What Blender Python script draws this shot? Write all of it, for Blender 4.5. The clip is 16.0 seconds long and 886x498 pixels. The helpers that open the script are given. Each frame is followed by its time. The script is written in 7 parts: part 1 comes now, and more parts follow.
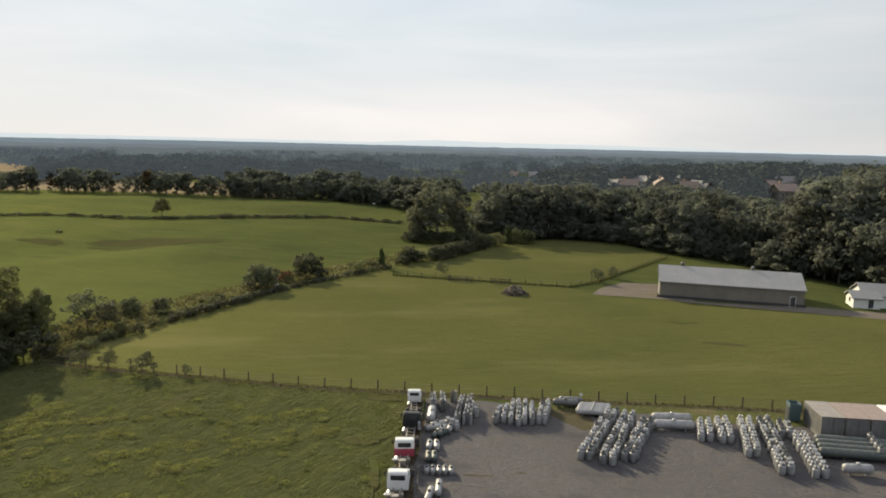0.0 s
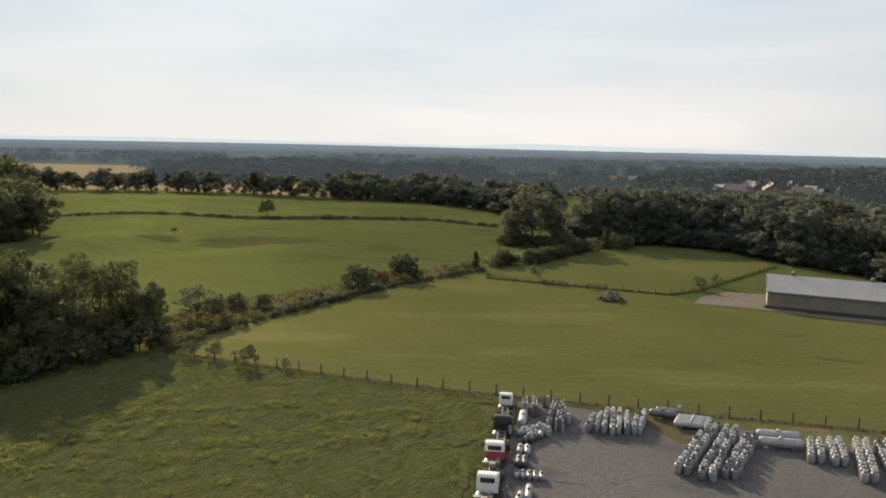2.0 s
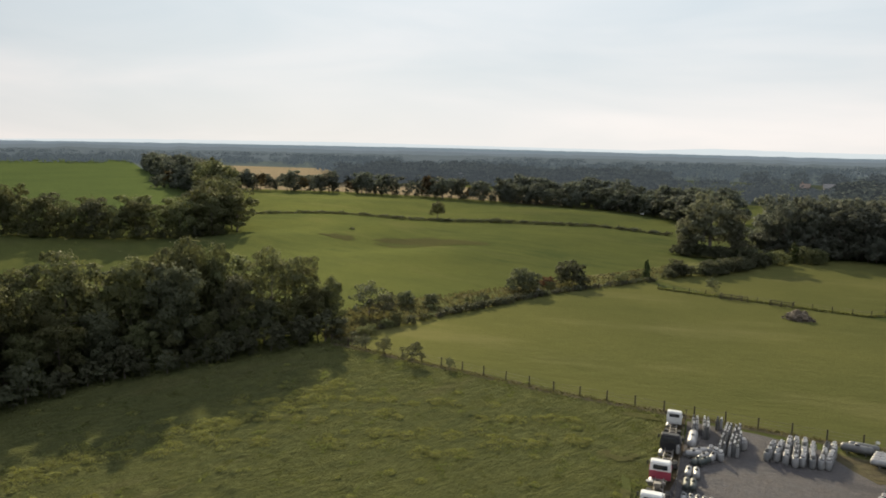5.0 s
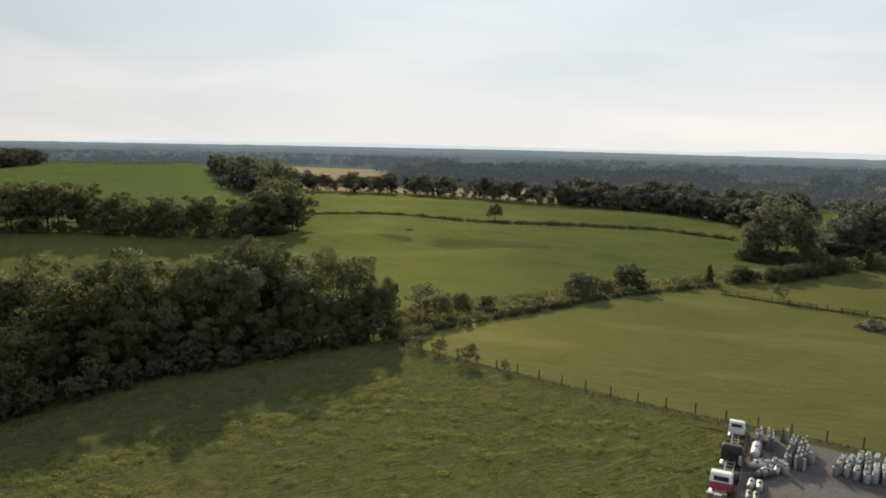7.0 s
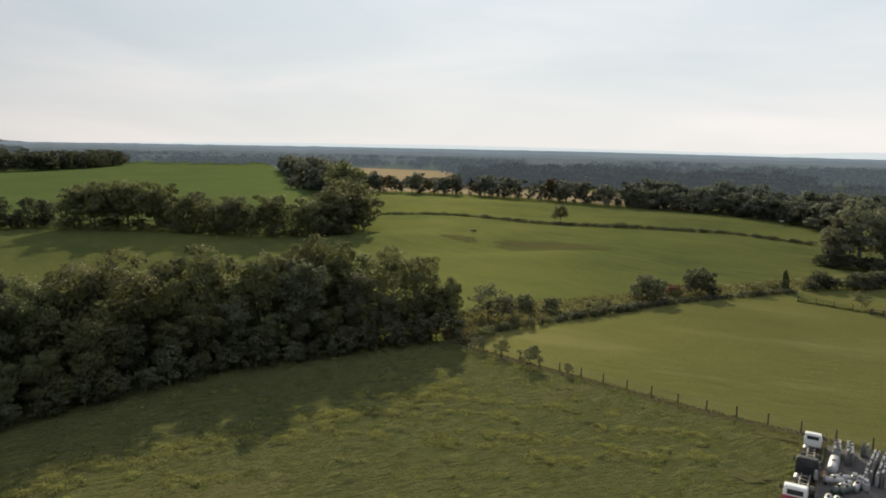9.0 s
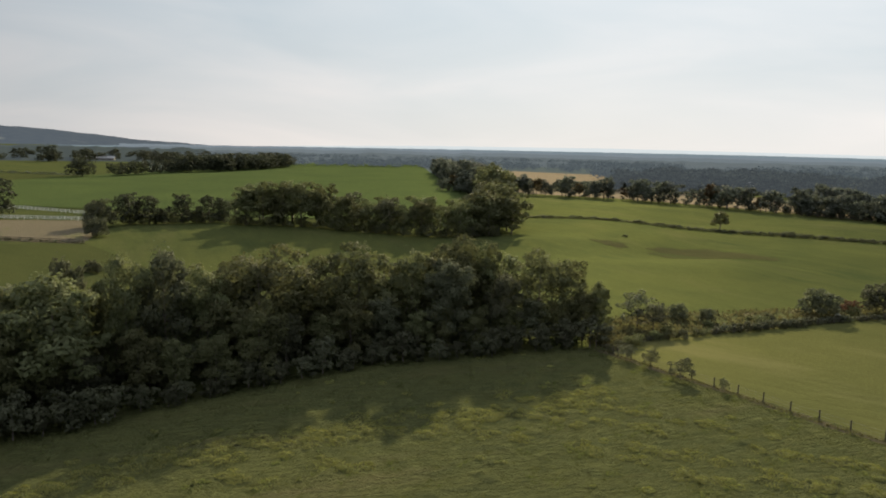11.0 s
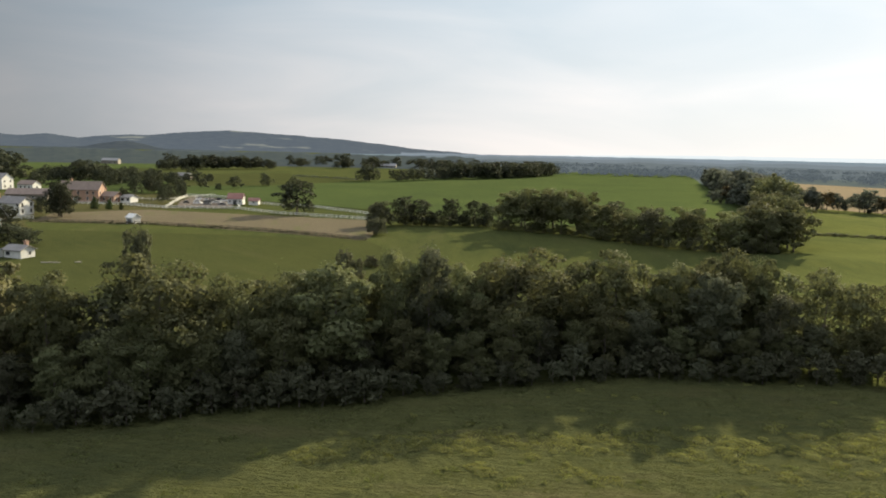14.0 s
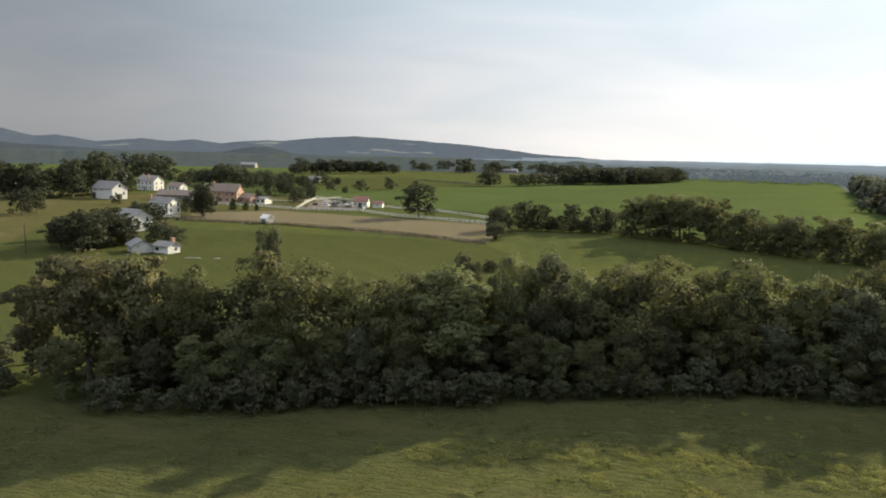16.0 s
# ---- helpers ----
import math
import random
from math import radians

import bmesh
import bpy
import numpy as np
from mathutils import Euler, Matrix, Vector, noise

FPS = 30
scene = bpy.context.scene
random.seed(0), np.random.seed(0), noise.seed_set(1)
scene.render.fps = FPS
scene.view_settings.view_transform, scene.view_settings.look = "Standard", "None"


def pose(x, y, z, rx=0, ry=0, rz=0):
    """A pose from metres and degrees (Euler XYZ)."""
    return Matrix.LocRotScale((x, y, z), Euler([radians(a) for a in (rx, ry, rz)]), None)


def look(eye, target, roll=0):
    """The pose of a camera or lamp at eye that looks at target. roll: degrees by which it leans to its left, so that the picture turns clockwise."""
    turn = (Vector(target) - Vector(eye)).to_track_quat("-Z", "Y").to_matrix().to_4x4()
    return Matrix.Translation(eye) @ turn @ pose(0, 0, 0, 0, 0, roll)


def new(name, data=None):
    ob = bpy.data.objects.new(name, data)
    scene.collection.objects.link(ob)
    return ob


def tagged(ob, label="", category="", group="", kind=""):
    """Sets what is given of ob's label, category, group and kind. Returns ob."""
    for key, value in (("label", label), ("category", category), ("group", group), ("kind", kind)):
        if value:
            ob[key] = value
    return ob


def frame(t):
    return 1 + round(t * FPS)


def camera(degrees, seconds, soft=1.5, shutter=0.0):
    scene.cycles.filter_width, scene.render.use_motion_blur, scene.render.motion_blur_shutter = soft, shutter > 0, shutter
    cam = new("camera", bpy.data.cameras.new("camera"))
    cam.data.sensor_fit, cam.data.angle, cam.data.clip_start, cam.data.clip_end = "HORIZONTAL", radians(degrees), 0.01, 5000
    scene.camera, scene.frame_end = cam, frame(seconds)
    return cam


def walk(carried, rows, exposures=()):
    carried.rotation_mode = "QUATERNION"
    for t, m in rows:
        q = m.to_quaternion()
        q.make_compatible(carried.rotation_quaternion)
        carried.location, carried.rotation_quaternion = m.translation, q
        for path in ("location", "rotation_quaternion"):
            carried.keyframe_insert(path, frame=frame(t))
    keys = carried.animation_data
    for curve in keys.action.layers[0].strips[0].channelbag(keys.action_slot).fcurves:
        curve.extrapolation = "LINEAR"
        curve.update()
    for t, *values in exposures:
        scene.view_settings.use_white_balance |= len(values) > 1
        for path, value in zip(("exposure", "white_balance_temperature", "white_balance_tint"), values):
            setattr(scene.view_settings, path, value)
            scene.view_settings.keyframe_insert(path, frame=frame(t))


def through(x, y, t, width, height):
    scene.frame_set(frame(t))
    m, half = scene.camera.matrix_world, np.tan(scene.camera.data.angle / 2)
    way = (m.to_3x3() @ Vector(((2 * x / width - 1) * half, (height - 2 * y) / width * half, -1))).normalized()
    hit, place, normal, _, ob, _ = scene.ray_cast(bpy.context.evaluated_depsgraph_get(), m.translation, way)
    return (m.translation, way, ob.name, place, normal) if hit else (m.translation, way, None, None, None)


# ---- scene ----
cam = camera(64.25, 16.0, soft=1.9)
# seconds, eye x y z, yaw to the left, pitch, lean to the left
PATH = [
    (0.0, 0.00, 0.00, 32.00, 0.00, -8.46, 1.17),
    (0.5, 0.01, 0.03, 31.96, 1.78, -8.41, 1.15),
    (1.0, 0.05, 0.06, 31.92, 3.81, -8.39, 1.16),
    (1.5, 0.05, 0.11, 31.86, 5.79, -8.35, 1.17),
    (2.0, 0.03, 0.15, 31.79, 7.76, -8.33, 1.20),
    (2.5, 0.01, 0.19, 31.72, 9.73, -8.29, 1.24),
    (3.0, 0.00, 0.22, 31.68, 11.76, -8.25, 1.26),
    (3.5, -0.02, 0.25, 31.67, 13.80, -8.24, 1.29),
    (4.0, -0.02, 0.26, 31.70, 16.72, -8.26, 1.30),
    (4.2, -0.02, 0.26, 31.72, 18.05, -8.26, 1.30),
    (6.3, 0.03, 0.30, 31.80, 23.95, -8.24, 1.33),
    (6.5, 0.04, 0.32, 31.79, 24.55, -8.24, 1.33),
    (7.0, 0.04, 0.42, 31.72, 26.06, -8.22, 1.34),
    (7.5, 0.03, 0.51, 31.65, 27.54, -8.21, 1.36),
    (8.0, 0.05, 0.57, 31.58, 29.02, -8.20, 1.36),
    (8.2, 0.06, 0.59, 31.56, 29.58, -8.20, 1.35),
    (10.3, 0.11, 0.70, 31.40, 37.30, -8.24, 1.28),
    (10.5, 0.12, 0.73, 31.37, 39.05, -8.24, 1.28),
    (11.0, 0.10, 0.85, 31.27, 43.42, -8.22, 1.34),
    (11.5, 0.09, 0.94, 31.19, 47.85, -8.21, 1.38),
    (12.0, 0.05, 1.01, 31.10, 52.49, -8.18, 1.44),
    (12.5, -0.01, 1.09, 31.00, 56.54, -8.14, 1.48),
    (13.0, -0.10, 1.20, 30.88, 59.33, -8.08, 1.49),
    (13.5, -0.19, 1.30, 30.75, 61.91, -8.02, 1.48),
    (14.0, -0.31, 1.35, 30.64, 64.45, -7.97, 1.47),
    (14.5, -0.40, 1.37, 30.56, 66.93, -7.92, 1.48),
    (15.0, -0.52, 1.40, 30.48, 69.43, -7.88, 1.50),
    (15.5, -0.64, 1.46, 30.40, 71.98, -7.84, 1.51),
    (16.0, -0.70, 1.52, 30.36, 74.21, -7.81, 1.49),
]
walk(cam, [(t, pose(x, y, z, 90 + pitch, 0, yaw) @ pose(0, 0, 0, 0, 0, lean)) for t, x, y, z, yaw, pitch, lean in PATH],
     exposures=((0.0, 0.92), (6.5, 0.91), (8.0, 0.90), (10.5, 0.88), (12.5, 0.99), (13.5, 1.13), (14.5, 1.20), (16.0, 1.30)))

# ---- light ----
SUN_YAW, SUN_UP = 32.0, 23.0          # degrees to the left of +y, degrees above the horizon
world = bpy.data.worlds.new("sky")
scene.world = world
world.use_nodes = True
wn, wl = world.node_tree.nodes, world.node_tree.links
sky = wn.new("ShaderNodeTexSky")
sky.sky_type, sky.sun_disc = "NISHITA", False
sky.sun_elevation, sky.sun_rotation = radians(SUN_UP), radians(-SUN_YAW)
sky.air_density, sky.dust_density, sky.ozone_density = 1.0, 1.2, 1.0
wcoord = wn.new("ShaderNodeTexCoord")
wmap = wn.new("ShaderNodeMapping")
wmap.inputs["Scale"].default_value = (1.0, 1.6, 7.0)
wmap.inputs["Rotation"].default_value = (0.05, 0.12, 0.4)
wl.new(wcoord.outputs["Generated"], wmap.inputs["Vector"])
wnoise = wn.new("ShaderNodeTexNoise")
wnoise.inputs["Scale"].default_value, wnoise.inputs["Detail"].default_value, wnoise.inputs["Distortion"].default_value = 1.7, 6.0, 0.5
wl.new(wmap.outputs["Vector"], wnoise.inputs["Vector"])
wramp = wn.new("ShaderNodeValToRGB")
wramp.color_ramp.elements[0].position, wramp.color_ramp.elements[1].position = 0.36, 0.74
wramp.color_ramp.elements[0].color, wramp.color_ramp.elements[1].color = (0.985, 0.985, 0.985, 1), (1.0, 1.0, 1.0, 1)
wl.new(wnoise.outputs["Fac"], wramp.inputs["Fac"])
# thin cloud veil, brighter towards the sun; raised again behind the view as fill
wdot = wn.new("ShaderNodeVectorMath")
wdot.operation = "DOT_PRODUCT"
wl.new(wcoord.outputs["Generated"], wdot.inputs[0])
wdot.inputs[1].default_value = (-math.sin(radians(SUN_YAW - 18)), math.cos(radians(SUN_YAW - 18)), 0.0)
wveil = wn.new("ShaderNodeValToRGB")
wfac = wn.new("ShaderNodeMapRange")
wfac.inputs["From Min"].default_value, wfac.inputs["From Max"].default_value = -1.0, 1.0
wl.new(wdot.outputs["Value"], wfac.inputs["Value"])
wveil.color_ramp.interpolation = "B_SPLINE"
for k, (at_, c) in enumerate(((0.0, 0.60), (0.32, 0.34), (0.46, 0.17), (0.58, 0.235), (0.70, 0.385), (0.88, 0.60), (1.0, 0.665))):
    e = wveil.color_ramp.elements[0] if k == 0 else wveil.color_ramp.elements[-1] if k == 6 else wveil.color_ramp.elements.new(at_)
    e.position, e.color = at_, (c * (0.985 if c > 0.5 else 0.955), c, c * (1.01 if c > 0.5 else 1.06), 1)
wl.new(wfac.outputs["Result"], wveil.inputs["Fac"])
wgain = wn.new("ShaderNodeVectorMath")
wgain.operation = "SCALE"
wgs = wn.new("ShaderNodeMapRange")
wgs.inputs["To Min"].default_value, wgs.inputs["To Max"].default_value = 6.5, 7.5
wgs.inputs["From Min"].default_value, wgs.inputs["From Max"].default_value = 0.35, 0.7
wl.new(wnoise.outputs["Fac"], wgs.inputs["Value"])
# the veil is brightened overhead, out of view, as added fill for shaded sides
wsep = wn.new("ShaderNodeSeparateXYZ")
wl.new(wcoord.outputs["Generated"], wsep.inputs[0])
wup = wn.new("ShaderNodeMapRange")
wup.interpolation_type = "SMOOTHSTEP"
for key, v in (("From Min", 0.28), ("From Max", 0.8), ("To Min", 1.0), ("To Max", 2.7)):
    wup.inputs[key].default_value = v
wl.new(wsep.outputs["Z"], wup.inputs["Value"])
wmul = wn.new("ShaderNodeMath")
wmul.operation = "MULTIPLY"
wl.new(wgs.outputs["Result"], wmul.inputs[0])
wl.new(wup.outputs["Result"], wmul.inputs[1])
wl.new(wmul.outputs["Value"], wgain.inputs["Scale"])
# warm white along the horizon, bluer above
wtone = wn.new("ShaderNodeMapRange")
wtone.data_type = "FLOAT_VECTOR"
wtone.inputs[7].default_value, wtone.inputs[8].default_value = (0.0, 0.0, 0.0), (0.26, 0.26, 0.26)
wtone.inputs[9].default_value, wtone.inputs[10].default_value = (1.03, 1.0, 0.97), (0.805, 0.915, 0.995)
wcz = wn.new("ShaderNodeCombineXYZ")
for k in range(3):
    wl.new(wsep.outputs["Z"], wcz.inputs[k])
wl.new(wcz.outputs[0], wtone.inputs[6])
wtint = wn.new("ShaderNodeVectorMath")
wtint.operation = "MULTIPLY"
wl.new(wveil.outputs["Color"], wtint.inputs[0])
wl.new(wtone.outputs[1], wtint.inputs[1])
# overhead tint warmed, out of view, to warm that fill
wtop = wn.new("ShaderNodeMapRange")
wtop.data_type = "FLOAT_VECTOR"
wtop.inputs[7].default_value, wtop.inputs[8].default_value = (0.3, 0.3, 0.3), (0.8, 0.8, 0.8)
wtop.inputs[9].default_value, wtop.inputs[10].default_value = (1.0, 1.0, 1.0), (1.14, 1.0, 0.95)
wl.new(wcz.outputs[0], wtop.inputs[6])
wwarm = wn.new("ShaderNodeVectorMath")
wwarm.operation = "MULTIPLY"
wl.new(wtint.outputs["Vector"], wwarm.inputs[0])
wl.new(wtop.outputs[1], wwarm.inputs[1])
# clear blue-grey lanes between whiter streaks of cloud
wstreak = wn.new("ShaderNodeMapRange")
wstreak.data_type = "FLOAT_VECTOR"
wstreak.inputs[7].default_value, wstreak.inputs[8].default_value = (0.36, 0.36, 0.36), (0.68, 0.68, 0.68)
wstreak.inputs[9].default_value, wstreak.inputs[10].default_value = (0.955, 0.985, 1.0), (1.06, 1.01, 0.98)
wcn = wn.new("ShaderNodeCombineXYZ")
for k in range(3):
    wl.new(wnoise.outputs["Fac"], wcn.inputs[k])
wl.new(wcn.outputs[0], wstreak.inputs[6])
wlane = wn.new("ShaderNodeVectorMath")
wlane.operation = "MULTIPLY"
wl.new(wwarm.outputs["Vector"], wlane.inputs[0])
wl.new(wstreak.outputs[1], wlane.inputs[1])
wl.new(wlane.outputs["Vector"], wgain.inputs[0])
wmix = wn.new("ShaderNodeMix")
wmix.data_type = "RGBA"
wl.new(wramp.outputs["Color"], wmix.inputs["Factor"])
wl.new(sky.outputs["Color"], wmix.inputs["A"])
wl.new(wgain.outputs["Vector"], wmix.inputs["B"])
wback = wn["Background"]
wback.inputs["Strength"].default_value = 0.1
wl.new(wmix.outputs["Result"], wback.inputs["Color"])

sun = new("sun", bpy.data.lights.new("sun", "SUN"))
sun.data.energy, sun.data.angle, sun.data.color = 5.0, radians(1.0), (1.0, 0.86, 0.58)
sun_from = Vector((-math.sin(radians(SUN_YAW)) * math.cos(radians(SUN_UP)), math.cos(radians(SUN_YAW)) * math.cos(radians(SUN_UP)), math.sin(radians(SUN_UP))))
sun.matrix_world = look(sun_from * 60, (0, 0, 0))


# ---- materials ----
def nodes_of(name):
    m = bpy.data.materials.new(name)
    m.use_nodes = True
    n = m.node_tree.nodes
    return m, n, m.node_tree.links, n["Principled BSDF"]


def noise_fac(n, l, vec, scale, detail=4.0, rough=0.55, lo=0.35, hi=0.65):
    t = n.new("ShaderNodeTexNoise")
    t.inputs["Scale"].default_value, t.inputs["Detail"].default_value, t.inputs["Roughness"].default_value = scale, detail, rough
    l.new(vec, t.inputs["Vector"])
    r = n.new("ShaderNodeMapRange")
    r.inputs["From Min"].default_value, r.inputs["From Max"].default_value = lo, hi
    l.new(t.outputs["Fac"], r.inputs["Value"])
    return r.outputs["Result"]


def mixed(n, l, fac, a, b, mode="MIX"):
    m = n.new("ShaderNodeMix")
    m.data_type, m.blend_type = "RGBA", mode
    for key, v in (("Factor", fac), ("A", a), ("B", b)):
        if isinstance(v, (int, float)):
            m.inputs[key].default_value = v
        elif isinstance(v, tuple):
            m.inputs[key].default_value = (*v, 1)
        else:
            l.new(v, m.inputs[key])
    return m.outputs["Result"]


def surface(name, a, b, scale=1.0, rough=0.7, metal=0.0, bump=0.15, fine=8.0, stain=None, dist=0.02, spec=0.5):
    """Two tones of one surface at a coarse and a fine scale, with a stain and fine relief, and a tone of its own for each object."""
    m, n, l, p = nodes_of(name)
    pos = n.new("ShaderNodeTexCoord").outputs["Object"]
    f1 = noise_fac(n, l, pos, scale)
    f2 = noise_fac(n, l, pos, scale * fine, 6.0, 0.65)
    c = mixed(n, l, f1, a, b)
    c = mixed(n, l, mixed(n, l, f2, (0, 0, 0), (0.35, 0.35, 0.35)), c, tuple(0.72 * v for v in a))
    if stain:
        c = mixed(n, l, mixed(n, l, noise_fac(n, l, pos, scale * 2.3, 5.0, 0.7, 0.52, 0.7), (0, 0, 0), (0.7, 0.7, 0.7)), c, stain)
    info = n.new("ShaderNodeObjectInfo")
    hsv = n.new("ShaderNodeHueSaturation")
    vr = n.new("ShaderNodeMapRange")
    vr.inputs["To Min"].default_value, vr.inputs["To Max"].default_value = 0.88, 1.08
    l.new(info.outputs["Random"], vr.inputs["Value"])
    l.new(vr.outputs["Result"], hsv.inputs["Value"])
    l.new(c, hsv.inputs["Color"])
    l.new(hsv.outputs["Color"], p.inputs["Base Color"])
    p.inputs["Roughness"].default_value, p.inputs["Metallic"].default_value = rough, metal
    p.inputs["Specular IOR Level"].default_value = spec
    if bump:
        bm_ = n.new("ShaderNodeBump")
        bm_.inputs["Strength"].default_value, bm_.inputs["Distance"].default_value = bump, dist
        l.new(f2, bm_.inputs["Height"])
        l.new(bm_.outputs["Normal"], p.inputs["Normal"])
    return m


def field(name, tones, stretch=(1, 1), turn=0.0, rows=0.0, bump=0.6, dry=None, dry_hi=0.72, lump=0.3, gloss=0.0):
    """Grassland: patches, streaks along the mowing, and fine blades."""
    m, n, l, p = nodes_of(name)
    g = n.new("ShaderNodeNewGeometry").outputs["Position"]
    mp = n.new("ShaderNodeMapping")
    mp.inputs["Rotation"].default_value = (0, 0, radians(turn))
    l.new(g, mp.inputs["Vector"])
    st = n.new("ShaderNodeMapping")
    st.inputs["Scale"].default_value = (*stretch, 1)
    l.new(mp.outputs["Vector"], st.inputs["Vector"])
    big = noise_fac(n, l, g, 0.022, 4.0, 0.55, 0.38, 0.62)
    mid = noise_fac(n, l, st.outputs["Vector"], 0.30, 5.0, 0.62, 0.36, 0.66)
    lumps = noise_fac(n, l, st.outputs["Vector"], 1.1, 4.0, 0.65, 0.38, 0.64)
    fine = noise_fac(n, l, g, 3.2, 6.0, 0.75, 0.32, 0.68)
    c = mixed(n, l, big, tones[0], tones[1])
    c = mixed(n, l, mixed(n, l, mid, (0, 0, 0), (0.75, 0.75, 0.75)), c, tones[2])
    c = mixed(n, l, mixed(n, l, fine, (0, 0, 0), (0.55, 0.55, 0.55)), c, tuple(0.5 * v for v in tones[0]))
    c = mixed(n, l, mixed(n, l, lumps, (0, 0, 0), (lump, lump, lump)), c, tuple(0.55 * v for v in tones[0]))
    if dry:
        d = noise_fac(n, l, st.outputs["Vector"], 0.085, 5.0, 0.6, 0.55, dry_hi)
        c = mixed(n, l, mixed(n, l, d, (0, 0, 0), (0.75, 0.75, 0.75)), c, dry)
    if rows:
        w = n.new("ShaderNodeTexWave")
        w.inputs["Scale"].default_value, w.inputs["Distortion"].default_value, w.inputs["Detail"].default_value, w.inputs["Detail Scale"].default_value = rows, 9.0, 3.0, 0.35
        w.bands_direction = "Y"
        l.new(mp.outputs["Vector"], w.inputs["Vector"])
        c = mixed(n, l, mixed(n, l, w.outputs["Fac"], (0, 0, 0), (0.2, 0.2, 0.2)), c, tuple(0.75 * v for v in tones[0]))
    l.new(c, p.inputs["Base Color"])
    p.inputs["Roughness"].default_value, p.inputs["Specular IOR Level"].default_value = 1.0, 0.0
    b = n.new("ShaderNodeBump")
    b.inputs["Strength"].default_value, b.inputs["Distance"].default_value = bump, 0.25
    l.new(fine, b.inputs["Height"])
    b2 = n.new("ShaderNodeBump")
    b2.inputs["Strength"].default_value, b2.inputs["Distance"].default_value = min(1.0, lump * 1.6), 1.0 if lump > 0.3 else 0.3
    l.new(lumps, b2.inputs["Height"])
    l.new(b.outputs["Normal"], b2.inputs["Normal"])
    l.new(b2.outputs["Normal"], p.inputs["Normal"])
    if gloss:
        # the waxy shine of many blades, which throws light on away from the sun
        gl = n.new("ShaderNodeBsdfGlossy")
        gl.inputs["Roughness"].default_value = 0.62
        l.new(mixed(n, l, 1.0, c, (2.3, 2.3, 2.0), "MULTIPLY"), gl.inputs["Color"])
        l.new(b.outputs["Normal"], gl.inputs["Normal"])
        mx = n.new("ShaderNodeMixShader")
        mx.inputs["Fac"].default_value = gloss
        l.new(p.outputs["BSDF"], mx.inputs[1])
        l.new(gl.outputs["BSDF"], mx.inputs[2])
        l.new(mx.outputs["Shader"], n["Material Output"].inputs["Surface"])
    return m


def foliage(name, dark, light, through=0.35, tint=(1.5, 1.5, 0.6)):
    """Leaves: each its own tone, each plant its own, lit through from behind."""
    m, n, l, p = nodes_of(name)
    isl = n.new("ShaderNodeNewGeometry").outputs["Random Per Island"]
    c = mixed(n, l, isl, dark, light)
    info = n.new("ShaderNodeObjectInfo")
    hsv = n.new("ShaderNodeHueSaturation")
    for key, lo, hi in (("Hue", 0.485, 0.515), ("Value", 0.74, 1.2)):
        r = n.new("ShaderNodeMapRange")
        r.inputs["To Min"].default_value, r.inputs["To Max"].default_value = lo, hi
        l.new(info.outputs["Random"], r.inputs["Value"])
        l.new(r.outputs["Result"], hsv.inputs[key])
    l.new(c, hsv.inputs["Color"])
    l.new(hsv.outputs["Color"], p.inputs["Base Color"])
    p.inputs["Roughness"].default_value, p.inputs["Specular IOR Level"].default_value = 0.75, 0.05
    tr = n.new("ShaderNodeBsdfTranslucent")
    l.new(mixed(n, l, 1.0, hsv.outputs["Color"], tint, "MULTIPLY"), tr.inputs["Color"])
    mx = n.new("ShaderNodeMixShader")
    mx.inputs["Fac"].default_value = through
    l.new(p.outputs["BSDF"], mx.inputs[1])
    l.new(tr.outputs["BSDF"], mx.inputs[2])
    l.new(mx.outputs["Shader"], n["Material Output"].inputs["Surface"])
    return m


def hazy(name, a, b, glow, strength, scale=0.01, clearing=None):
    """A far backdrop of woods and fields; miles of bright air painted in as emission."""
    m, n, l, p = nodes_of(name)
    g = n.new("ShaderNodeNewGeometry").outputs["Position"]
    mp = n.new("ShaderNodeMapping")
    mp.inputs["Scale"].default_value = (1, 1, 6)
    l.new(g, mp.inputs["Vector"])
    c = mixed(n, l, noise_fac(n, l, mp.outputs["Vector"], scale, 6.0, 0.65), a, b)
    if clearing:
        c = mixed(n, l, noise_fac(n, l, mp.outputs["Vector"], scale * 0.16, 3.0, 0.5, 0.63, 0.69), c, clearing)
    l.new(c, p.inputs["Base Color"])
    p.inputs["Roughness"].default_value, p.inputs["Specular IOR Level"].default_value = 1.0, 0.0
    # emission stands in for the haze lying before the land
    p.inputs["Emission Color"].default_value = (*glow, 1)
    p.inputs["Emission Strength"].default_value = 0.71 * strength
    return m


M_ROUGH = field("rough_pasture", [(0.084, 0.094, 0.042), (0.108, 0.115, 0.046), (0.124, 0.128, 0.049)], (0.35, 1.5), -62, bump=0.8, dry=(0.112, 0.102, 0.052), lump=0.4)
M_PASTURE = field("grazed_pasture", [(0.041, 0.052, 0.021), (0.064, 0.072, 0.025), (0.071, 0.077, 0.027)], (0.22, 0.8), 20, bump=0.25, dry=(0.074, 0.069, 0.032), dry_hi=0.85, lump=0.14, gloss=0.05)
M_HAY = field("mown_hay", [(0.061, 0.066, 0.025), (0.088, 0.088, 0.032), (0.077, 0.079, 0.030)], (0.22, 0.7), -8, bump=0.25, dry=(0.104, 0.096, 0.046), dry_hi=0.82, lump=0.15, gloss=0.05)
M_CROP = field("green_crop", [(0.050, 0.069, 0.027), (0.069, 0.090, 0.031), (0.060, 0.079, 0.029)], (0.1, 1.2), 35, rows=0.12, bump=0.3, gloss=0.05)
M_STRAW = field("stubble", [(0.205, 0.163, 0.108), (0.24, 0.195, 0.125), (0.215, 0.175, 0.114)], (0.3, 2.0), 40, bump=0.2)
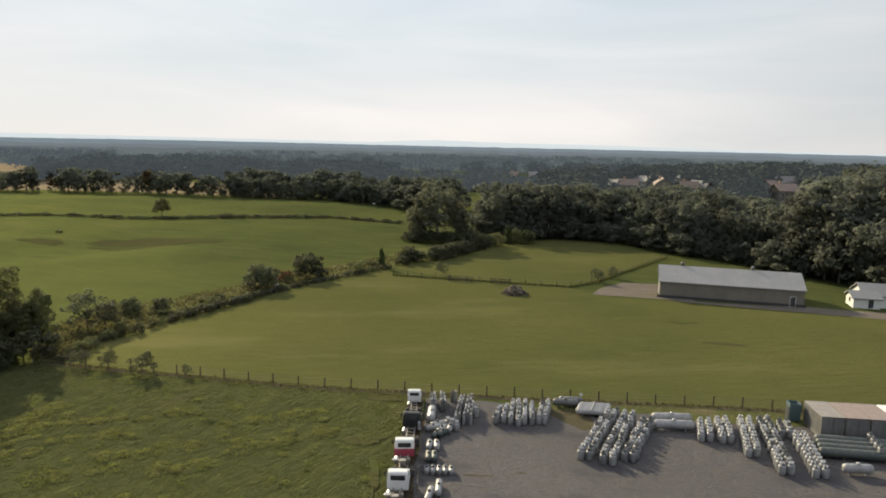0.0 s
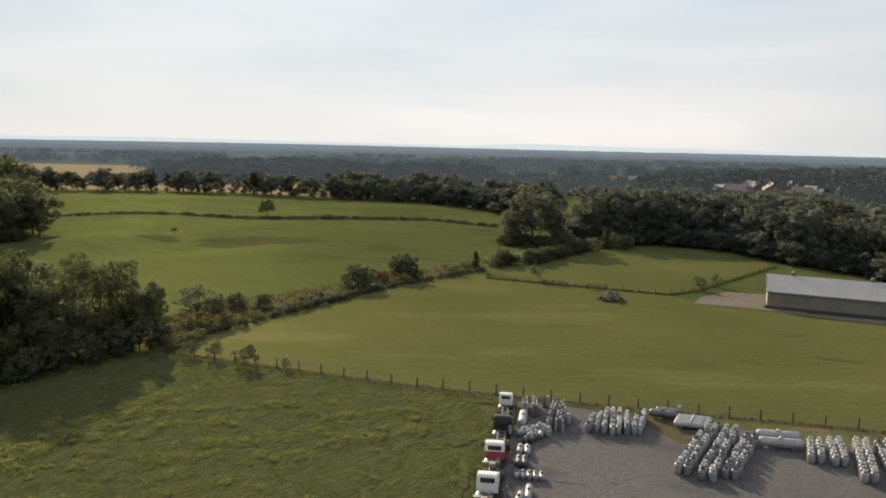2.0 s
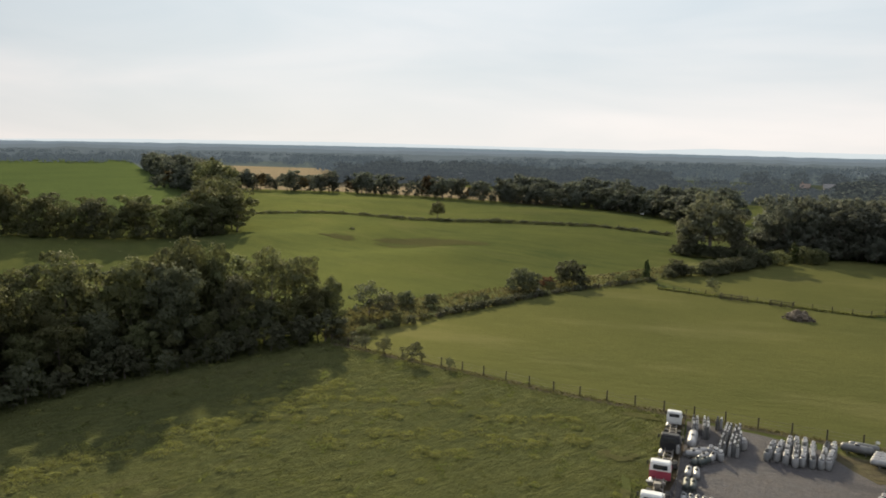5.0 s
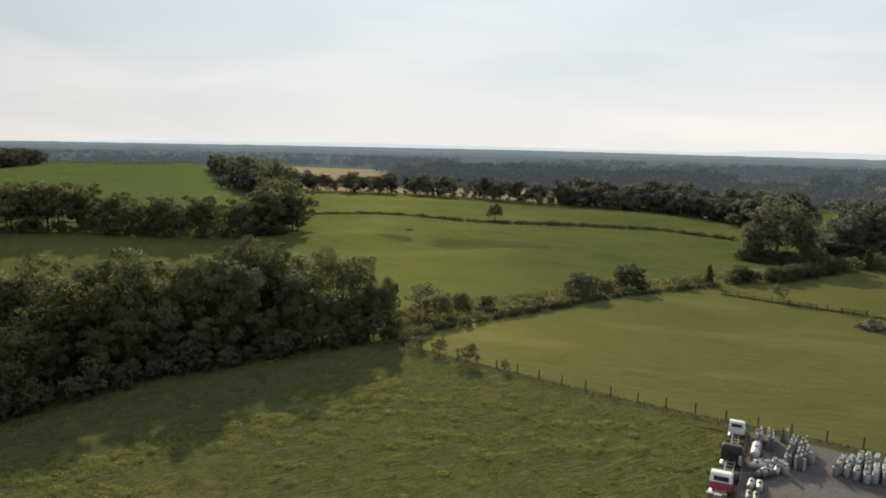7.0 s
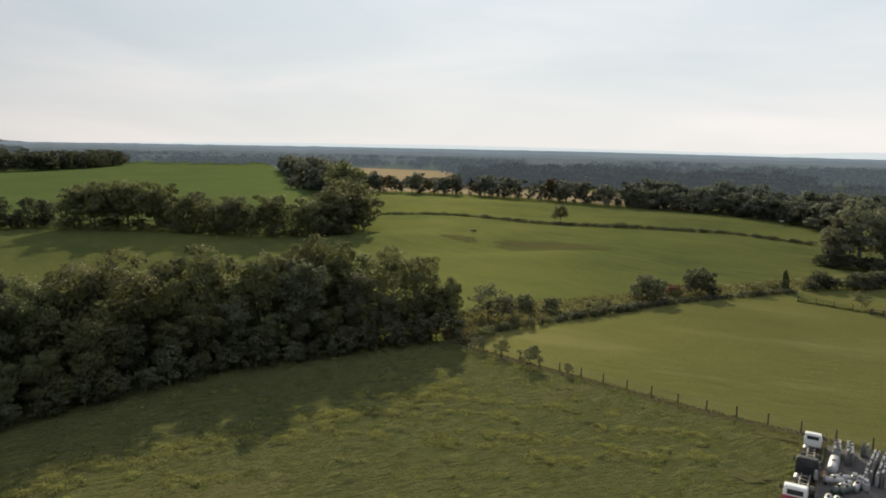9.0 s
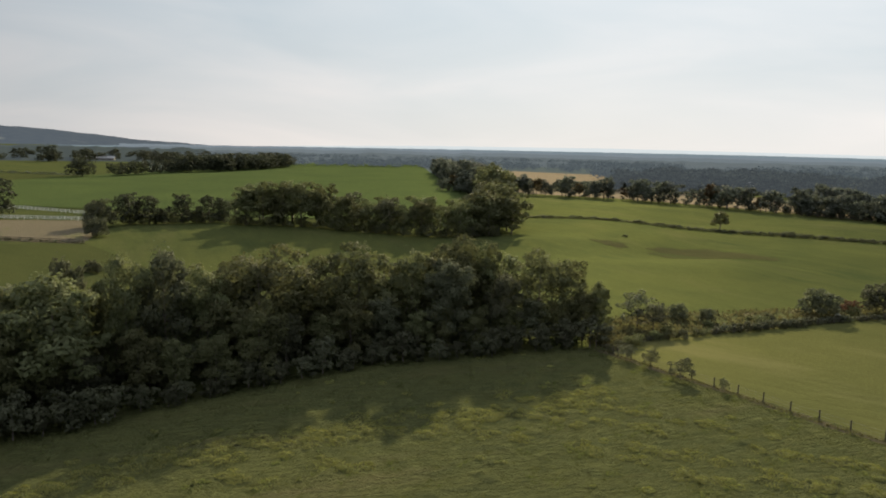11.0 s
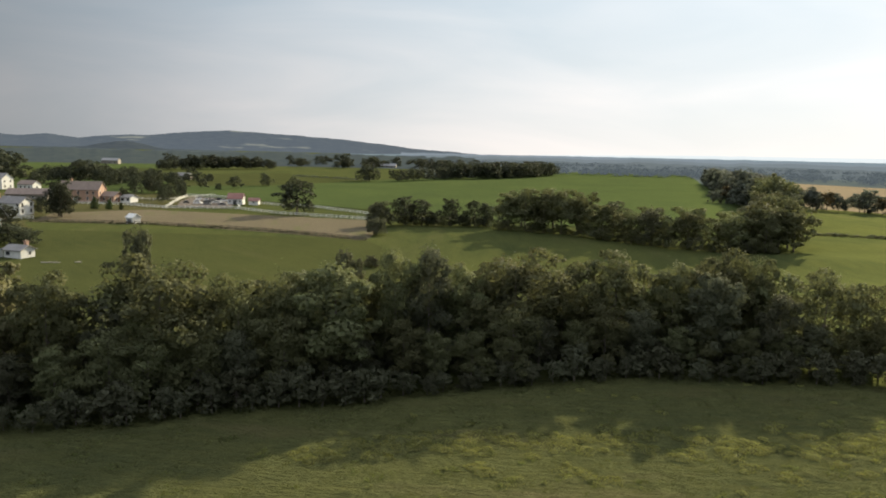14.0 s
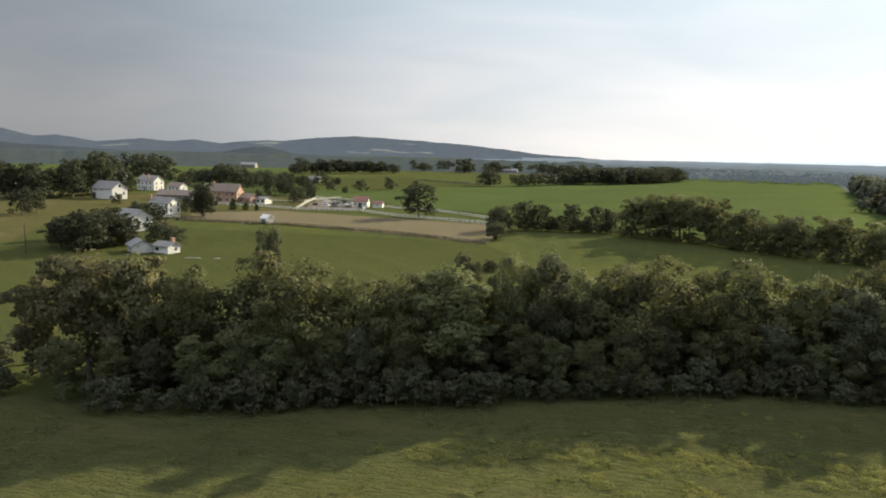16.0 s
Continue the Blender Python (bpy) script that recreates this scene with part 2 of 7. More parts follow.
M_MEADOW = field("dry_meadow", [(0.040, 0.047, 0.019), (0.053, 0.060, 0.022), (0.057, 0.062, 0.023)], (0.2, 0.8), -20, bump=0.25, dry=(0.064, 0.060, 0.028), dry_hi=0.85, lump=0.12, gloss=0.03)
M_LAWN = field("dry_lawn", [(0.060, 0.060, 0.027), (0.074, 0.070, 0.031), (0.066, 0.064, 0.029)], (0.3, 0.9), -20, bump=0.25, dry=(0.086, 0.075, 0.040), dry_hi=0.7, lump=0.12, gloss=0.03)
M_SAND = field("arena_sand", [(0.118, 0.102, 0.070), (0.142, 0.120, 0.082), (0.126, 0.110, 0.074)], (0.3, 1.6), 12, bump=0.2, dry=(0.088, 0.090, 0.044), dry_hi=0.66)
M_WEEDY = field("weeds", [(0.085, 0.095, 0.036), (0.10, 0.105, 0.044), (0.12, 0.115, 0.052)], (1, 1), 0, dry=(0.13, 0.11, 0.065), dry_hi=0.62)
M_SWALE = field("bare_swale", [(0.066, 0.065, 0.029), (0.078, 0.072, 0.033), (0.062, 0.067, 0.027)], (0.2, 1.2), 10, bump=0.3, dry=(0.058, 0.069, 0.025), dry_hi=0.6)
M_DIRT = field("trodden_dirt", [(0.062, 0.048, 0.036), (0.080, 0.064, 0.048), (0.060, 0.058, 0.030)], (1.4, 0.5), 0, bump=0.4, dry=(0.066, 0.070, 0.028))
M_GRAVEL = field("gravel", [(0.102, 0.099, 0.103), (0.142, 0.136, 0.138), (0.138, 0.124, 0.117)], (1.1, 2.4), 8, bump=0.6, dry=(0.072, 0.069, 0.074), dry_hi=0.66, lump=0.28)
M_WORN = field("worn_soil", [(0.080, 0.068, 0.046), (0.096, 0.082, 0.058), (0.080, 0.076, 0.040)], (0.4, 1.0), 8, bump=0.4, dry=(0.072, 0.074, 0.033), dry_hi=0.65)
M_TRACK = field("gravel_track", [(0.138, 0.120, 0.104), (0.168, 0.148, 0.130), (0.124, 0.108, 0.092)], (0.5, 1.5), -15, bump=0.3, dry=(0.10, 0.092, 0.055), dry_hi=0.75)
M_LEAF = foliage("leaves", (0.098, 0.104, 0.057), (0.123, 0.129, 0.067), 0.42, (1.03, 1.06, 0.8))
M_LEAF_DARK = foliage("dark_leaves", (0.078, 0.082, 0.055), (0.096, 0.100, 0.064), 0.40, (1.0, 1.05, 0.88))
# leaves paled and blued to suggest haze before the far trees
M_LEAF_FAR = foliage("hazed_far_leaves", (0.088, 0.096, 0.078), (0.102, 0.109, 0.086), 0.42, (1.0, 1.08, 0.95))
# suburb woods: haze over the crowns added as a weak bluish glow
M_LEAF_HAZE = hazy("hazed_suburb_woods", (0.012, 0.016, 0.013), (0.066, 0.074, 0.056), (0.80, 0.92, 1.0), 0.030, 0.06)
M_LEAF_DEEP = foliage("deep_green_leaves", (0.042, 0.047, 0.033), (0.056, 0.061, 0.040), 0.32, (1.0, 1.06, 0.85))
M_LEAF_RUST = foliage("rusty_leaves", (0.07, 0.06, 0.036), (0.09, 0.072, 0.042), 0.4, (1.1, 1.0, 0.8))
# greyed and lifted base colour paints the haze over the eastern woods
M_LEAF_EAST = foliage("hazed_eastern_leaves", (0.093, 0.100, 0.083), (0.104, 0.110, 0.089), 0.44, (1.05, 1.08, 0.95))
# the great tree's own paler green, with the same haze lift
M_LEAF_GREAT = foliage("pale_hazed_leaves", (0.115, 0.118, 0.086), (0.130, 0.131, 0.093), 0.44, (1.05, 1.07, 0.9))
M_LEAF_OLIVE = foliage("olive_leaves", (0.116, 0.111, 0.068), (0.140, 0.134, 0.078), 0.4, (1.05, 1.05, 0.8))
M_LEAF_RED = foliage("red_brown_leaves", (0.09, 0.055, 0.04), (0.12, 0.075, 0.05), 0.4, (1.2, 1.0, 0.8))
M_CEDAR = foliage("cedar_needles", (0.03, 0.044, 0.02), (0.055, 0.07, 0.028), 0.2)
M_WEEDLEAF = foliage("bright_weeds", (0.150, 0.154, 0.060), (0.182, 0.180, 0.070), 0.4, (1.1, 1.15, 0.75))
M_GRASS = foliage("grass_blades", (0.096, 0.105, 0.050), (0.114, 0.121, 0.055), 0.42, (1.2, 1.27, 0.78))
M_DRYWEED = foliage("dry_weeds", (0.078, 0.076, 0.042), (0.104, 0.098, 0.054), 0.45, (1.1, 1.1, 0.8))
M_BARK = surface("bark", (0.09, 0.075, 0.06), (0.14, 0.12, 0.10), 1.5, 0.9, bump=0.6)
M_FLOOR = field("wooded_land", [(0.046, 0.058, 0.040), (0.070, 0.078, 0.052), (0.056, 0.066, 0.046)], (1, 1), 0, bump=0.2)
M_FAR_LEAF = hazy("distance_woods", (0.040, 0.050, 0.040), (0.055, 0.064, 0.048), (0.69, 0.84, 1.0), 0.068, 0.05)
# woods behind the suburb and the tree line, their haze likewise given as glow
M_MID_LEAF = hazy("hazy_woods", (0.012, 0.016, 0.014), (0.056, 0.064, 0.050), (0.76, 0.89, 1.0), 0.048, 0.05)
# bands farther off glow more, as thicker haze
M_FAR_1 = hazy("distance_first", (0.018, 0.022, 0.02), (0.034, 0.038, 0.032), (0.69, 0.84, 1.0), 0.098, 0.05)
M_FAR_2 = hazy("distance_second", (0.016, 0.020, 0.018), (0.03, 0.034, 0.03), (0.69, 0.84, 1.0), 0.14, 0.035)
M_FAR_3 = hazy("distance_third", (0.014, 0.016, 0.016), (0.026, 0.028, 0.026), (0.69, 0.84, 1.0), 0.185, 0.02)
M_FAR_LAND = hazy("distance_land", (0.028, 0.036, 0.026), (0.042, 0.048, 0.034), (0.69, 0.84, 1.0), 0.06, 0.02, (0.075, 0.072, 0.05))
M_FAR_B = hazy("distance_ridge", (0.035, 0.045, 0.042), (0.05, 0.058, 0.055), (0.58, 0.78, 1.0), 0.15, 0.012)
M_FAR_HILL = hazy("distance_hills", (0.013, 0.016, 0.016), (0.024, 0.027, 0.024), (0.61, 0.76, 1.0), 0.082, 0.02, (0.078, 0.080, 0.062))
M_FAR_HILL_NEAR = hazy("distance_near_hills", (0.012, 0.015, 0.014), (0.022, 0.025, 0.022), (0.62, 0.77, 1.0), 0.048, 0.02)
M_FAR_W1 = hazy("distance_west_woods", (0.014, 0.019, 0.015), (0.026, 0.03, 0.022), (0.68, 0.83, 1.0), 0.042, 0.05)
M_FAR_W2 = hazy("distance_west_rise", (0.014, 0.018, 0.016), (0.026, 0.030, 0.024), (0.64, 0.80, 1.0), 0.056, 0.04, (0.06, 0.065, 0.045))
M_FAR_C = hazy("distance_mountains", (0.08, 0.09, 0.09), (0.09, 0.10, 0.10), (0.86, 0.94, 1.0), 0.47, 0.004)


# ---- building helpers ----
def mesh_from(name, verts, faces, mat, smooth=False):
    me = bpy.data.meshes.new(name)
    me.from_pydata(verts, [], faces)
    me.materials.append(mat)
    if smooth:
        me.polygons.foreach_set("use_smooth", [True] * len(me.polygons))
    me.update()
    return me


def quads(name, corners, mat, bent=None):
    """A mesh of loose four-cornered faces from an array n x 4 x 3, shaded along the given directions, one a face."""
    k = len(corners)
    me = bpy.data.meshes.new(name)
    me.vertices.add(4 * k)
    me.vertices.foreach_set("co", np.asarray(corners, np.float32).ravel())
    me.loops.add(4 * k)
    me.loops.foreach_set("vertex_index", np.arange(4 * k, dtype=np.int32))
    me.polygons.add(k)
    me.polygons.foreach_set("loop_start", np.arange(0, 4 * k, 4, dtype=np.int32))
    me.materials.append(mat)
    me.update(calc_edges=True)
    if bent is not None:
        me.polygons.foreach_set("use_smooth", [True] * k)
        me.normals_split_custom_set_from_vertices(np.repeat(np.asarray(bent, np.float32), 4, 0))
    return me


def done(bm, name, mat, smooth=False):
    me = bpy.data.meshes.new(name)
    bm.normal_update()
    bm.to_mesh(me)
    bm.free()
    me.materials.append(mat)
    if smooth:
        me.polygons.foreach_set("use_smooth", [True] * len(me.polygons))
    return me


def part(name, bm, mat, parent, label="", smooth=False):
    """Links a bmesh (or a mesh) as one part under a thing or a part."""
    me = bm if isinstance(bm, bpy.types.Mesh) else done(bm, name, mat, smooth)
    ob = new(name, me)
    ob.parent = parent
    if label:
        ob["label"] = label
    return ob


def thing(name, label, category, at=None, group="", data=None, kind=""):
    ob = new(name, data)
    if at is not None:
        ob.matrix_basis = at
    return tagged(ob, label, category, group, kind)


def add_box(bm, x0, x1, y0, y1, z0, z1, bevel=0.0):
    vs = bmesh.ops.create_cube(bm, size=1.0)["verts"]
    for v in vs:
        v.co = Vector(((x0 + x1) / 2 + v.co.x * (x1 - x0), (y0 + y1) / 2 + v.co.y * (y1 - y0), (z0 + z1) / 2 + v.co.z * (z1 - z0)))
    if bevel:
        es = list({e for v in vs for e in v.link_edges})
        bmesh.ops.bevel(bm, geom=es, offset=bevel, segments=2, affect="EDGES", profile=0.5)
    return bm


def box(x0, x1, y0, y1, z0, z1, bevel=0.0):
    return add_box(bmesh.new(), x0, x1, y0, y1, z0, z1, bevel)


def add_lathe(bm, profile, seg=14, m=Matrix.Identity(4)):
    """A turned shape about z from (radius, height) pairs."""
    rings = []
    for r, z in profile:
        rings.append([bm.verts.new(m @ Vector((r * math.cos(2 * math.pi * k / seg), r * math.sin(2 * math.pi * k / seg), z))) for k in range(seg)])
    for a, b in zip(rings, rings[1:]):
        for k in range(seg):
            bm.faces.new((a[k], a[(k + 1) % seg], b[(k + 1) % seg], b[k]))
    bm.faces.new(rings[0][::-1])
    bm.faces.new(rings[-1])
    return bm


def lathe(profile, seg=14, m=Matrix.Identity(4)):
    return add_lathe(bmesh.new(), profile, seg, m)


def tube_points(p, q, r0, r1, seg=6):
    p, q = Vector(p), Vector(q)
    turn = (q - p).to_track_quat("Z", "Y").to_matrix()
    out = []
    for c, r in ((p, r0), (q, r1)):
        out += [c + turn @ Vector((r * math.cos(2 * math.pi * k / seg), r * math.sin(2 * math.pi * k / seg), 0)) for k in range(seg)]
    return out


def tubes(name, runs, mat, seg=6):
    """Tapered limbs: runs of (point, point, radius, radius), in one mesh."""
    vs, fs = [], []
    for p, q, r0, r1 in runs:
        k = len(vs)
        vs += tube_points(p, q, r0, r1, seg)
        fs += [(k + a, k + (a + 1) % seg, k + seg + (a + 1) % seg, k + seg + a) for a in range(seg)]
        fs.append(tuple(range(k + seg, k + 2 * seg)))
    return mesh_from(name, vs, fs, mat, True)


# ---- ground ----
def terrain(x, y):
    """Gentle swells of the western pasture; level elsewhere."""
    z = 0.0 * x
    for cx, cy, s, h in ((-150, 256, 22, 1.8), (-100, 206, 12, -1.7), (-60, 240, 18, 1.2), (-138, 200, 12, 1.9), (-75, 188, 13, 1.5), (-118, 240, 10, 0.8), (-190, 330, 30, 1.8), (-80, 335, 24, 1.6), (-130, 330, 18, -1.0), (-30, 262, 14, 0.8)):
        z = z + h * np.exp(-((x - cx) ** 2 + (y - cy) ** 2) / (2 * s * s))
    fade = np.clip((y - 120) / 60, 0, 1) * np.clip((-20 - x) / 30, 0, 1)
    hill = 11.0 * np.exp(-((x - 215) ** 2 + (y - 400) ** 2) / (2 * 105.0 ** 2))
    dip = -6.0 * np.exp(-((x + 168) ** 2 / 2048.0 + (y - 112) ** 2 / 4050.0)) * np.clip((-98 - x) / 25, 0, 1)
    return z * fade + dip + hill * np.clip((np.hypot(x, y) - 190) / 120, 0, 1) * np.clip(x / 80, 0, 1)


def ground_z(x, y):
    return float(terrain(np.float64(x), np.float64(y)))


near_c = np.arange(-480, 481, 5.0)
far_c = 480 * np.geomspace(1.06, 10.2, 40)
axis = np.concatenate([-far_c[::-1], near_c, far_c])
gx, gy = np.meshgrid(axis, axis, indexing="ij")
gz = terrain(gx, gy)
na = len(axis)
verts = np.stack([gx, gy, gz], -1).reshape(-1, 3)
idx = np.arange(na * na).reshape(na, na)
faces = np.stack([idx[:-1, :-1], idx[1:, :-1], idx[1:, 1:], idx[:-1, 1:]], -1).reshape(-1, 4)
tagged(new("ground", mesh_from("ground", verts.tolist(), faces.tolist(), M_PASTURE, True)), "grazed green pasture reaching to the horizon", "ground", kind="structure")


def patch(name, pts, mat, up, label, category="field"):
    """A level piece of land of its own, with a low ragged edge."""
    rnd = random.Random(name)
    ring = []
    for a, b in zip(pts, pts[1:] + pts[:1]):
        d = math.dist(a, b)
        k = max(1, int(d / 3.0)) if d < 400 else 40
        for i in range(k):
            f = i / k
            w = min(0.5, d * 0.02) if i else 0
            ring.append((a[0] + (b[0] - a[0]) * f + rnd.uniform(-w, w), a[1] + (b[1] - a[1]) * f + rnd.uniform(-w, w)))
    bm = bmesh.new()
    f = bm.faces.new([bm.verts.new((x, y, ground_z(x, y) + up)) for x, y in ring])
    if f.calc_area() and f.normal.z < 0:
        f.normal_flip()
    bmesh.ops.triangulate(bm, faces=[f])
    bm.normal_update()
    for g in bm.faces:
        if g.normal.z < 0:
            g.normal_flip()
    return tagged(new(name, done(bm, name, mat)), label, category, kind="structure")


patch("near_pasture", [(-2.0, -120), (-2.1, 87.2), (-37, 92.8), (-57, 96.6), (-66, 92), (-76, 70), (-80, 45), (-86, 5), (-96, -40), (-100, -120)], M_ROUGH, 0.012, "rough tussocky green pasture below the wood")
patch("hay_field", [(-56, 97), (-53.5, 108), (-47.5, 121), (-41, 135.5), (-33, 152), (-20, 171), (-14, 179), (-12, 170), (0, 166.5), (29, 159), (36, 149), (76, 139), (230, 90), (230, 60), (60, 82.6), (38, 84.3), (-2, 87.6), (-37, 93.3)], M_HAY, 0.03, "olive green mown hay field")
patch("far_paddock", [(-13, 180), (0, 168), (29, 160.3), (34, 162.5), (66, 206), (64, 226), (42, 240), (10, 236)], M_HAY, 0.035, "sunlit mown paddock before the woods")
patch("weedy_strip", [(-57, 96), (-66, 118), (-61, 130), (-52, 140), (-44, 155), (-35, 172), (-24, 188), (-10, 212), (14, 236), (-13, 181), (-33, 152.6), (-47.5, 121.6), (-53.7, 108)], M_WEEDY, 0.02, "overgrown strip of tall weeds along the hedge", "weeds")
patch("yard", [(-2.0, 20), (-2.2, 60), (-1.8, 86), (6, 85.2), (14, 82.8), (26, 82), (31, 79.8), (44, 79), (75, 74), (75, 20)], M_GRAVEL, 0.025, "grey gravel storage yard with worn tracks", "yard")
patch("yard_edge_grass", [(14, 82.8), (26, 82), (31, 79.8), (44, 79), (75, 74), (75, 80.4), (60, 82.4), (38, 84.2), (14, 85.9)], M_WEEDY, 0.032, "weedy grass between yard and fence", "weeds")
patch("yard_worn_track_1", [(1.9, 65.0), (3.2, 65.25), (4.6, 65.1), (5.6, 64.95), (5.2, 64.75), (3.4, 64.8)], M_WORN, 0.029, "worn brown streak in the gravel", "dirt")
patch("yard_worn_track_2", [(7.3, 65.7), (8.2, 65.85), (9.0, 65.7), (8.1, 65.5)], M_WORN, 0.029, "worn brown streak in the gravel", "dirt")
patch("yard_worn_soil", [(12.5, 83.2), (13.4, 81), (14.5, 79), (16.5, 76.5), (17.8, 77.4), (18.2, 80), (17, 83)], M_WORN, 0.031, "brown worn soil between tanks", "dirt")
patch("barn_gravel", [(33, 152), (36, 158.5), (43, 166), (52, 165), (54, 146)], M_TRACK, 0.045, "pale gravel apron beside the barn", "gravel")
patch("lane", [(48, 147), (60, 142.5), (75, 137.5), (150, 112), (150, 119), (90, 139), (76, 143.5)], M_TRACK, 0.05, "narrow pale gravel lane", "lane")
patch("stubble_field", [(-345, 392), (-240, 421), (-170, 418), (-84, 398), (-96, 470), (-140, 505), (-215, 545), (-330, 530)], M_STRAW, 0.12, "pale tan stubble field behind a tree line")
patch("upper_stubble_field", [(-387, 466), (-332, 505), (-300, 545), (-480, 800), (-640, 775), (-560, 640)], M_STRAW, 0.4, "pale tan upper stubble field")


def inside(pts, x, y):
    hit = False
    for (ax, ay), (bx, by) in zip(pts, pts[1:] + pts[:1]):
        if (ay > y) != (by > y) and x < ax + (bx - ax) * (y - ay) / (by - ay):
            hit = not hit
    return hit


def tussocks(name, pts, x0, x1, y0, y1, step, high, mat, label):
    """Uneven turf of grown-over tussocks and hollows within an outline."""
    nx, ny = int((x1 - x0) / step), int((y1 - y0) / step)
    vs, ok, at_ = [], [], {}
    rim = [(np.array(a), np.array(b) - np.array(a)) for a, b in zip(pts, pts[1:] + pts[:1])]
    grid = np.stack(np.meshgrid(x0 + step * np.arange(nx + 1), y0 + step * np.arange(ny + 1), indexing="ij"), -1).reshape(-1, 2)
    near = np.min([np.linalg.norm(grid - a - np.clip((grid - a) @ d / (d @ d), 0, 1)[:, None] * d, axis=1) for a, d in rim], 0)
    for i in range(nx + 1):
        for j in range(ny + 1):
            x, y = x0 + i * step, y0 + j * step
            ok.append(inside(pts, x, y))
            fade = min(1.0, max(0.0, near[i * (ny + 1) + j] - step) / 2.5)
            u, v = 0.47 * x - 0.88 * y, 0.88 * x + 0.47 * y
            n_ = noise.noise(Vector((u * 0.30, v * 0.75, 1))) + 0.7 * noise.noise(Vector((x * 0.9, y * 0.9, 5))) + 0.5 * noise.noise(Vector((x * 2.1, y * 2.1, 9)))
            mound = max(0.0, noise.noise(Vector((u * 0.42, v * 0.62, 13))) - 0.22) * max(0.0, 0.5 + noise.noise(Vector((x * 0.07, y * 0.07, 17))))
            vs.append((x, y, 0.02 + fade * (high * max(0.0, 0.45 + 0.5 * n_) + 0.85 * mound * (1 + 0.8 * noise.noise(Vector((x * 2.6, y * 2.6, 21)))))))
    fs = [(i * (ny + 1) + j, (i + 1) * (ny + 1) + j, (i + 1) * (ny + 1) + j + 1, i * (ny + 1) + j + 1) for i in range(nx) for j in range(ny)]
    fs = [f for f in fs if all(ok[q] for q in f)]
    for f in fs:
        for q in f:
            at_.setdefault(q, len(at_))
    return tagged(new(name, mesh_from(name, [vs[q] for q in at_], [tuple(at_[q] for q in f) for f in fs], mat, True)), label, "turf", kind="structure")


def worn_patch(name, cx, cy, rx, ry, turn, mat, label, up=0.07):
    """Bare ground with a ragged rim, lying on the swells of the land."""
    vs, fs, seg, rings = [], [], 48, 7
    ct, st = math.cos(radians(turn)), math.sin(radians(turn))
    for k in range(seg):
        a = 2 * math.pi * k / seg
        rag = 1 + 0.5 * noise.noise(Vector((cx + 2 * math.cos(a), cy + 2 * math.sin(a), 0))) + 0.25 * noise.noise(Vector((cx + 7 * math.cos(a), cy + 7 * math.sin(a), 3)))
        for q in range(rings):
            f = rag * (q + 0.15) / (rings - 0.85)
            px, py = rx * f * math.cos(a), ry * f * math.sin(a)
            x, y = cx + px * ct - py * st, cy + px * st + py * ct
            vs.append((x, y, ground_z(x, y) + up))
    for k in range(seg):
        for q in range(rings - 1):
            a, b = k * rings + q, (k + 1) % seg * rings + q
            fs.append((a, a + 1, b + 1, b))
    fs.append(tuple(k * rings for k in range(seg)))
    return tagged(new(name, mesh_from(name, vs, fs, mat, True)), label, "bare ground", kind="structure")


def sheet(name, corners, mat, up, label, k=36):
    """A four-cornered field lying on the swells of the land."""
    (ax, ay), (bx, by), (cx, cy), (dx, dy) = corners
    vs, fs = [], []
    for i in range(k + 1):
        for j in range(k + 1):
            f, g = i / k, j / k
            x = (ax * (1 - f) + bx * f) * (1 - g) + (dx * (1 - f) + cx * f) * g
            y = (ay * (1 - f) + by * f) * (1 - g) + (dy * (1 - f) + cy * f) * g
            y += 1.2 * noise.noise(Vector((x * 0.08, y * 0.08, 0)))
            vs.append((x, y, ground_z(x, y) + up))
    fs = [(i * (k + 1) + j, (i + 1) * (k + 1) + j, (i + 1) * (k + 1) + j + 1, i * (k + 1) + j + 1) for i in range(k) for j in range(k)]
    return tagged(new(name, mesh_from(name, vs, fs, mat, True)), label, "field", kind="structure")


tussocks("near_pasture_turf", [(-3.0, -20), (-6.0, 60), (-5.4, 86), (-37, 92.2), (-56.5, 95.8), (-65, 91.5), (-75, 70), (-79, 45), (-85, 5), (-92, -20)], -92, -3, -20, 97, 0.5, 0.16, M_ROUGH, "lumpy tussocky turf of the rough pasture")
sheet("western_meadow", ((-301, -70), (-104, -62), (-112, 92), (-228, 81)), M_MEADOW, 0.12, "dull olive mown meadow between wood and arena")
worn_patch("bare_swale_1", -91, 219, 20, 8.5, 8, M_SWALE, "brownish bare swale in the pasture")
worn_patch("bare_swale_2", -122, 213, 7, 4.5, -8, M_SWALE, "brownish bare streak in the pasture")
worn_patch("hay_wear_1", 47, 114, 3.4, 0.8, -8, M_SWALE, "bare brown streak in the hay field")
worn_patch("hay_wear_2", 45, 128, 2.6, 0.9, -8, M_SWALE, "bare brown spot in the hay field")
patch("fence_strip", [(-56, 95.9), (-37, 92.2), (-20, 88.6), (-2, 86.8), (14, 85.3), (38, 83.5), (78, 79.0), (78, 80.6), (38, 85.2), (14, 86.9), (-2, 88.3), (-20, 90.1), (-37, 93.6), (-56, 97.2)], M_WORN, 0.04, "bare brown strip along the wire fence", "dirt")
patch("dirt_strip", [(-4.6, 50), (-4.4, 62), (-4.1, 72), (-4.2, 80), (-3.9, 86.6), (-1.9, 86.6), (-2.1, 50)], M_DIRT, 0.02, "trodden brown dirt under the trucks", "dirt")
worn_patch("pasture_wear_1", -8.2, 72.6, 2.4, 1.3, 12, M_SWALE, "bare brown patch in the pasture grass", 0.13)
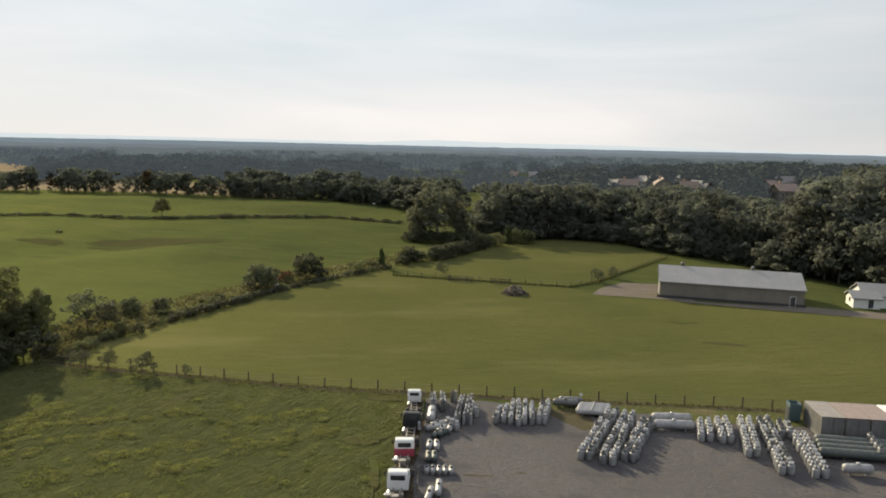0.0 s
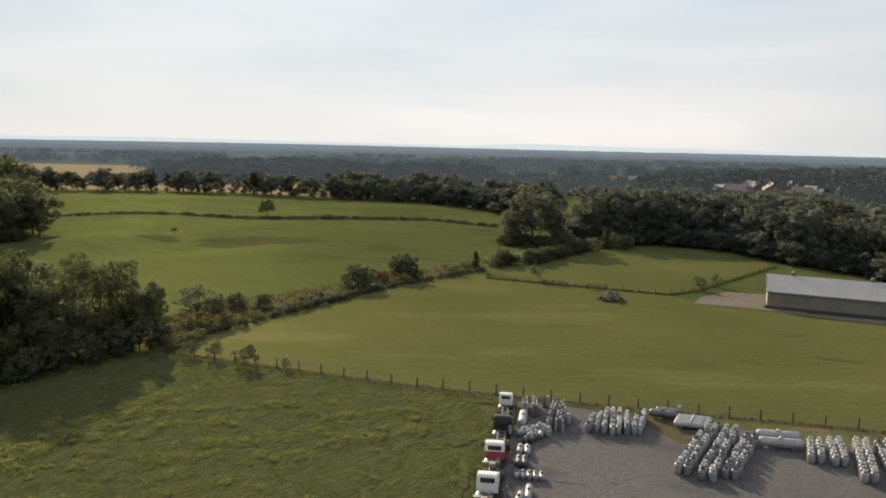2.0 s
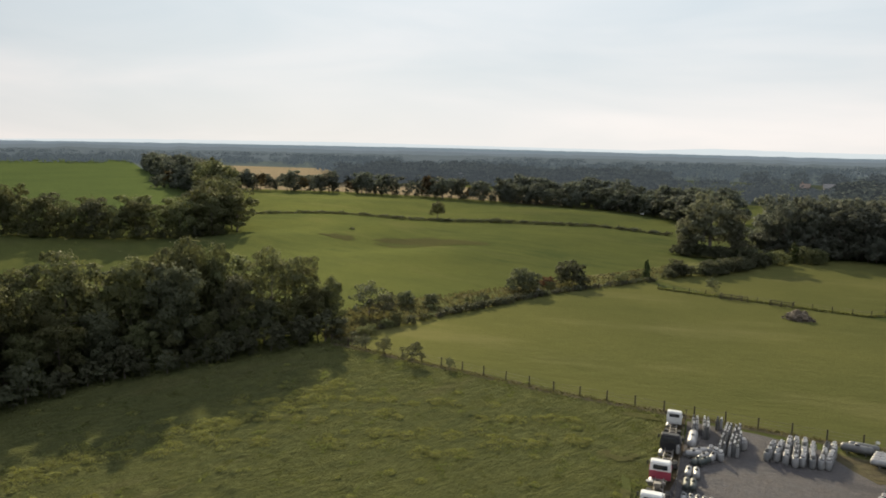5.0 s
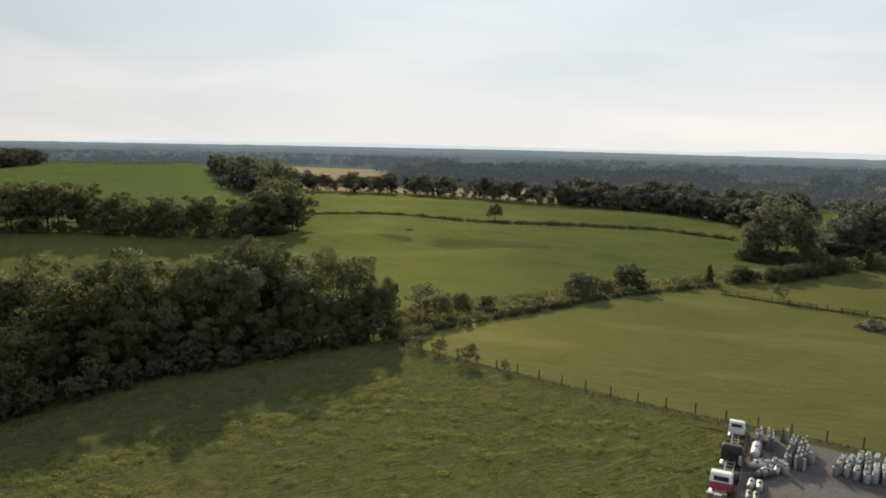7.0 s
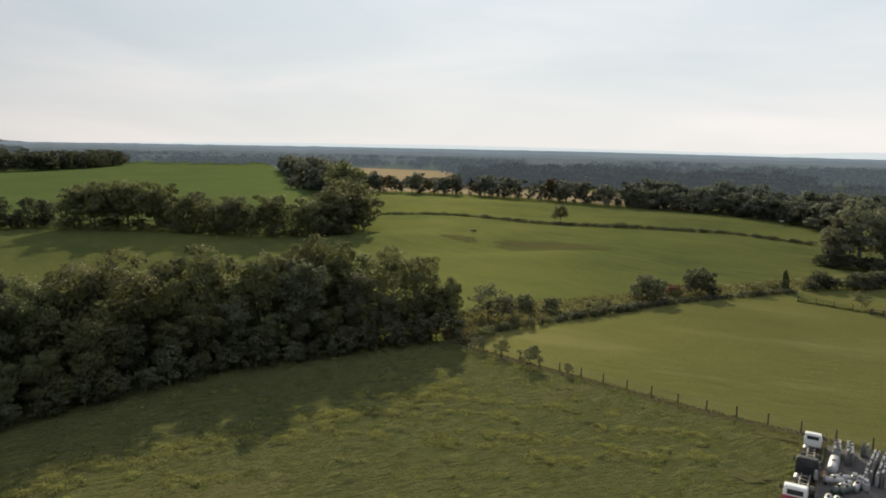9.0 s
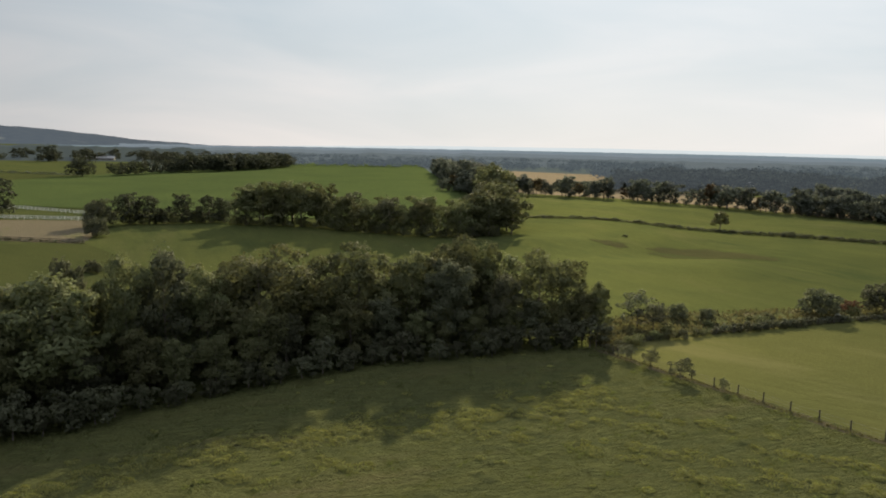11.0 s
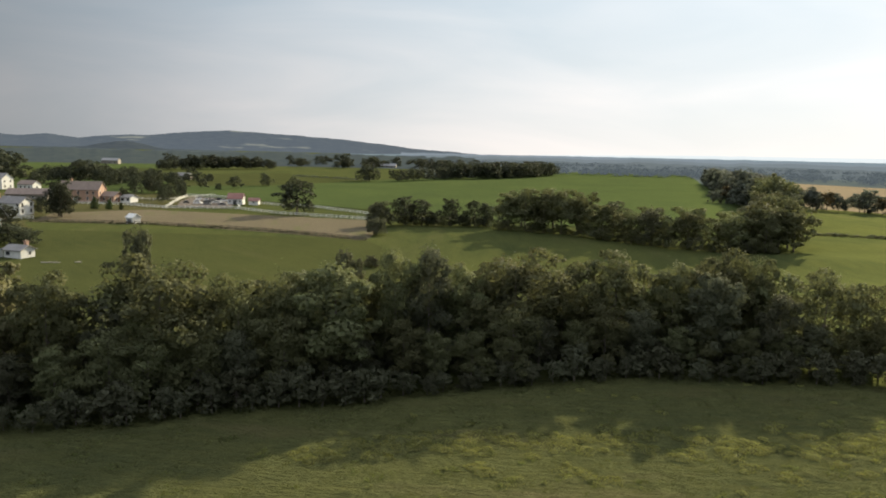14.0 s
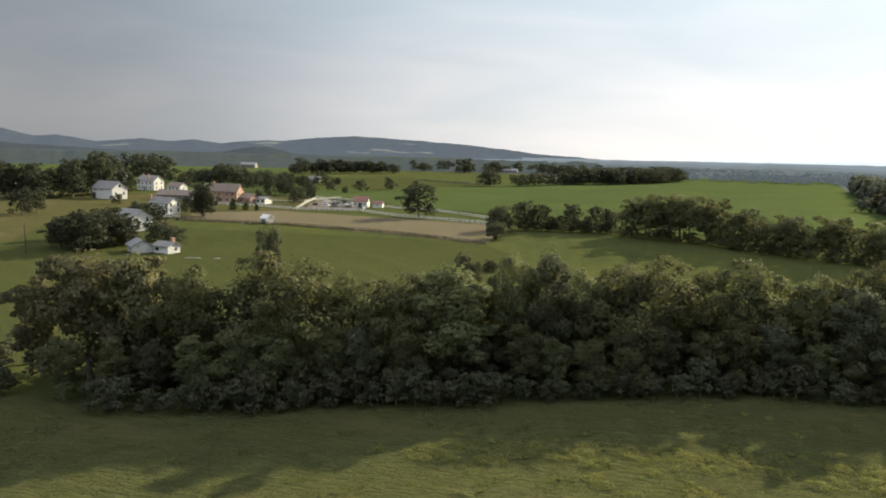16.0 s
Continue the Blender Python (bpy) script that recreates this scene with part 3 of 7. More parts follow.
worn_patch("pasture_wear_2", -7.0, 85.2, 2.2, 0.8, -8, M_SWALE, "bare brown patch in the pasture grass", 0.13)
worn_patch("pasture_wear_3", -6.3, 64.5, 0.5, 3.6, 6, M_SWALE, "bare brown streak beside the trucks", 0.13)
patch("crop_field", [(-330, 122), (-292, 150), (-262, 162), (-238, 184), (-203, 207), (-188, 224), (-228, 270), (-275, 325), (-345, 395), (-420, 450), (-600, 610), (-905, 890), (-1000, 760), (-816, 468), (-708, 338), (-640, 240), (-640, 60), (-700, -160), (-560, -120), (-450, 40), (-385, 85)], M_CROP, 0.3, "bright green crop field")
patch("farm_lawn", [(-478, -150), (-475, -60), (-458, 48), (-362, 52), (-340, -18), (-306, -27), (-262, -20), (-240, -62), (-250, -150)], M_LAWN, 0.03, "dry olive lawn about the farm", "lawn")
patch("riding_arena", [(-305, -26), (-340, -20), (-352, 18), (-286, 103), (-262, 98), (-240, 88), (-228, 80), (-288, 16)], M_SAND, 0.06, "pale sandy riding arena", "arena")


# ---- trees ----
def leaf_cloud(rnd, lobes, count, size, lift=0.25, bent=False):
    """Leaf sprays on and within the lobes (centre, radii) of a crown; none deep inside another lobe."""
    cs = np.array([c for c, r in lobes])
    rs = np.array([r for c, r in lobes])
    wgt = (rs[:, 0] * rs[:, 2]) ** 1.0
    pick = rnd.choice(len(lobes), size=int(count * 1.5), p=wgt / wgt.sum())
    d = rnd.normal(size=(len(pick), 3))
    d /= np.linalg.norm(d, axis=1)[:, None]
    d[:, 2] = np.where(rnd.random(len(pick)) < lift, np.abs(d[:, 2]), d[:, 2])
    rad = 1.0 - 0.35 * rnd.random(len(pick)) ** 2.2 + 0.14 * rnd.normal(size=len(pick))
    p = cs[pick] + d * rs[pick] * rad[:, None]
    deep = np.zeros(len(pick), bool)
    for c, r in lobes:
        deep |= (((p - c) / r) ** 2).sum(1) < 0.42
    keep = np.flatnonzero(~deep)[:count]
    p, d = p[keep], d[keep]
    nrm = d + 0.38 * rnd.normal(size=d.shape)
    nrm[:, 2] += 0.35
    nrm /= np.linalg.norm(nrm, axis=1)[:, None]
    a = np.cross(nrm, rnd.normal(size=nrm.shape))
    a /= np.linalg.norm(a, axis=1)[:, None] + 1e-9
    b = np.cross(nrm, a)
    s = size * (0.5 + rnd.random((len(p), 1)))
    w = s * (0.45 + 0.35 * rnd.random((len(p), 1)))
    droop = nrm * s * 0.25
    q = np.stack([p - a * s * 0.5 - droop, p - b * w * 0.5, p + a * s * 0.5 - droop * 0.6, p + b * w * 0.5], 1)
    soft = d + 0.22 * rnd.normal(size=d.shape) + np.array((0, 0, 0.25))
    return (q, soft / np.linalg.norm(soft, axis=1)[:, None]) if bent else q


def crown_lobes(rnd, h, r, low, count, sprigs=4):
    """Uneven flattened boughs round a rounded crown from height low to h, each with smaller sprigs on its outside."""
    mid, half = (low + h) / 2, (h - low) / 2
    lobes = [((0, 0, mid), (0.55 * r, 0.55 * r, 0.75 * half))]
    lean = rnd.uniform(0, 2 * math.pi)
    for k in range(count):
        a = 2 * math.pi * (k * 0.382 + 0.15 * rnd.random())
        v = -0.85 + 1.7 * (k + 0.5) / count
        ring = math.sqrt(max(0.08, 1 - v * abs(v) * (0.85 if v > 0 else 0.35)))
        q = r * (0.20 + 0.24 * rnd.random())
        reach = r * (0.48 + 0.40 * rnd.random()) * ring * (1 + 0.16 * math.cos(a - lean))
        c = (reach * math.cos(a), reach * math.sin(a), mid + v * half * (0.74 + 0.22 * rnd.random()))
        s = (q * rnd.uniform(0.85, 1.25), q * rnd.uniform(0.85, 1.25), q * rnd.uniform(0.5, 0.85))
        lobes.append((c, s))
        for _ in range(sprigs):
            d = rnd.normal(size=3) + np.array((0.8 * math.cos(a), 0.8 * math.sin(a), 0.6))
            d /= np.linalg.norm(d)
            w = q * (0.22 + 0.3 * rnd.random())
            lobes.append((tuple(np.array(c) + d * np.array(s) * rnd.uniform(0.85, 1.15)), (w * 1.1, w * 1.1, w * 0.7)))
    return [(np.array(c), np.array(s)) for c, s in lobes]


def tree_meshes(seed, h, r, low, count, size, mat, lobes=13, limbs=6, trunk_r=0.24, split=False):
    rnd = np.random.default_rng(seed)
    lb = crown_lobes(rnd, h, r, low, lobes)
    leaves, bent = leaf_cloud(rnd, lb, count, size, bent=True)
    crown = quads("crown", leaves, mat, bent)
    fork = (0.15 * rnd.normal(), 0.15 * rnd.normal(), max(low * 0.9, h * 0.28))
    runs = [((0, 0, -0.3), fork, trunk_r * 1.25, trunk_r * 0.8), (fork, (0, 0, h * 0.75), trunk_r * 0.75, trunk_r * 0.15)]
    for c, s in lb[1:1 + 5 * limbs:5]:
        f = 0.2 + 0.5 * rnd.random()
        runs.append(((fork[0] * (1 - f), fork[1] * (1 - f), fork[2] + f * 0.3 * h), tuple(c), trunk_r * 0.42, trunk_r * 0.1))
    if split:
        return (tubes("trunk", runs[:2], M_BARK, 6), crown) + tuple(tubes("branch", [q], M_BARK, 6) for q in runs[2:])
    return tubes("trunk", runs, M_BARK, 6), crown


# kinds: (seed, height, radius, lowest leaves, sprays, spray size)
NEAR = [tree_meshes(10 + k, 15.0, 4.4 + 0.6 * (k % 3), 0.5 + 0.8 * (k % 2), 9000, 0.38, M_LEAF, lobes=15 + k % 4) for k in range(6)]
NEAR_DARK = [tree_meshes(30 + k, 15.0, 4.4 + 0.4 * k, 0.6, 9000, 0.38, M_LEAF_DARK, lobes=16) for k in range(2)]
OLIVE = [tree_meshes(36 + k, 15.0, 4.6, 1.5, 7500, 0.44, M_LEAF_OLIVE, lobes=12) for k in range(2)]
UNDER = [tree_meshes(40 + k, 5.0, 2.3, 0.3, 900, 0.42, M_LEAF_DARK, lobes=9, limbs=3, trunk_r=0.08) for k in range(3)]
MIDDLE = [tree_meshes(50 + k, 15.0, 5.2 + 0.6 * (k % 2), 0.6, 2600, 0.68, M_LEAF_DARK if k == 3 else M_LEAF, lobes=14) for k in range(5)]
STEMMED = [tree_meshes(250 + k, 15.0, 5.2, 1.8, 3200, 0.66, M_LEAF, lobes=14, limbs=8, trunk_r=0.3) for k in range(3)]
EASTERN = [tree_meshes(55 + k, 15.0, 5.2 + 0.6 * (k % 2), 0.0, 2600, 0.72, M_LEAF_EAST, lobes=14) for k in range(5)]
GREAT = [tree_meshes(160 + k, 15.0, 5.4, 2.5, 4200, 0.56, M_LEAF_GREAT, lobes=16, trunk_r=0.4) for k in range(2)]
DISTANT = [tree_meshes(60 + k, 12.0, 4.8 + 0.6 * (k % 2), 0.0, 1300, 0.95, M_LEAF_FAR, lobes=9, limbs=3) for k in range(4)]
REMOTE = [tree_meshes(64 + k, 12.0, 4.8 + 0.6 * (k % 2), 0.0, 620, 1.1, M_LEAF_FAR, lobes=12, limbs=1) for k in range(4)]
SUBURBAN = [tree_meshes(264 + k, 12.0, 4.8 + 0.6 * (k % 2), 0.0, 420, 1.3, M_LEAF_HAZE, lobes=12, limbs=1) for k in range(4)]
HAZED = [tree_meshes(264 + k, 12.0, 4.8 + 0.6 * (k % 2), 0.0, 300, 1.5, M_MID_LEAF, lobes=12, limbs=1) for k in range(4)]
SHADE = [tree_meshes(272 + k, 15.0, 5.2 + 0.5 * (k % 2), 0.0, 2600, 0.72, M_LEAF_DEEP, lobes=24, limbs=4, trunk_r=0.3) for k in range(4)]
DEEP = [tree_meshes(278 + k, 12.0, 4.8 + 0.6 * (k % 2), 0.0, 620, 1.1, M_LEAF_DEEP, lobes=12, limbs=1) for k in range(4)]
HEDGE = [tree_meshes(186 + k, 4.5, 2.5, 0.0, 520, 0.55, M_LEAF_DARK, lobes=10, limbs=1, trunk_r=0.06) for k in range(2)]
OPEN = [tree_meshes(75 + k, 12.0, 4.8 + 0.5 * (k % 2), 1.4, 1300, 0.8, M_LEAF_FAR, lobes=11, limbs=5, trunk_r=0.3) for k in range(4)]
RUSTY = [tree_meshes(70 + k, 12.0, 4.0, 1.6, 1000, 0.95, M_LEAF_RUST, lobes=9, limbs=3) for k in range(2)]
SHRUB = [tree_meshes(80 + k, 4.0, 2.3, 0.0, 1500, 0.34, M_LEAF_DARK if k == 1 else M_LEAF, lobes=18, limbs=2, trunk_r=0.06) for k in range(3)]
BUSH = [tree_meshes(86 + k, 4.5, 2.5, 0.0, 3200, 0.33, M_LEAF_DARK, lobes=26, limbs=2, trunk_r=0.08) for k in range(2)]
RUST_BUSH = tree_meshes(89, 4.0, 2.3, 0.0, 1300, 0.34, M_LEAF_RED, lobes=10, limbs=2, trunk_r=0.06)
SPARSE = [tree_meshes(90 + k, 5.0, 2.2, 0.8, 1500, 0.27, M_LEAF_DARK, lobes=13, limbs=7, trunk_r=0.07, split=True) for k in range(2)]


def cedar_meshes(seed, h, r, count, size):
    rnd = np.random.default_rng(seed)
    lobes = []
    for k in range(9):
        f = k / 8
        rr = r * (1 - f) ** 0.55 * (0.75 + 0.25 * f) + 0.1 * r
        lobes.append((np.array((0.12 * r * rnd.normal(), 0.12 * r * rnd.normal(), 0.3 + f * (h - 0.9))), np.array((rr, rr, h * 0.13))))
    return tubes("trunk", [((0, 0, -0.2), (0, 0, h * 0.9), 0.14, 0.03)], M_BARK), quads("crown", leaf_cloud(rnd, lobes, count, size), M_CEDAR)


CEDAR = [cedar_meshes(95 + k, 8.0, 2.4 - 0.5 * k, 1500, 0.5) for k in range(2)]
place_rnd = random.Random(7)


def plant(kind, x, y, h, name="tree", label="leafy green deciduous tree", category="tree", group="", base=None, wide=1.0):
    """One tree of the given kind, standing on the ground, h metres tall."""
    trunk, crown, *limbs = kind
    top = max(c[2] for c in crown_box(crown))
    s = h / (base or top)
    at = Matrix.Translation((x, y, ground_z(x, y))) @ Matrix.Rotation(place_rnd.uniform(0, 6.28), 4, "Z") @ Matrix.Diagonal((s * wide, s * wide, s, 1))
    ob = thing(name, label, category, at, group)
    part("trunk", trunk, None, ob)
    part("crown", crown, None, ob)
    for limb in limbs:
        part("branch", limb, None, ob)
    return ob


BOXES = {}


def crown_box(me):
    if me.name not in BOXES:
        co = np.empty(3 * len(me.vertices), np.float32)
        me.vertices.foreach_get("co", co)
        co = co.reshape(-1, 3)
        BOXES[me.name] = (tuple(co.min(0)), (*co.max(0)[:2], float(np.percentile(co[:, 2], 99.4))))
    return BOXES[me.name]


def grove(name, label, spots):
    """Far trees too many to count, joined: spots of (kind, x, y, height, width)."""
    out = []
    for kind, x, y, h, w in spots:
        me = kind[1]
        co = np.empty(3 * len(me.vertices), np.float32)
        me.vertices.foreach_get("co", co)
        co = co.reshape(-1, 4, 3)
        k = h / crown_box(me)[1][2]
        a = place_rnd.uniform(0, 6.28)
        turn = np.array(((math.cos(a), math.sin(a), 0), (-math.sin(a), math.cos(a), 0), (0, 0, 1)))
        out.append(co @ turn * np.array((k * w, k * w, k)) + np.array((x, y, ground_z(x, y))))
    return tagged(new(name, quads(name, np.concatenate(out), spots[0][0][1].materials[0])), label, "woods", kind="stuff")


def polar(yaw, d):
    return -d * math.sin(radians(yaw)), d * math.cos(radians(yaw))


def along(line, step, jitter=0.0):
    """Points every step metres along a broken line."""
    out, left = [], 0.0
    for a, b in zip(line, line[1:]):
        d = math.dist(a, b)
        s = left
        while s < d:
            out.append((a[0] + (b[0] - a[0]) * s / d + place_rnd.uniform(-jitter, jitter), a[1] + (b[1] - a[1]) * s / d + place_rnd.uniform(-jitter, jitter)))
            s += step
        left = s - d
    return out


# the belt of wood beside the near pasture
EDGE = [(-58, 100), (-63, 92), (-68, 79), (-74, 68), (-77, 57), (-77.5, 50), (-79, 40), (-80, 26), (-83, 12), (-83, 2), (-84, -7), (-87, -15), (-89, -20)]
# the crowns that stand out: x, y, height, spread
TALL = [(-59.9, 102.3, 9.7, 2.5), (-65.9, 103.1, 12.5, 3.3), (-67.7, 96.4, 14.8, 4.7), (-67.9, 87.0, 11.3, 3.0), (-75.0, 90.5, 15.6, 3.0), (-76.8, 85.0, 16.7, 4.6), (-71.9, 78.3, 14.1, 4.0), (-78.2, 76.8, 14.6, 4.0),
        (-82.2, 69.3, 16.2, 5.2), (-84.5, 61.5, 14.5, 4.0), (-85.2, 53.5, 16.6, 6.4), (-87.6, 41.1, 16.9, 3.6), (-87.2, 35.9, 17.0, 3.4), (-86.5, 46.5, 14.2, 3.6), (-91.6, 30.4, 16.6, 2.4), (-85.2, 27.0, 15.9, 6.0),
        (-87.6, 21.0, 14.8, 3.3), (-87.7, 15.4, 14.8, 3.6), (-91.1, 6.7, 16.8, 6.2), (-95.1, 4.4, 19.8, 2.0), (-92.6, -5.6, 15.0, 4.2), (-95.5, -11.8, 16.2, 4.6), (-97.6, -18.0, 16.2, 6.0), (-101.0, -24.3, 13.0, 3.6)]
for k, (x, y, h, r) in enumerate(TALL):
    plant(OLIVE[k % 2] if y < -9 else (NEAR + NEAR_DARK)[k * 5 % 8], x, y, h, label="tall leafy tree in a dense belt of wood", group="trees of the wood", wide=r / (0.34 * h))
for k, (x, y) in enumerate(along([(a - 2.4, b + 0.2) for a, b in EDGE], 5.0, 0.9)):
    plant((NEAR + NEAR_DARK)[(k * 3 + 1) % 8], x, y, place_rnd.uniform(6.5, 10.5), label="leafy tree at the front of a dense wood", group="trees of the wood", wide=0.95)
for k, (x, y) in enumerate(along([(a - 12.0, b + 3) for a, b in EDGE[1:-1]], 5.5, 1.5)):
    plant(MIDDLE[k % 5], x, y, place_rnd.uniform(11.5, 13.8), label="leafy tree inside a dense wood", group="trees of the wood")
for k, (x, y) in enumerate(along([(a + 1.0, b - 0.4) for a, b in EDGE[:-1]], 2.6, 0.8) + along([(a - 6.5, b + 1.5) for a, b in EDGE], 3.4, 1.2)):
    plant(UNDER[k % 3], x, y, place_rnd.uniform(2.6, 5.2), "shrub", "dark leafy undergrowth at the foot of the wood", "shrub", "undergrowth of the wood")

grove("inner_undergrowth", "dark undergrowth deep inside the wood", [(HEDGE[k % 2], x, y, place_rnd.uniform(3.5, 6.0), 1.1) for k, (x, y) in enumerate(along([(a - 10.0, b + 3) for a, b in EDGE[1:]], 2.2, 1.2) + along([(a - 15.5, b + 4) for a, b in EDGE[1:]], 2.4, 1.4))])
for x, y, h in ((-97, -29, 3.4), (-101, -31, 3.0), (-105, -30, 3.6), (-94, -27, 3.0), (-110, -34, 3.2), (-101, -24, 5.0), (-115, -30, 3.0)):
    plant(UNDER[int(h * 10) % 3], x, y, h, "shrub", "dark leafy scrub at the end of the wood", "shrub", "scrub at the wood's end", wide=1.3)

# the overgrown hedge between the hay field and the western pasture
for kind, x, y, h, w, name, label in (
    (BUSH[0], -39.5, 151.5, 5.2, 1.1, "bush", "dense dark round bush by the hedge"),
    (BUSH[1], -31.3, 164.1, 5.6, 1.15, "bush", "broad round leafy bush by the hedge"),
    (CEDAR[1], -15.8, 180.5, 5.0, 1.0, "cedar", "small dark upright cedar by the hedge"),
    (SPARSE[0], -60.0, 116.0, 6.2, 1.25, "tree", "small open-crowned tree among weeds"),
    (SPARSE[1], -56.4, 115.5, 4.8, 1.2, "tree", "small open-crowned tree among weeds"),
    (BUSH[0], -57.0, 126.2, 3.0, 0.9, "cedar", "little dark cedar among weeds"),
    (BUSH[1], -52.5, 128.4, 2.7, 1.0, "bush", "little dark bush among weeds"),
    (SPARSE[0], -40.6, 92.6, 3.2, 1.1, "sapling", "thin sapling beside the fence"),
    (SPARSE[1], -46.5, 95.2, 2.6, 1.0, "sapling", "thin sapling beside the fence"),
    (SPARSE[1], -50.5, 95.5, 2.4, 1.2, "sapling", "thin sapling beside the fence"),
    (SPARSE[0], -34.5, 92.2, 1.8, 0.8, "sapling", "thin sapling beside the fence"),
):
    plant(kind, x, y, h, name, label, "tree" if name in ("tree", "sapling", "cedar") else "bush", wide=w)
for kind, x, y, h, w, name, label in (
    (SHRUB[0], 16.5, 224.0, 4.2, 1.2, "bush", "pale leafy bush at the paddock corner"),
    (CEDAR[0], 21.2, 229.0, 6.0, 0.9, "cedar", "dark cedar at the paddock corner"),
    (SHRUB[0], 24.5, 231.0, 5.0, 1.2, "bush", "pale leafy bush at the paddock corner"),
    (SHRUB[2], 28.0, 232.0, 4.2, 1.2, "bush", "pale leafy bush at the paddock corner"),
    (SHRUB[2], -20.5, 172.5, 2.8, 1.0, "bush", "leafy bush in the hedge"),
    (SHRUB[0], -34.8, 157.0, 1.9, 1.0, "bush", "low leafy bush in the hedge"),
    (SPARSE[0], -0.2, 170.6, 3.6, 1.0, "sapling", "young round-headed tree beside the rails"),
    (SPARSE[1], 37.0, 166.5, 3.4, 1.0, "sapling", "young bare-stemmed tree beside the fence"),
    (SPARSE[0], 42.0, 172.0, 3.0, 1.0, "sapling", "young bare-stemmed tree beside the fence"),
    (STEMMED[0], -116.0, 289.0, 7.4, 1.15, "tree", "lone wide-crowned tree in the pasture"),
    (SHRUB[1], -88.5, 287.0, 2.2, 1.8, "bush", "dark low bush in a field hedge"),
    (SHRUB[1], -126.0, 229.5, 0.8, 2.2, "bush", "small dark bush in the open pasture"),
):
    plant(kind, x, y, h, name, label, "tree" if name in ("tree", "sapling", "cedar") else "bush", wide=w)
for k, (x, y) in enumerate(along([(-54.0, 98), (-53.8, 108), (-48.5, 119.5)], 2.4, 0.8)):
    plant(SHRUB[k % 3], x, y, place_rnd.uniform(0.9, 2.0), "bush", "scrubby bush in the weedy strip", "bush", "scrub of the strip")
for k, (x, y) in enumerate(along([(-47.8, 121.0), (-41.5, 135.0), (-33.5, 151.8), (-22, 168.5), (-13, 180.5)], 1.25, 0.4)):
    plant(HEDGE[k % 2], x, y, place_rnd.uniform(1.1, 1.7) if 122 < y < 150 else place_rnd.uniform(0.7, 1.4), "hedge_bush", "low dark bush of the field hedge", "hedge", "field hedge", wide=1.35)
for k in range(15):
    a = place_rnd.random()
    b = place_rnd.uniform(0.1, 0.9)
    x, y = -62 + 44 * a + 4 * b, 112 + 74 * a - 9 * b
    plant(SHRUB[k % 3], x + place_rnd.uniform(-3, 3), y + 5, place_rnd.uniform(0.5, 1.5), "weed_bush", "low tangle of weeds and brambles", "bush", "brambles", wide=1.5)

plant(RUST_BUSH, -35.4, 158.6, 2.6, "bush", "small red-brown bush by the hedge", "bush")
plant(RUST_BUSH, -38.0, 160.5, 1.3, "bush", "low red-brown bush by the hedge", "bush", wide=1.3)

# the hedge across the western pasture, and the trees behind it
for k, (x, y) in enumerate(along([(-192, 259), (-171, 268), (-127, 272), (-109, 279), (-89, 287), (-46, 296), (-17, 281)], 1.7, 0.35)):
    plant(HEDGE[k % 2], x, y, place_rnd.uniform(0.8, 1.7), "hedge_bush", "low dark bush of the pasture hedge", "hedge", "pasture hedge", wide=1.9)
for k, (x, y, h, w) in enumerate(((-2.0, 233.5, 19.0, 1.15), (-7.5, 235.0, 14.0, 0.95), (4.0, 234.0, 15.0, 0.95), (-9.0, 232.0, 8.0, 0.9), (6.0, 231.0, 8.5, 0.9))):
    plant(GREAT[k % 2], x, y, h, label="great spreading tree over the hedge corner", group="trees of the hedge corner", wide=w)

for k, (x, y) in enumerate(along([(-10.5, 186), (-8.5, 191), (-3, 193.5), (3.4, 202), (8.8, 212), (14, 224)], 2.7, 0.7)):
    plant(BUSH[k % 2], x, y, place_rnd.uniform(2.4, 4.4), "bush", "dark bush under a big tree", "bush", "bushes of the hedge corner", wide=1.15)
for k, (x, y) in enumerate(along([(-11, 231), (-2, 227.5), (6, 229), (12, 231)], 2.2, 0.6)):
    plant(BUSH[k % 2], x, y, place_rnd.uniform(2.8, 4.6), "shrub", "dark undergrowth below the corner trees", "shrub", "corner undergrowth", wide=1.15)

# the eastern woods
FRONT = [(12, 246), (27, 240), (42, 244), (63, 231), (71, 213), (86, 195), (92, 176)]
for row, (dx, dy, lo, hi) in enumerate(((2, 4, 12.5, 16.5), (7, 12, 15, 18.5))):
    for k, (x, y) in enumerate(along([(a + dx, b + dy) for a, b in FRONT], 7.0, 1.8)):
        plant(EASTERN[(k * 2 + row) % 5], x, y, place_rnd.uniform(lo, hi), label="tall tree of the eastern woods", group="eastern woods", wide=1.0 if row else 0.9)
inner = [(EASTERN[k % 5], x, y, place_rnd.uniform(13.5, 17.5), 1.0) for dx, dy in ((13, 22), (20, 34)) for k, (x, y) in enumerate(along([(a + dx, b + dy) for a, b in FRONT], 7.0, 1.8))]
grove("inner_woods", "crowded crowns inside the eastern woods", inner)
for k, (x, y) in enumerate(along([(a - 0.5, b) for a, b in FRONT], 3.0, 0.8)):
    plant(EASTERN[(k * 3) % 5], x, y, place_rnd.uniform(4.5, 8.5), "shrub", "dark leafy undergrowth of the eastern woods", "shrub", "eastern undergrowth", wide=1.25)
for k, (x, y) in enumerate(along([(92, 172), (97, 160), (104, 150), (118, 142)], 5.5, 1.5)):
    plant(EASTERN[k % 5], x + 4, y + 4, place_rnd.uniform(13, 19), label="tall tree behind the barn", group="eastern woods")
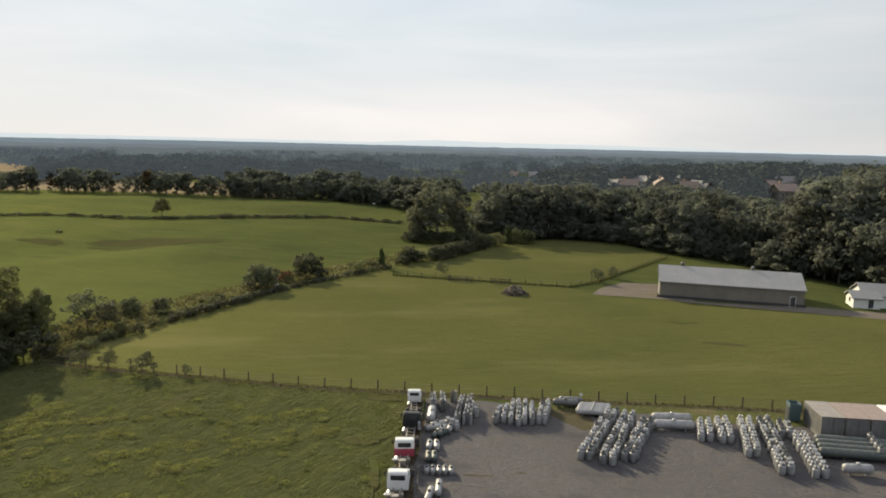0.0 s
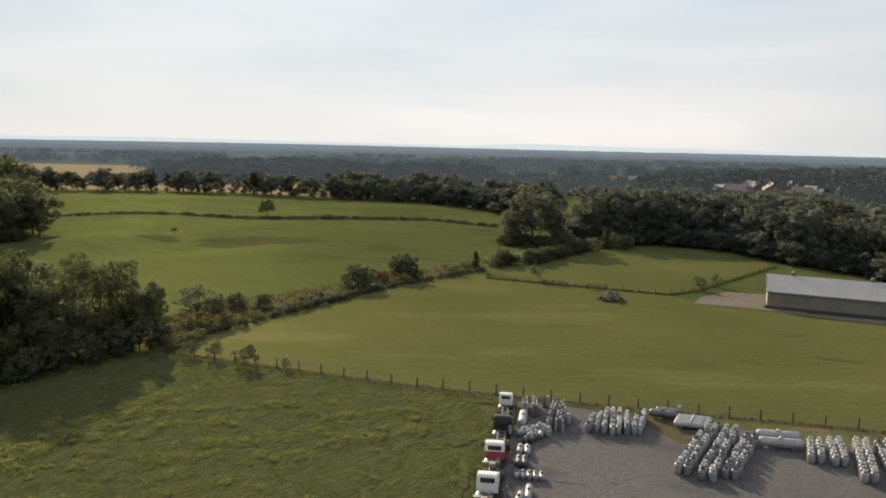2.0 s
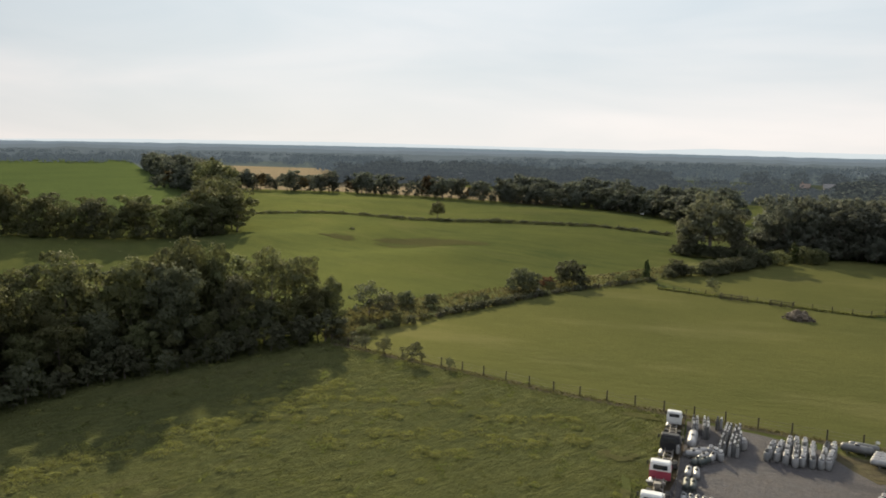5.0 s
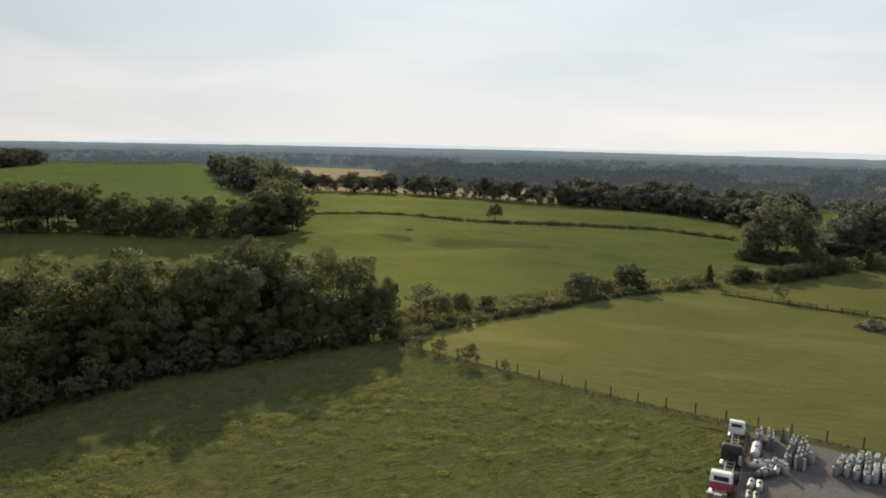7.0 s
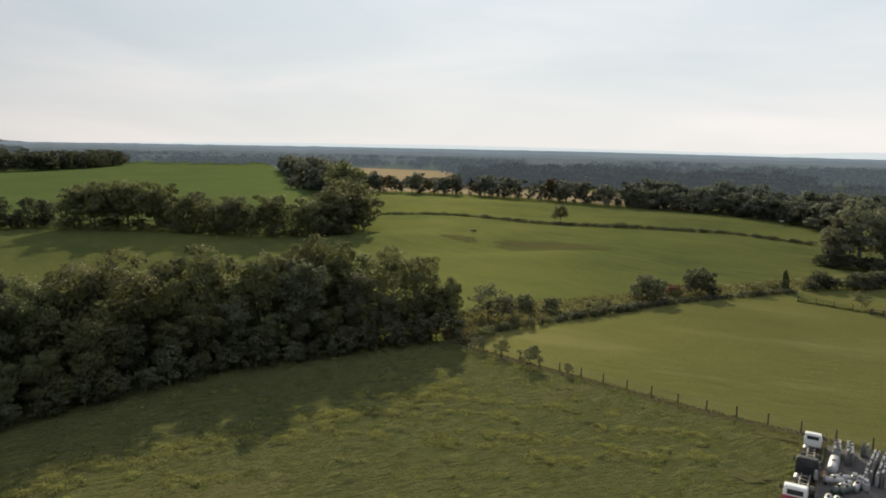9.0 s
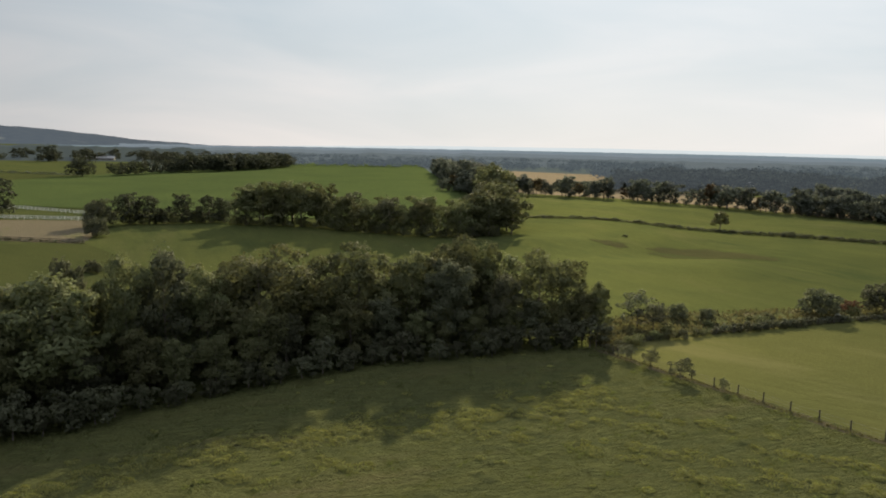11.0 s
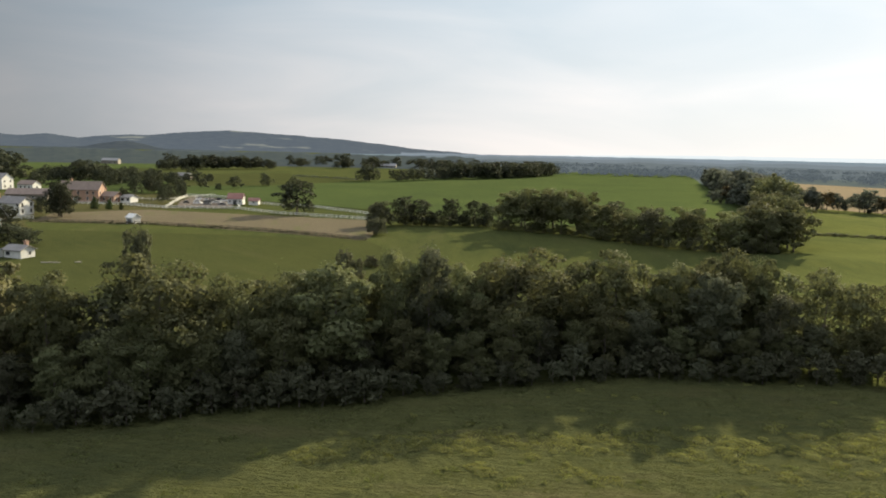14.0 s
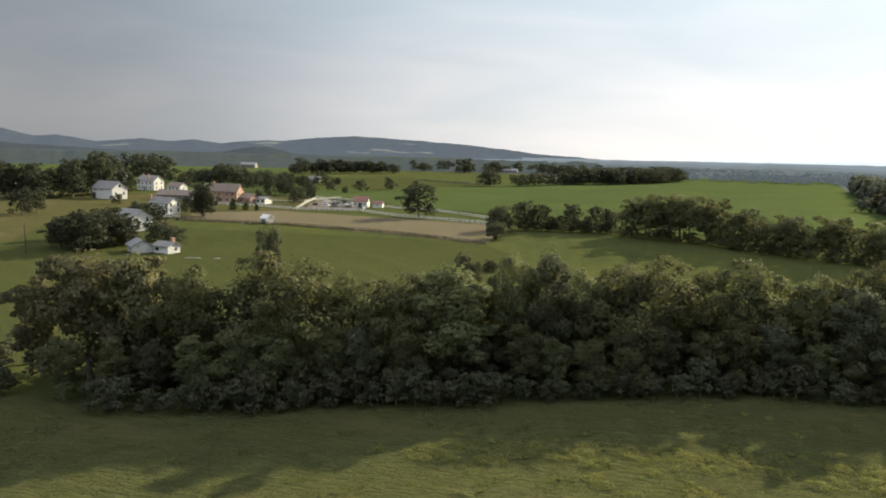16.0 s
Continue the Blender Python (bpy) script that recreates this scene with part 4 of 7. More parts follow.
for k, (x, y, h) in enumerate(((100, 178, 22), (107, 185, 25), (104, 171, 17.5), (112, 192, 26), (119, 200, 26), (112, 178, 23), (98, 187, 22), (126, 206, 26))):
    plant(EASTERN[k % 5], x, y, h, label="tall tree behind the barn", group="eastern woods", wide=1.0)
grove("right_rise_trees", "tall dark trees on the rise behind the barn", [(EASTERN[k % 5], *polar(-29.6 - 0.5 * (k % 9), 250 + 11 * (k % 7)), place_rnd.uniform(19, 24), 1.0) for k in range(18)])
for k, (x, y) in enumerate(along([(104, 178), (112, 166), (126, 156), (150, 150)], 7, 2)):
    plant(EASTERN[k % 5], x, y, place_rnd.uniform(17, 24), label="tall tree behind the barn", group="eastern woods")

# the tree line before the stubble field
LINE = [(-352, 372), (-300, 392), (-240, 414), (-171, 410), (-116, 398), (-82, 389), (-51, 381), (-22, 353), (-10, 330)]
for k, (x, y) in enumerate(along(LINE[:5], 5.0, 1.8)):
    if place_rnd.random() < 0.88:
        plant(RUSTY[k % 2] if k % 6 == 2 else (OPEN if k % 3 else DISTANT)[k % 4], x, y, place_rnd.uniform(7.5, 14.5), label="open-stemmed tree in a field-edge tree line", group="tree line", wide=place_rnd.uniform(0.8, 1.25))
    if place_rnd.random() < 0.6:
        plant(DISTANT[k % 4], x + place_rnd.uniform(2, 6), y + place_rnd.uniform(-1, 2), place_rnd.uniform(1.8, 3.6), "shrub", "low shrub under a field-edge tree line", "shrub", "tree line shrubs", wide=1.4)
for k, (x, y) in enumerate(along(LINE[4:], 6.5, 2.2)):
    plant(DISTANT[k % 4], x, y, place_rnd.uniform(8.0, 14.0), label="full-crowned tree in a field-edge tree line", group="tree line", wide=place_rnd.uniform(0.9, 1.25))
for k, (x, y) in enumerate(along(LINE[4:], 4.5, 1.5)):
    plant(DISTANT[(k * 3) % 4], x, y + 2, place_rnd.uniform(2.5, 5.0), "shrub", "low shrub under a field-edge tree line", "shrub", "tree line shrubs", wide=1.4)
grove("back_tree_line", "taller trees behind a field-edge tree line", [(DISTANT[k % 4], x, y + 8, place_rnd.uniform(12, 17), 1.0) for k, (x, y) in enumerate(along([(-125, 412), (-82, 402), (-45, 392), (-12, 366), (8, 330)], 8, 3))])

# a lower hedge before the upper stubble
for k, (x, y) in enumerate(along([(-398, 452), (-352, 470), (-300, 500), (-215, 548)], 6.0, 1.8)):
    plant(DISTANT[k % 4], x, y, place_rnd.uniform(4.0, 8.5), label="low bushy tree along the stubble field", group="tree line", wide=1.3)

# the western hedgerow wood and its single trees
for k, (x, y, h, w) in enumerate(((-243, 146, 14.6, 1.0), (-238.5, 151, 16.8, 1.05), (-233, 156.5, 16.2, 1.0), (-228, 161, 17.0, 1.05), (-224, 166, 15.0, 0.9), (-246, 154, 15.4, 1.0), (-238, 164, 16.4, 1.1), (-230, 172, 15.8, 1.0))):
    plant(STEMMED[k % 3], x, y, h, label="tall hedgerow tree with open stems", group="western hedgerow", wide=w)
for k, (x, y, h, w) in enumerate(((-219, 167, 11.2, 1.1), (-213.5, 169.5, 12.8, 1.0), (-207, 172, 10.4, 1.15), (-202, 175, 12.2, 1.05), (-196, 178.5, 13.0, 1.1), (-190.5, 180.5, 10.8, 1.1), (-185, 184.5, 12.4, 1.1), (-179, 188.5, 11.4, 1.15), (-173.5, 193, 13.2, 1.1), (-216, 177, 13.4, 1.1), (-203, 183, 12.6, 1.15), (-190, 190, 13.6, 1.15), (-180, 197, 13.0, 1.2))):
    plant(MIDDLE[(k * 2) % 5], x, y, h, label="bushy green hedgerow tree", group="western hedgerow", wide=w)
for k, (x, y, h) in enumerate(((-166, 201, 14.5), (-171, 206, 16.5), (-161, 208, 13.0), (-178, 210, 15.5), (-168, 214, 17.0))):
    plant(MIDDLE[k % 5], x, y, h, label="bushy green hedgerow tree", group="western hedgerow", wide=1.15)
for k, (x, y) in enumerate(along([(-172, 212), (-212, 260), (-262, 315), (-345, 392), (-420, 455), (-520, 548), (-600, 618)], 7.5, 3)):
    plant(MIDDLE[k % 5] if y < 330 else DISTANT[k % 4], x, y, place_rnd.uniform(14.5, 17.5) if y < 265 else place_rnd.uniform(17, 22.5) if y < 400 else place_rnd.uniform(14, 19), label="leafy hedgerow tree along the crop field", group="western hedgerow", wide=1.05)
for x, y, h, w in ((-266, 111, 11.5, 1.2), (-262, 116.5, 10.4, 1.15), (-258.5, 127.5, 11.2, 0.95), (-256.5, 138, 10.6, 1.15), (-253.5, 143, 9.6, 1.05), (-261, 122, 5.2, 1.4), (-257, 133, 5.6, 1.4)):
    plant(SHADE[int(h) % 4], x, y, h, label="round dark hedgerow tree at the pasture edge", group="western hedgerow", wide=w)
for k, (x, y) in enumerate(along([(-243, 142), (-236, 150), (-227, 160), (-218, 166), (-206, 171), (-194, 177), (-182, 183), (-171, 191), (-160, 202)], 3.0, 1.0)):
    plant(SHRUB[k % 3], x, y, place_rnd.uniform(2.0, 5.5), "shrub", "leafy shrub at the foot of the hedgerow", "shrub", "hedgerow shrubs", wide=1.0)
for k, (x, y) in enumerate(along([(-265, 110), (-258, 127), (-253, 143)], 3.0, 1.0)):
    plant(SHRUB[k % 3], x, y, place_rnd.uniform(2.5, 4.5), "shrub", "leafy shrub at the foot of the hedgerow", "shrub", "hedgerow shrubs", wide=1.0)
plant(BUSH[0], -262, 98.0, 10.0, "tree", "dense dark tree at the arena corner", "tree", wide=0.8)
plant(BUSH[1], -240, 89.0, 6.0, "bush", "dense dark bush at the arena corner", "bush", wide=1.1)
plant(BUSH[0], -188.5, 69.0, 3.4, "bush", "small dark bush in the open pasture", "bush")
plant(SHADE[0], -318, 79, 16.2, label="spreading oak beside the white rail fence", wide=1.35)


# far woods, too many to count
def woodland(name, spots, lo, hi, count, size, mat, label):
    rnd = np.random.default_rng(len(spots))
    out = []
    for x, y in spots:
        h = rnd.uniform(lo, hi)
        r = h * rnd.uniform(0.48, 0.72)
        lobes = [(np.array((x, y, ground_z(x, y) + h * 0.52)), np.array((r, r, h * 0.45))), (np.array((x + r * 0.6 * rnd.normal(), y + r * 0.6 * rnd.normal(), h * 0.62)), np.array((r * 0.6, r * 0.6, h * 0.36)))]
        out.append(leaf_cloud(rnd, lobes, count, size))
    return tagged(new(name, quads(name, np.concatenate(out), mat)), label, "woods", kind="stuff")


wood_rnd = random.Random(21)


def scatter(yaw0, yaw1, d0, d1, count, gaps=0.45, open_at=()):
    """Spots in a fan of land, with glades where the noise is low."""
    out = []
    while len(out) < count:
        yw = wood_rnd.uniform(yaw0, yaw1)
        d = math.sqrt(wood_rnd.uniform(d0 * d0, d1 * d1))
        x, y = polar(yw, d)
        if noise.noise(Vector((x / 170, y / 170, 0.5))) > gaps - 0.5 - 0.0 and not any(math.hypot(x - a, y - b) < r for a, b, r in open_at):
            out.append((x, y))
    return out


def fan(name, yaw0, yaw1, d0, d1, mat, up, label):
    """A wide piece of far land between two distances."""
    k = 60
    vs = [(*polar(yaw0 + (yaw1 - yaw0) * i / k, d), 0) for i in range(k + 1) for d in np.geomspace(d0, d1, 14)]
    vs = [(x, y, ground_z(x, y) + up) for x, y, _ in vs]
    fs = [(i * 14 + j, (i + 1) * 14 + j, (i + 1) * 14 + j + 1, i * 14 + j + 1) for i in range(k) for j in range(13)]
    return tagged(new(name, mesh_from(name, vs, fs, mat, True)), label, "land", kind="structure")


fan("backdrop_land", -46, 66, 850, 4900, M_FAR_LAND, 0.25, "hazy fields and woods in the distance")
fan("woodland_floor", -46, 14, 470, 850, M_FLOOR, 0.25, "dark land under far woods")
fan("valley_floor", 14, 66, 780, 850, M_FLOOR, 0.25, "dark land under far woods")
HOMES = tuple((*polar(a, b - q), 7.5) for a, b in ((-13.2, 415), (-14.5, 412), (-15.7, 442), (-17.1, 415), (-18.3, 440), (-19.07, 385), (-19.9, 388), (-24.75, 390), (-25.85, 420), (-25.7, 375), (-27.7, 390), (-28.4, 385), (-29.2, 390), (-26.9, 312), (-31.3, 306), (-5.6, 645), (-7.2, 655), (-8.6, 660), (-9.9, 680), (-11.4, 625)) for q in (0, 10, 20))
VALLEY_HOMES = tuple((*polar(a, b - q), 11.0) for a, b in ((20.4, 640), (17.7, 650), (16.6, 655)) for q in (0, 13))
def before_homes(x, y):
    """Whether a spot lies in the open strip on the near side of a house."""
    return any(math.hypot(x - a * q, y - b * q) < 10 for a, b, _ in HOMES[::3] for q in (0.95, 0.92, 0.89, 0.86, 0.83, 0.80, 0.77))


# these groves glow faintly in place of haze
grove("middle_woods", "hazy broken woods beyond the suburb", [(HAZED[k % 4], x, y, place_rnd.uniform(4.5, 7.0) if before_homes(x, y) else place_rnd.uniform(9.5, 16), 1.25) for k, (x, y) in enumerate(scatter(-40, 12, 470, 800, 620, 0.36, HOMES))])
grove("valley_woods", "hazy full-crowned woods behind the field tree line", [(HAZED[k % 4], x, y, place_rnd.uniform(10, 17), 1.15) for k, (x, y) in enumerate(scatter(5, 30, 560, 700, 210, 0.28, ((-480, 640, 150), (-400, 560, 90)) + VALLEY_HOMES) + scatter(6, 27, 700, 830, 110, 0.3))])
grove("east_woods", "hazy dark green woods round the suburb", [(SUBURBAN[k % 4], x, y, place_rnd.uniform(4.5, 7.5) if before_homes(x, y) else place_rnd.uniform(10, 15.5), 1.3) for k, (x, y) in enumerate(scatter(-42, -8, 285, 480, 430, 0.12, HOMES))])
woodland("outer_woods", scatter(-42, 40, 800, 1500, 1900, 0.46, ((*polar(36.2, 850), 80), (*polar(36.4, 960), 75))) + scatter(40, 64, 1020, 1500, 500, 0.4), 7, 15, 64, 2.2, M_FAR_LEAF, "hazy broken woods towards the horizon")
grove("western_copse", "dark copse beyond the crop field", [(DEEP[k % 4], x + place_rnd.uniform(-14, 4), y + place_rnd.uniform(-4, 10), place_rnd.uniform(12, 19), 1.15) for k, (x, y) in enumerate(along([(-668, 319), (-690, 390), (-735, 460), (-812, 548)], 5.0, 3.0) + along([(-700, 330), (-725, 400), (-775, 480), (-850, 560)], 7.0, 5.0))])
grove("far_copse", "scattered dark trees beyond the western fields", [(DEEP[k % 4], *polar(yw, dd), place_rnd.uniform(10, 17), 1.25) for k, (yw, dd) in enumerate((place_rnd.uniform(58, 77), place_rnd.uniform(1020, 1260)) for q in range(70))])
grove("far_hedgerow_wood", "dark hedgerow wood behind the farm fields", [(DEEP[k % 4], x, y, place_rnd.uniform(12, 19), 1.3) for k, (x, y) in enumerate(along([(-882, 60), (-900, 110), (-925, 150), (-950, 200)], 7.5, 4.0))])
patch("rise_field", [(-872, -250), (-858, -80), (-900, 20), (-940, 70), (-1190, 92), (-1260, -120), (-1290, -345)], M_CROP, 0.35, "green field on the rise behind the farm")
patch("olive_strip", [(-546, 38), (-543, 103), (-632, 224), (-722, 176), (-800, 190), (-752, 70), (-640, 60)], M_MEADOW, 0.45, "olive meadow strip before the far hedge")
grove("strip_hedge", "low dark hedge along a far meadow", [(REMOTE[k % 4], x, y, place_rnd.uniform(1.6, 2.8), 1.6) for k, (x, y) in enumerate(along([(-722, 174), (-675, 198), (-630, 223)], 4.0, 0.6))])


def ridge(name, yaw0, yaw1, dist, heights, mat, label, rough=1.0):
    """A far ridge standing as a rounded bank: heights (yaw, metres) along it."""
    ys = [a for a, _ in heights]
    hs = [b for _, b in heights]
    k = 260
    vs, fs = [], []
    for i in range(k + 1):
        yw = yaw0 + (yaw1 - yaw0) * i / k
        h = float(np.interp(yw, ys, hs)) + rough * (3.0 * noise.noise(Vector((yw * 0.9, 3, 0))) + 2.0 * noise.noise(Vector((yw * 5, 9, 0))))
        for dd, f in ((-900 if dist > 4000 else -500, 0.0), (-350, 0.55), (-120, 0.9), (0, 1.0), (80, 0.9)):
            x, y = polar(yw, dist + dd)
            vs.append((x, y, max(h, 1.0) * f - (1.0 if f == 0 else 0)))
    for i in range(k):
        for j in range(4):
            a = i * 5 + j
            fs.append((a, a + 5, a + 6, a + 1))
    return tagged(new(name, mesh_from(name, vs, fs, mat, True)), label, "hills", kind="structure")


def rolling(yaw0, yaw1, mean, swing, seed):
    return [(yaw0 + (yaw1 - yaw0) * i / 40, mean + swing * noise.noise(Vector((i * 0.55, seed, 0)))) for i in range(41)]


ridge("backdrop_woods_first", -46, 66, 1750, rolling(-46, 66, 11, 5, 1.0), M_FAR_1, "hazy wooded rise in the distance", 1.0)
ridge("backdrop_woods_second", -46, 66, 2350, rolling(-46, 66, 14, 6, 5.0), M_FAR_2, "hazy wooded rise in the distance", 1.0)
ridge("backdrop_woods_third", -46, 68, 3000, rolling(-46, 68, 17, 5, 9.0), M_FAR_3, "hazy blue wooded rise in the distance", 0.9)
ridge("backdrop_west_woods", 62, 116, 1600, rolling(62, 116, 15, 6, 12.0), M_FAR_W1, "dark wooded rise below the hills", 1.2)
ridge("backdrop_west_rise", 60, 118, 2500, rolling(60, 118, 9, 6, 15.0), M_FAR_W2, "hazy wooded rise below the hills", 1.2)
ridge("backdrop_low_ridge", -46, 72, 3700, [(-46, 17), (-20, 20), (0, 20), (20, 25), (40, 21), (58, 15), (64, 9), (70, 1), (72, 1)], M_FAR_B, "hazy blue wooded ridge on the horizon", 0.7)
ridge("backdrop_far_ridge", -46, 70, 4650, [(-46, 24), (-30, 24), (-12, 44), (-6, 46), (1, 56), (6, 36), (30, 46), (45, 36), (54, 20), (60, 6), (64, 1), (70, 1)], M_FAR_C, "far mountains paled by haze", 0.6)
ridge("backdrop_near_hills", 84, 122, 3900, [(84, 0), (85.6, 1), (86.5, 8), (87.4, 25), (88.4, 34), (89.3, 35), (90.3, 21), (91.3, 6), (92.5, 1), (99, 0), (104, 18), (110, 40), (122, 40)], M_FAR_HILL_NEAR, "dark wooded hill in the west, blue with haze", 1.2)
ridge("backdrop_hills", 60, 122, 4700, [(60, 0), (63.8, 20), (66.5, 32), (69.2, 56), (72.2, 80), (76.4, 101), (79.3, 112), (81.3, 120), (84.4, 102), (87, 78), (89.5, 72), (91.7, 50), (93.6, 70), (95.4, 56), (97.3, 68), (100.3, 43), (102.8, 75), (104.2, 65), (106.2, 104), (112, 130), (122, 120)], M_FAR_HILL, "wooded hills in the west, blue with haze", 1.2)


# ---- grass and weeds of the near pasture ----
def tufts(name, spots, lo, hi, wide, mat, label, blades=3, seed=1, spread=0.16):
    """Upright bent blades of grass, too many to count."""
    rnd = np.random.default_rng(seed)
    p = np.repeat(np.asarray(spots, float), blades, 0)
    k = len(p)
    p = p + rnd.normal(size=p.shape) * spread
    a = rnd.uniform(0, 2 * np.pi, k)
    h = rnd.uniform(lo, hi, k)
    side = np.stack([np.cos(a), np.sin(a), 0 * a], 1) * (wide * rnd.uniform(0.6, 1.4, k))[:, None] / 2
    lean = np.stack([rnd.normal(size=k) * 0.35, rnd.normal(size=k) * 0.35, np.ones(k)], 1) * h[:, None]
    base = np.concatenate([p, np.full((k, 1), 0.05)], 1)
    q = np.stack([base - side, base + side, base + lean + side * 0.45, base + lean - side * 0.45], 1)
    return tagged(new(name, quads(name, q, mat)), label, "grass", kind="stuff")


grass_rnd = np.random.default_rng(11)
gp = np.stack([grass_rnd.uniform(-84, -2.5, 90000), grass_rnd.uniform(-30, 97, 90000)], 1)
gp = gp[(gp[:, 1] < 97 - 0.17 * (gp[:, 0] + 57)) & (np.hypot(gp[:, 0], gp[:, 1]) > 54) & (gp[:, 0] > -78 - 0.1 * (60 - gp[:, 1]))]
gp = gp[(gp[:, 0] < -5.5) | (grass_rnd.random(len(gp)) < 0.3)]
lump = np.array([noise.noise(Vector((x * 0.42 + y * 0.1, y * 0.25, 0))) + 0.6 * noise.noise(Vector((x * 1.3, y * 1.1, 4))) for x, y in gp])
tufts("pasture_grass", gp[lump > 0.0], 0.04, 0.11, 0.16, M_GRASS, "short tufted green pasture grass", 3, 2)
tufts("tall_grass", gp[lump > 0.5], 0.08, 0.22, 0.2, M_GRASS, "taller lumps of pasture grass", 4, 3)
edge = np.array([(x, y) for x, y in along([(-57, 97.0), (-47, 95.1), (-37, 93.0), (-20, 89.4), (-2, 87.6), (14, 86.2), (38, 84.4), (78, 79.8)], 0.15, 0.3)])
tufts("fence_grass", edge, 0.08, 0.26, 0.16, M_DRYWEED, "uncut grass along the wire fence", 3, 4)
edge2 = np.array([(x, y) for x, y in along([(-12, 169.6), (0, 166.2), (29, 159.2), (36, 165), (66, 206)], 0.08, 0.4)])
tufts("paddock_edge_grass", edge2, 0.2, 0.5, 0.22, M_GRASS, "uncut grass along the paddock fence", 3, 5)
strip = []
strip_rnd = random.Random(9)
for k in range(1900):
    f, g = strip_rnd.random(), strip_rnd.random()
    x0, y0 = np.interp(f, (0, 0.2, 0.45, 0.7, 1), (-54, -53.7, -47.5, -33, -13)), np.interp(f, (0, 0.2, 0.45, 0.7, 1), (98, 108, 121.6, 152.6, 181))
    x1, y1 = np.interp(f, (0, 0.2, 0.45, 0.7, 1), (-60, -66, -61, -44, -10)), np.interp(f, (0, 0.2, 0.45, 0.7, 1), (99, 118, 130, 155, 210))
    strip.append((x0 + (x1 - x0) * g, y0 + (y1 - y0) * g))
tufts("strip_weeds", np.array(strip), 0.15, 0.6, 0.34, M_DRYWEED, "tall dry weeds in the overgrown strip", 3, 6, 0.3)


def weeds(name, clumps, label, seed):
    rnd = np.random.default_rng(seed)
    out = []
    for x, y, r, h in clumps:
        lobes = [(np.array((x, y, 0.12 + h * 0.25)), np.array((r * 1.5, r * 1.5, h * 0.6))), (np.array((x + r * rnd.normal() * 0.6, y + r * rnd.normal() * 0.6, 0.14 + h * 0.5)), np.array((r * 0.7, r * 0.7, h * 0.5)))]
        q = leaf_cloud(rnd, lobes, int(80 + 170 * r), 0.15, 0.95)
        out.append(q[q[:, :, 2].min(1) > -0.05])
    return tagged(new(name, quads(name, np.concatenate(out), M_WEEDLEAF)), label, "weeds", kind="stuff")


weed_rnd = random.Random(31)
band = []
for x, y in along([(-67, 18), (-65, 27), (-61, 38), (-56, 51), (-50, 63), (-47, 73), (-45, 80)], 0.42, 0.0):
    w = weed_rnd.gauss(0, 1.7)
    band.append((x + 0.9 * w + weed_rnd.uniform(-0.8, 0.8), y - 0.4 * w, weed_rnd.uniform(0.3, 0.9), weed_rnd.uniform(0.15, 0.4)))
for cx, cy in ((-39.5, 76), (-35.2, 72.4), (-26, 70), (-18.4, 71), (-13.5, 74), (-25.3, 65.5), (-36.4, 63), (-30, 79), (-22, 77), (-17, 79.5), (-43, 67), (-46, 59), (-52, 42), (-57, 33), (-33, 67)):
    for k in range(8):
        w = weed_rnd.gauss(0, 1.7)
        band.append((cx + w, cy + 0.35 * w + weed_rnd.gauss(0, 0.5), weed_rnd.uniform(0.3, 0.8), weed_rnd.uniform(0.1, 0.28)))
weeds("bright_weeds", band, "bright yellow-green weeds in bands across the pasture", 8)
single = [(weed_rnd.uniform(-75, -6), weed_rnd.uniform(10, 88), weed_rnd.uniform(0.15, 0.45), weed_rnd.uniform(0.1, 0.3)) for k in range(90)]
weeds("scattered_weeds", [c for c in single if math.hypot(c[0], c[1]) > 55 and c[1] < 86 and c[0] > -74 - 0.1 * (60 - c[1])], "scattered green weeds in the pasture", 9)


# ---- materials of made things ----
M_POST = surface("weathered_post", (0.055, 0.047, 0.038), (0.085, 0.072, 0.058), 3, 0.95, bump=0.4, spec=0.1)
M_WIRE = surface("fence_wire", (0.10, 0.09, 0.08), (0.14, 0.13, 0.12), 5, 0.9, 0.0, bump=0, spec=0.1)
M_WHITE = surface("white_paint", (0.52, 0.52, 0.50), (0.60, 0.60, 0.58), 0.8, 0.65, bump=0.05, stain=(0.55, 0.53, 0.48))
# paler copy of the tank white, painting the highlights on the collars
M_COLLAR = surface("lit_collar_paint", (0.52, 0.52, 0.53), (0.64, 0.64, 0.65), 1.2, 0.4, bump=0)
M_TANK = surface("white_tank_paint", (0.175, 0.175, 0.18), (0.285, 0.285, 0.29), 1.2, 0.42, 0.0, bump=0.05, stain=(0.15, 0.13, 0.115))
M_TANK_GREY = surface("grey_tank_paint", (0.12, 0.124, 0.128), (0.19, 0.194, 0.198), 1.2, 0.45, 0.0, bump=0.08, stain=(0.10, 0.085, 0.075))
M_TANK_DARK = surface("dark_tank_paint", (0.07, 0.072, 0.075), (0.11, 0.112, 0.115), 1.2, 0.5, 0.0, bump=0.08, stain=(0.1, 0.08, 0.06))
M_TANK_GREEN = surface("green_tank_paint", (0.036, 0.046, 0.044), (0.05, 0.06, 0.057), 0.8, 0.6, 0.0, bump=0.08, stain=(0.12, 0.10, 0.07))
M_DARK = surface("black_parts", (0.02, 0.02, 0.022), (0.035, 0.035, 0.037), 3, 0.6, bump=0.1)
M_STEEL = surface("dull_steel", (0.26, 0.26, 0.27), (0.36, 0.36, 0.37), 2, 0.45, 0.6, bump=0.1, stain=(0.2, 0.14, 0.1))
M_FRAME = surface("chassis_steel", (0.15, 0.14, 0.13), (0.23, 0.21, 0.19), 2, 0.6, 0.3, bump=0.1)
M_RUBBER = surface("tyre_rubber", (0.018, 0.018, 0.018), (0.03, 0.03, 0.03), 4, 0.85, bump=0.2)
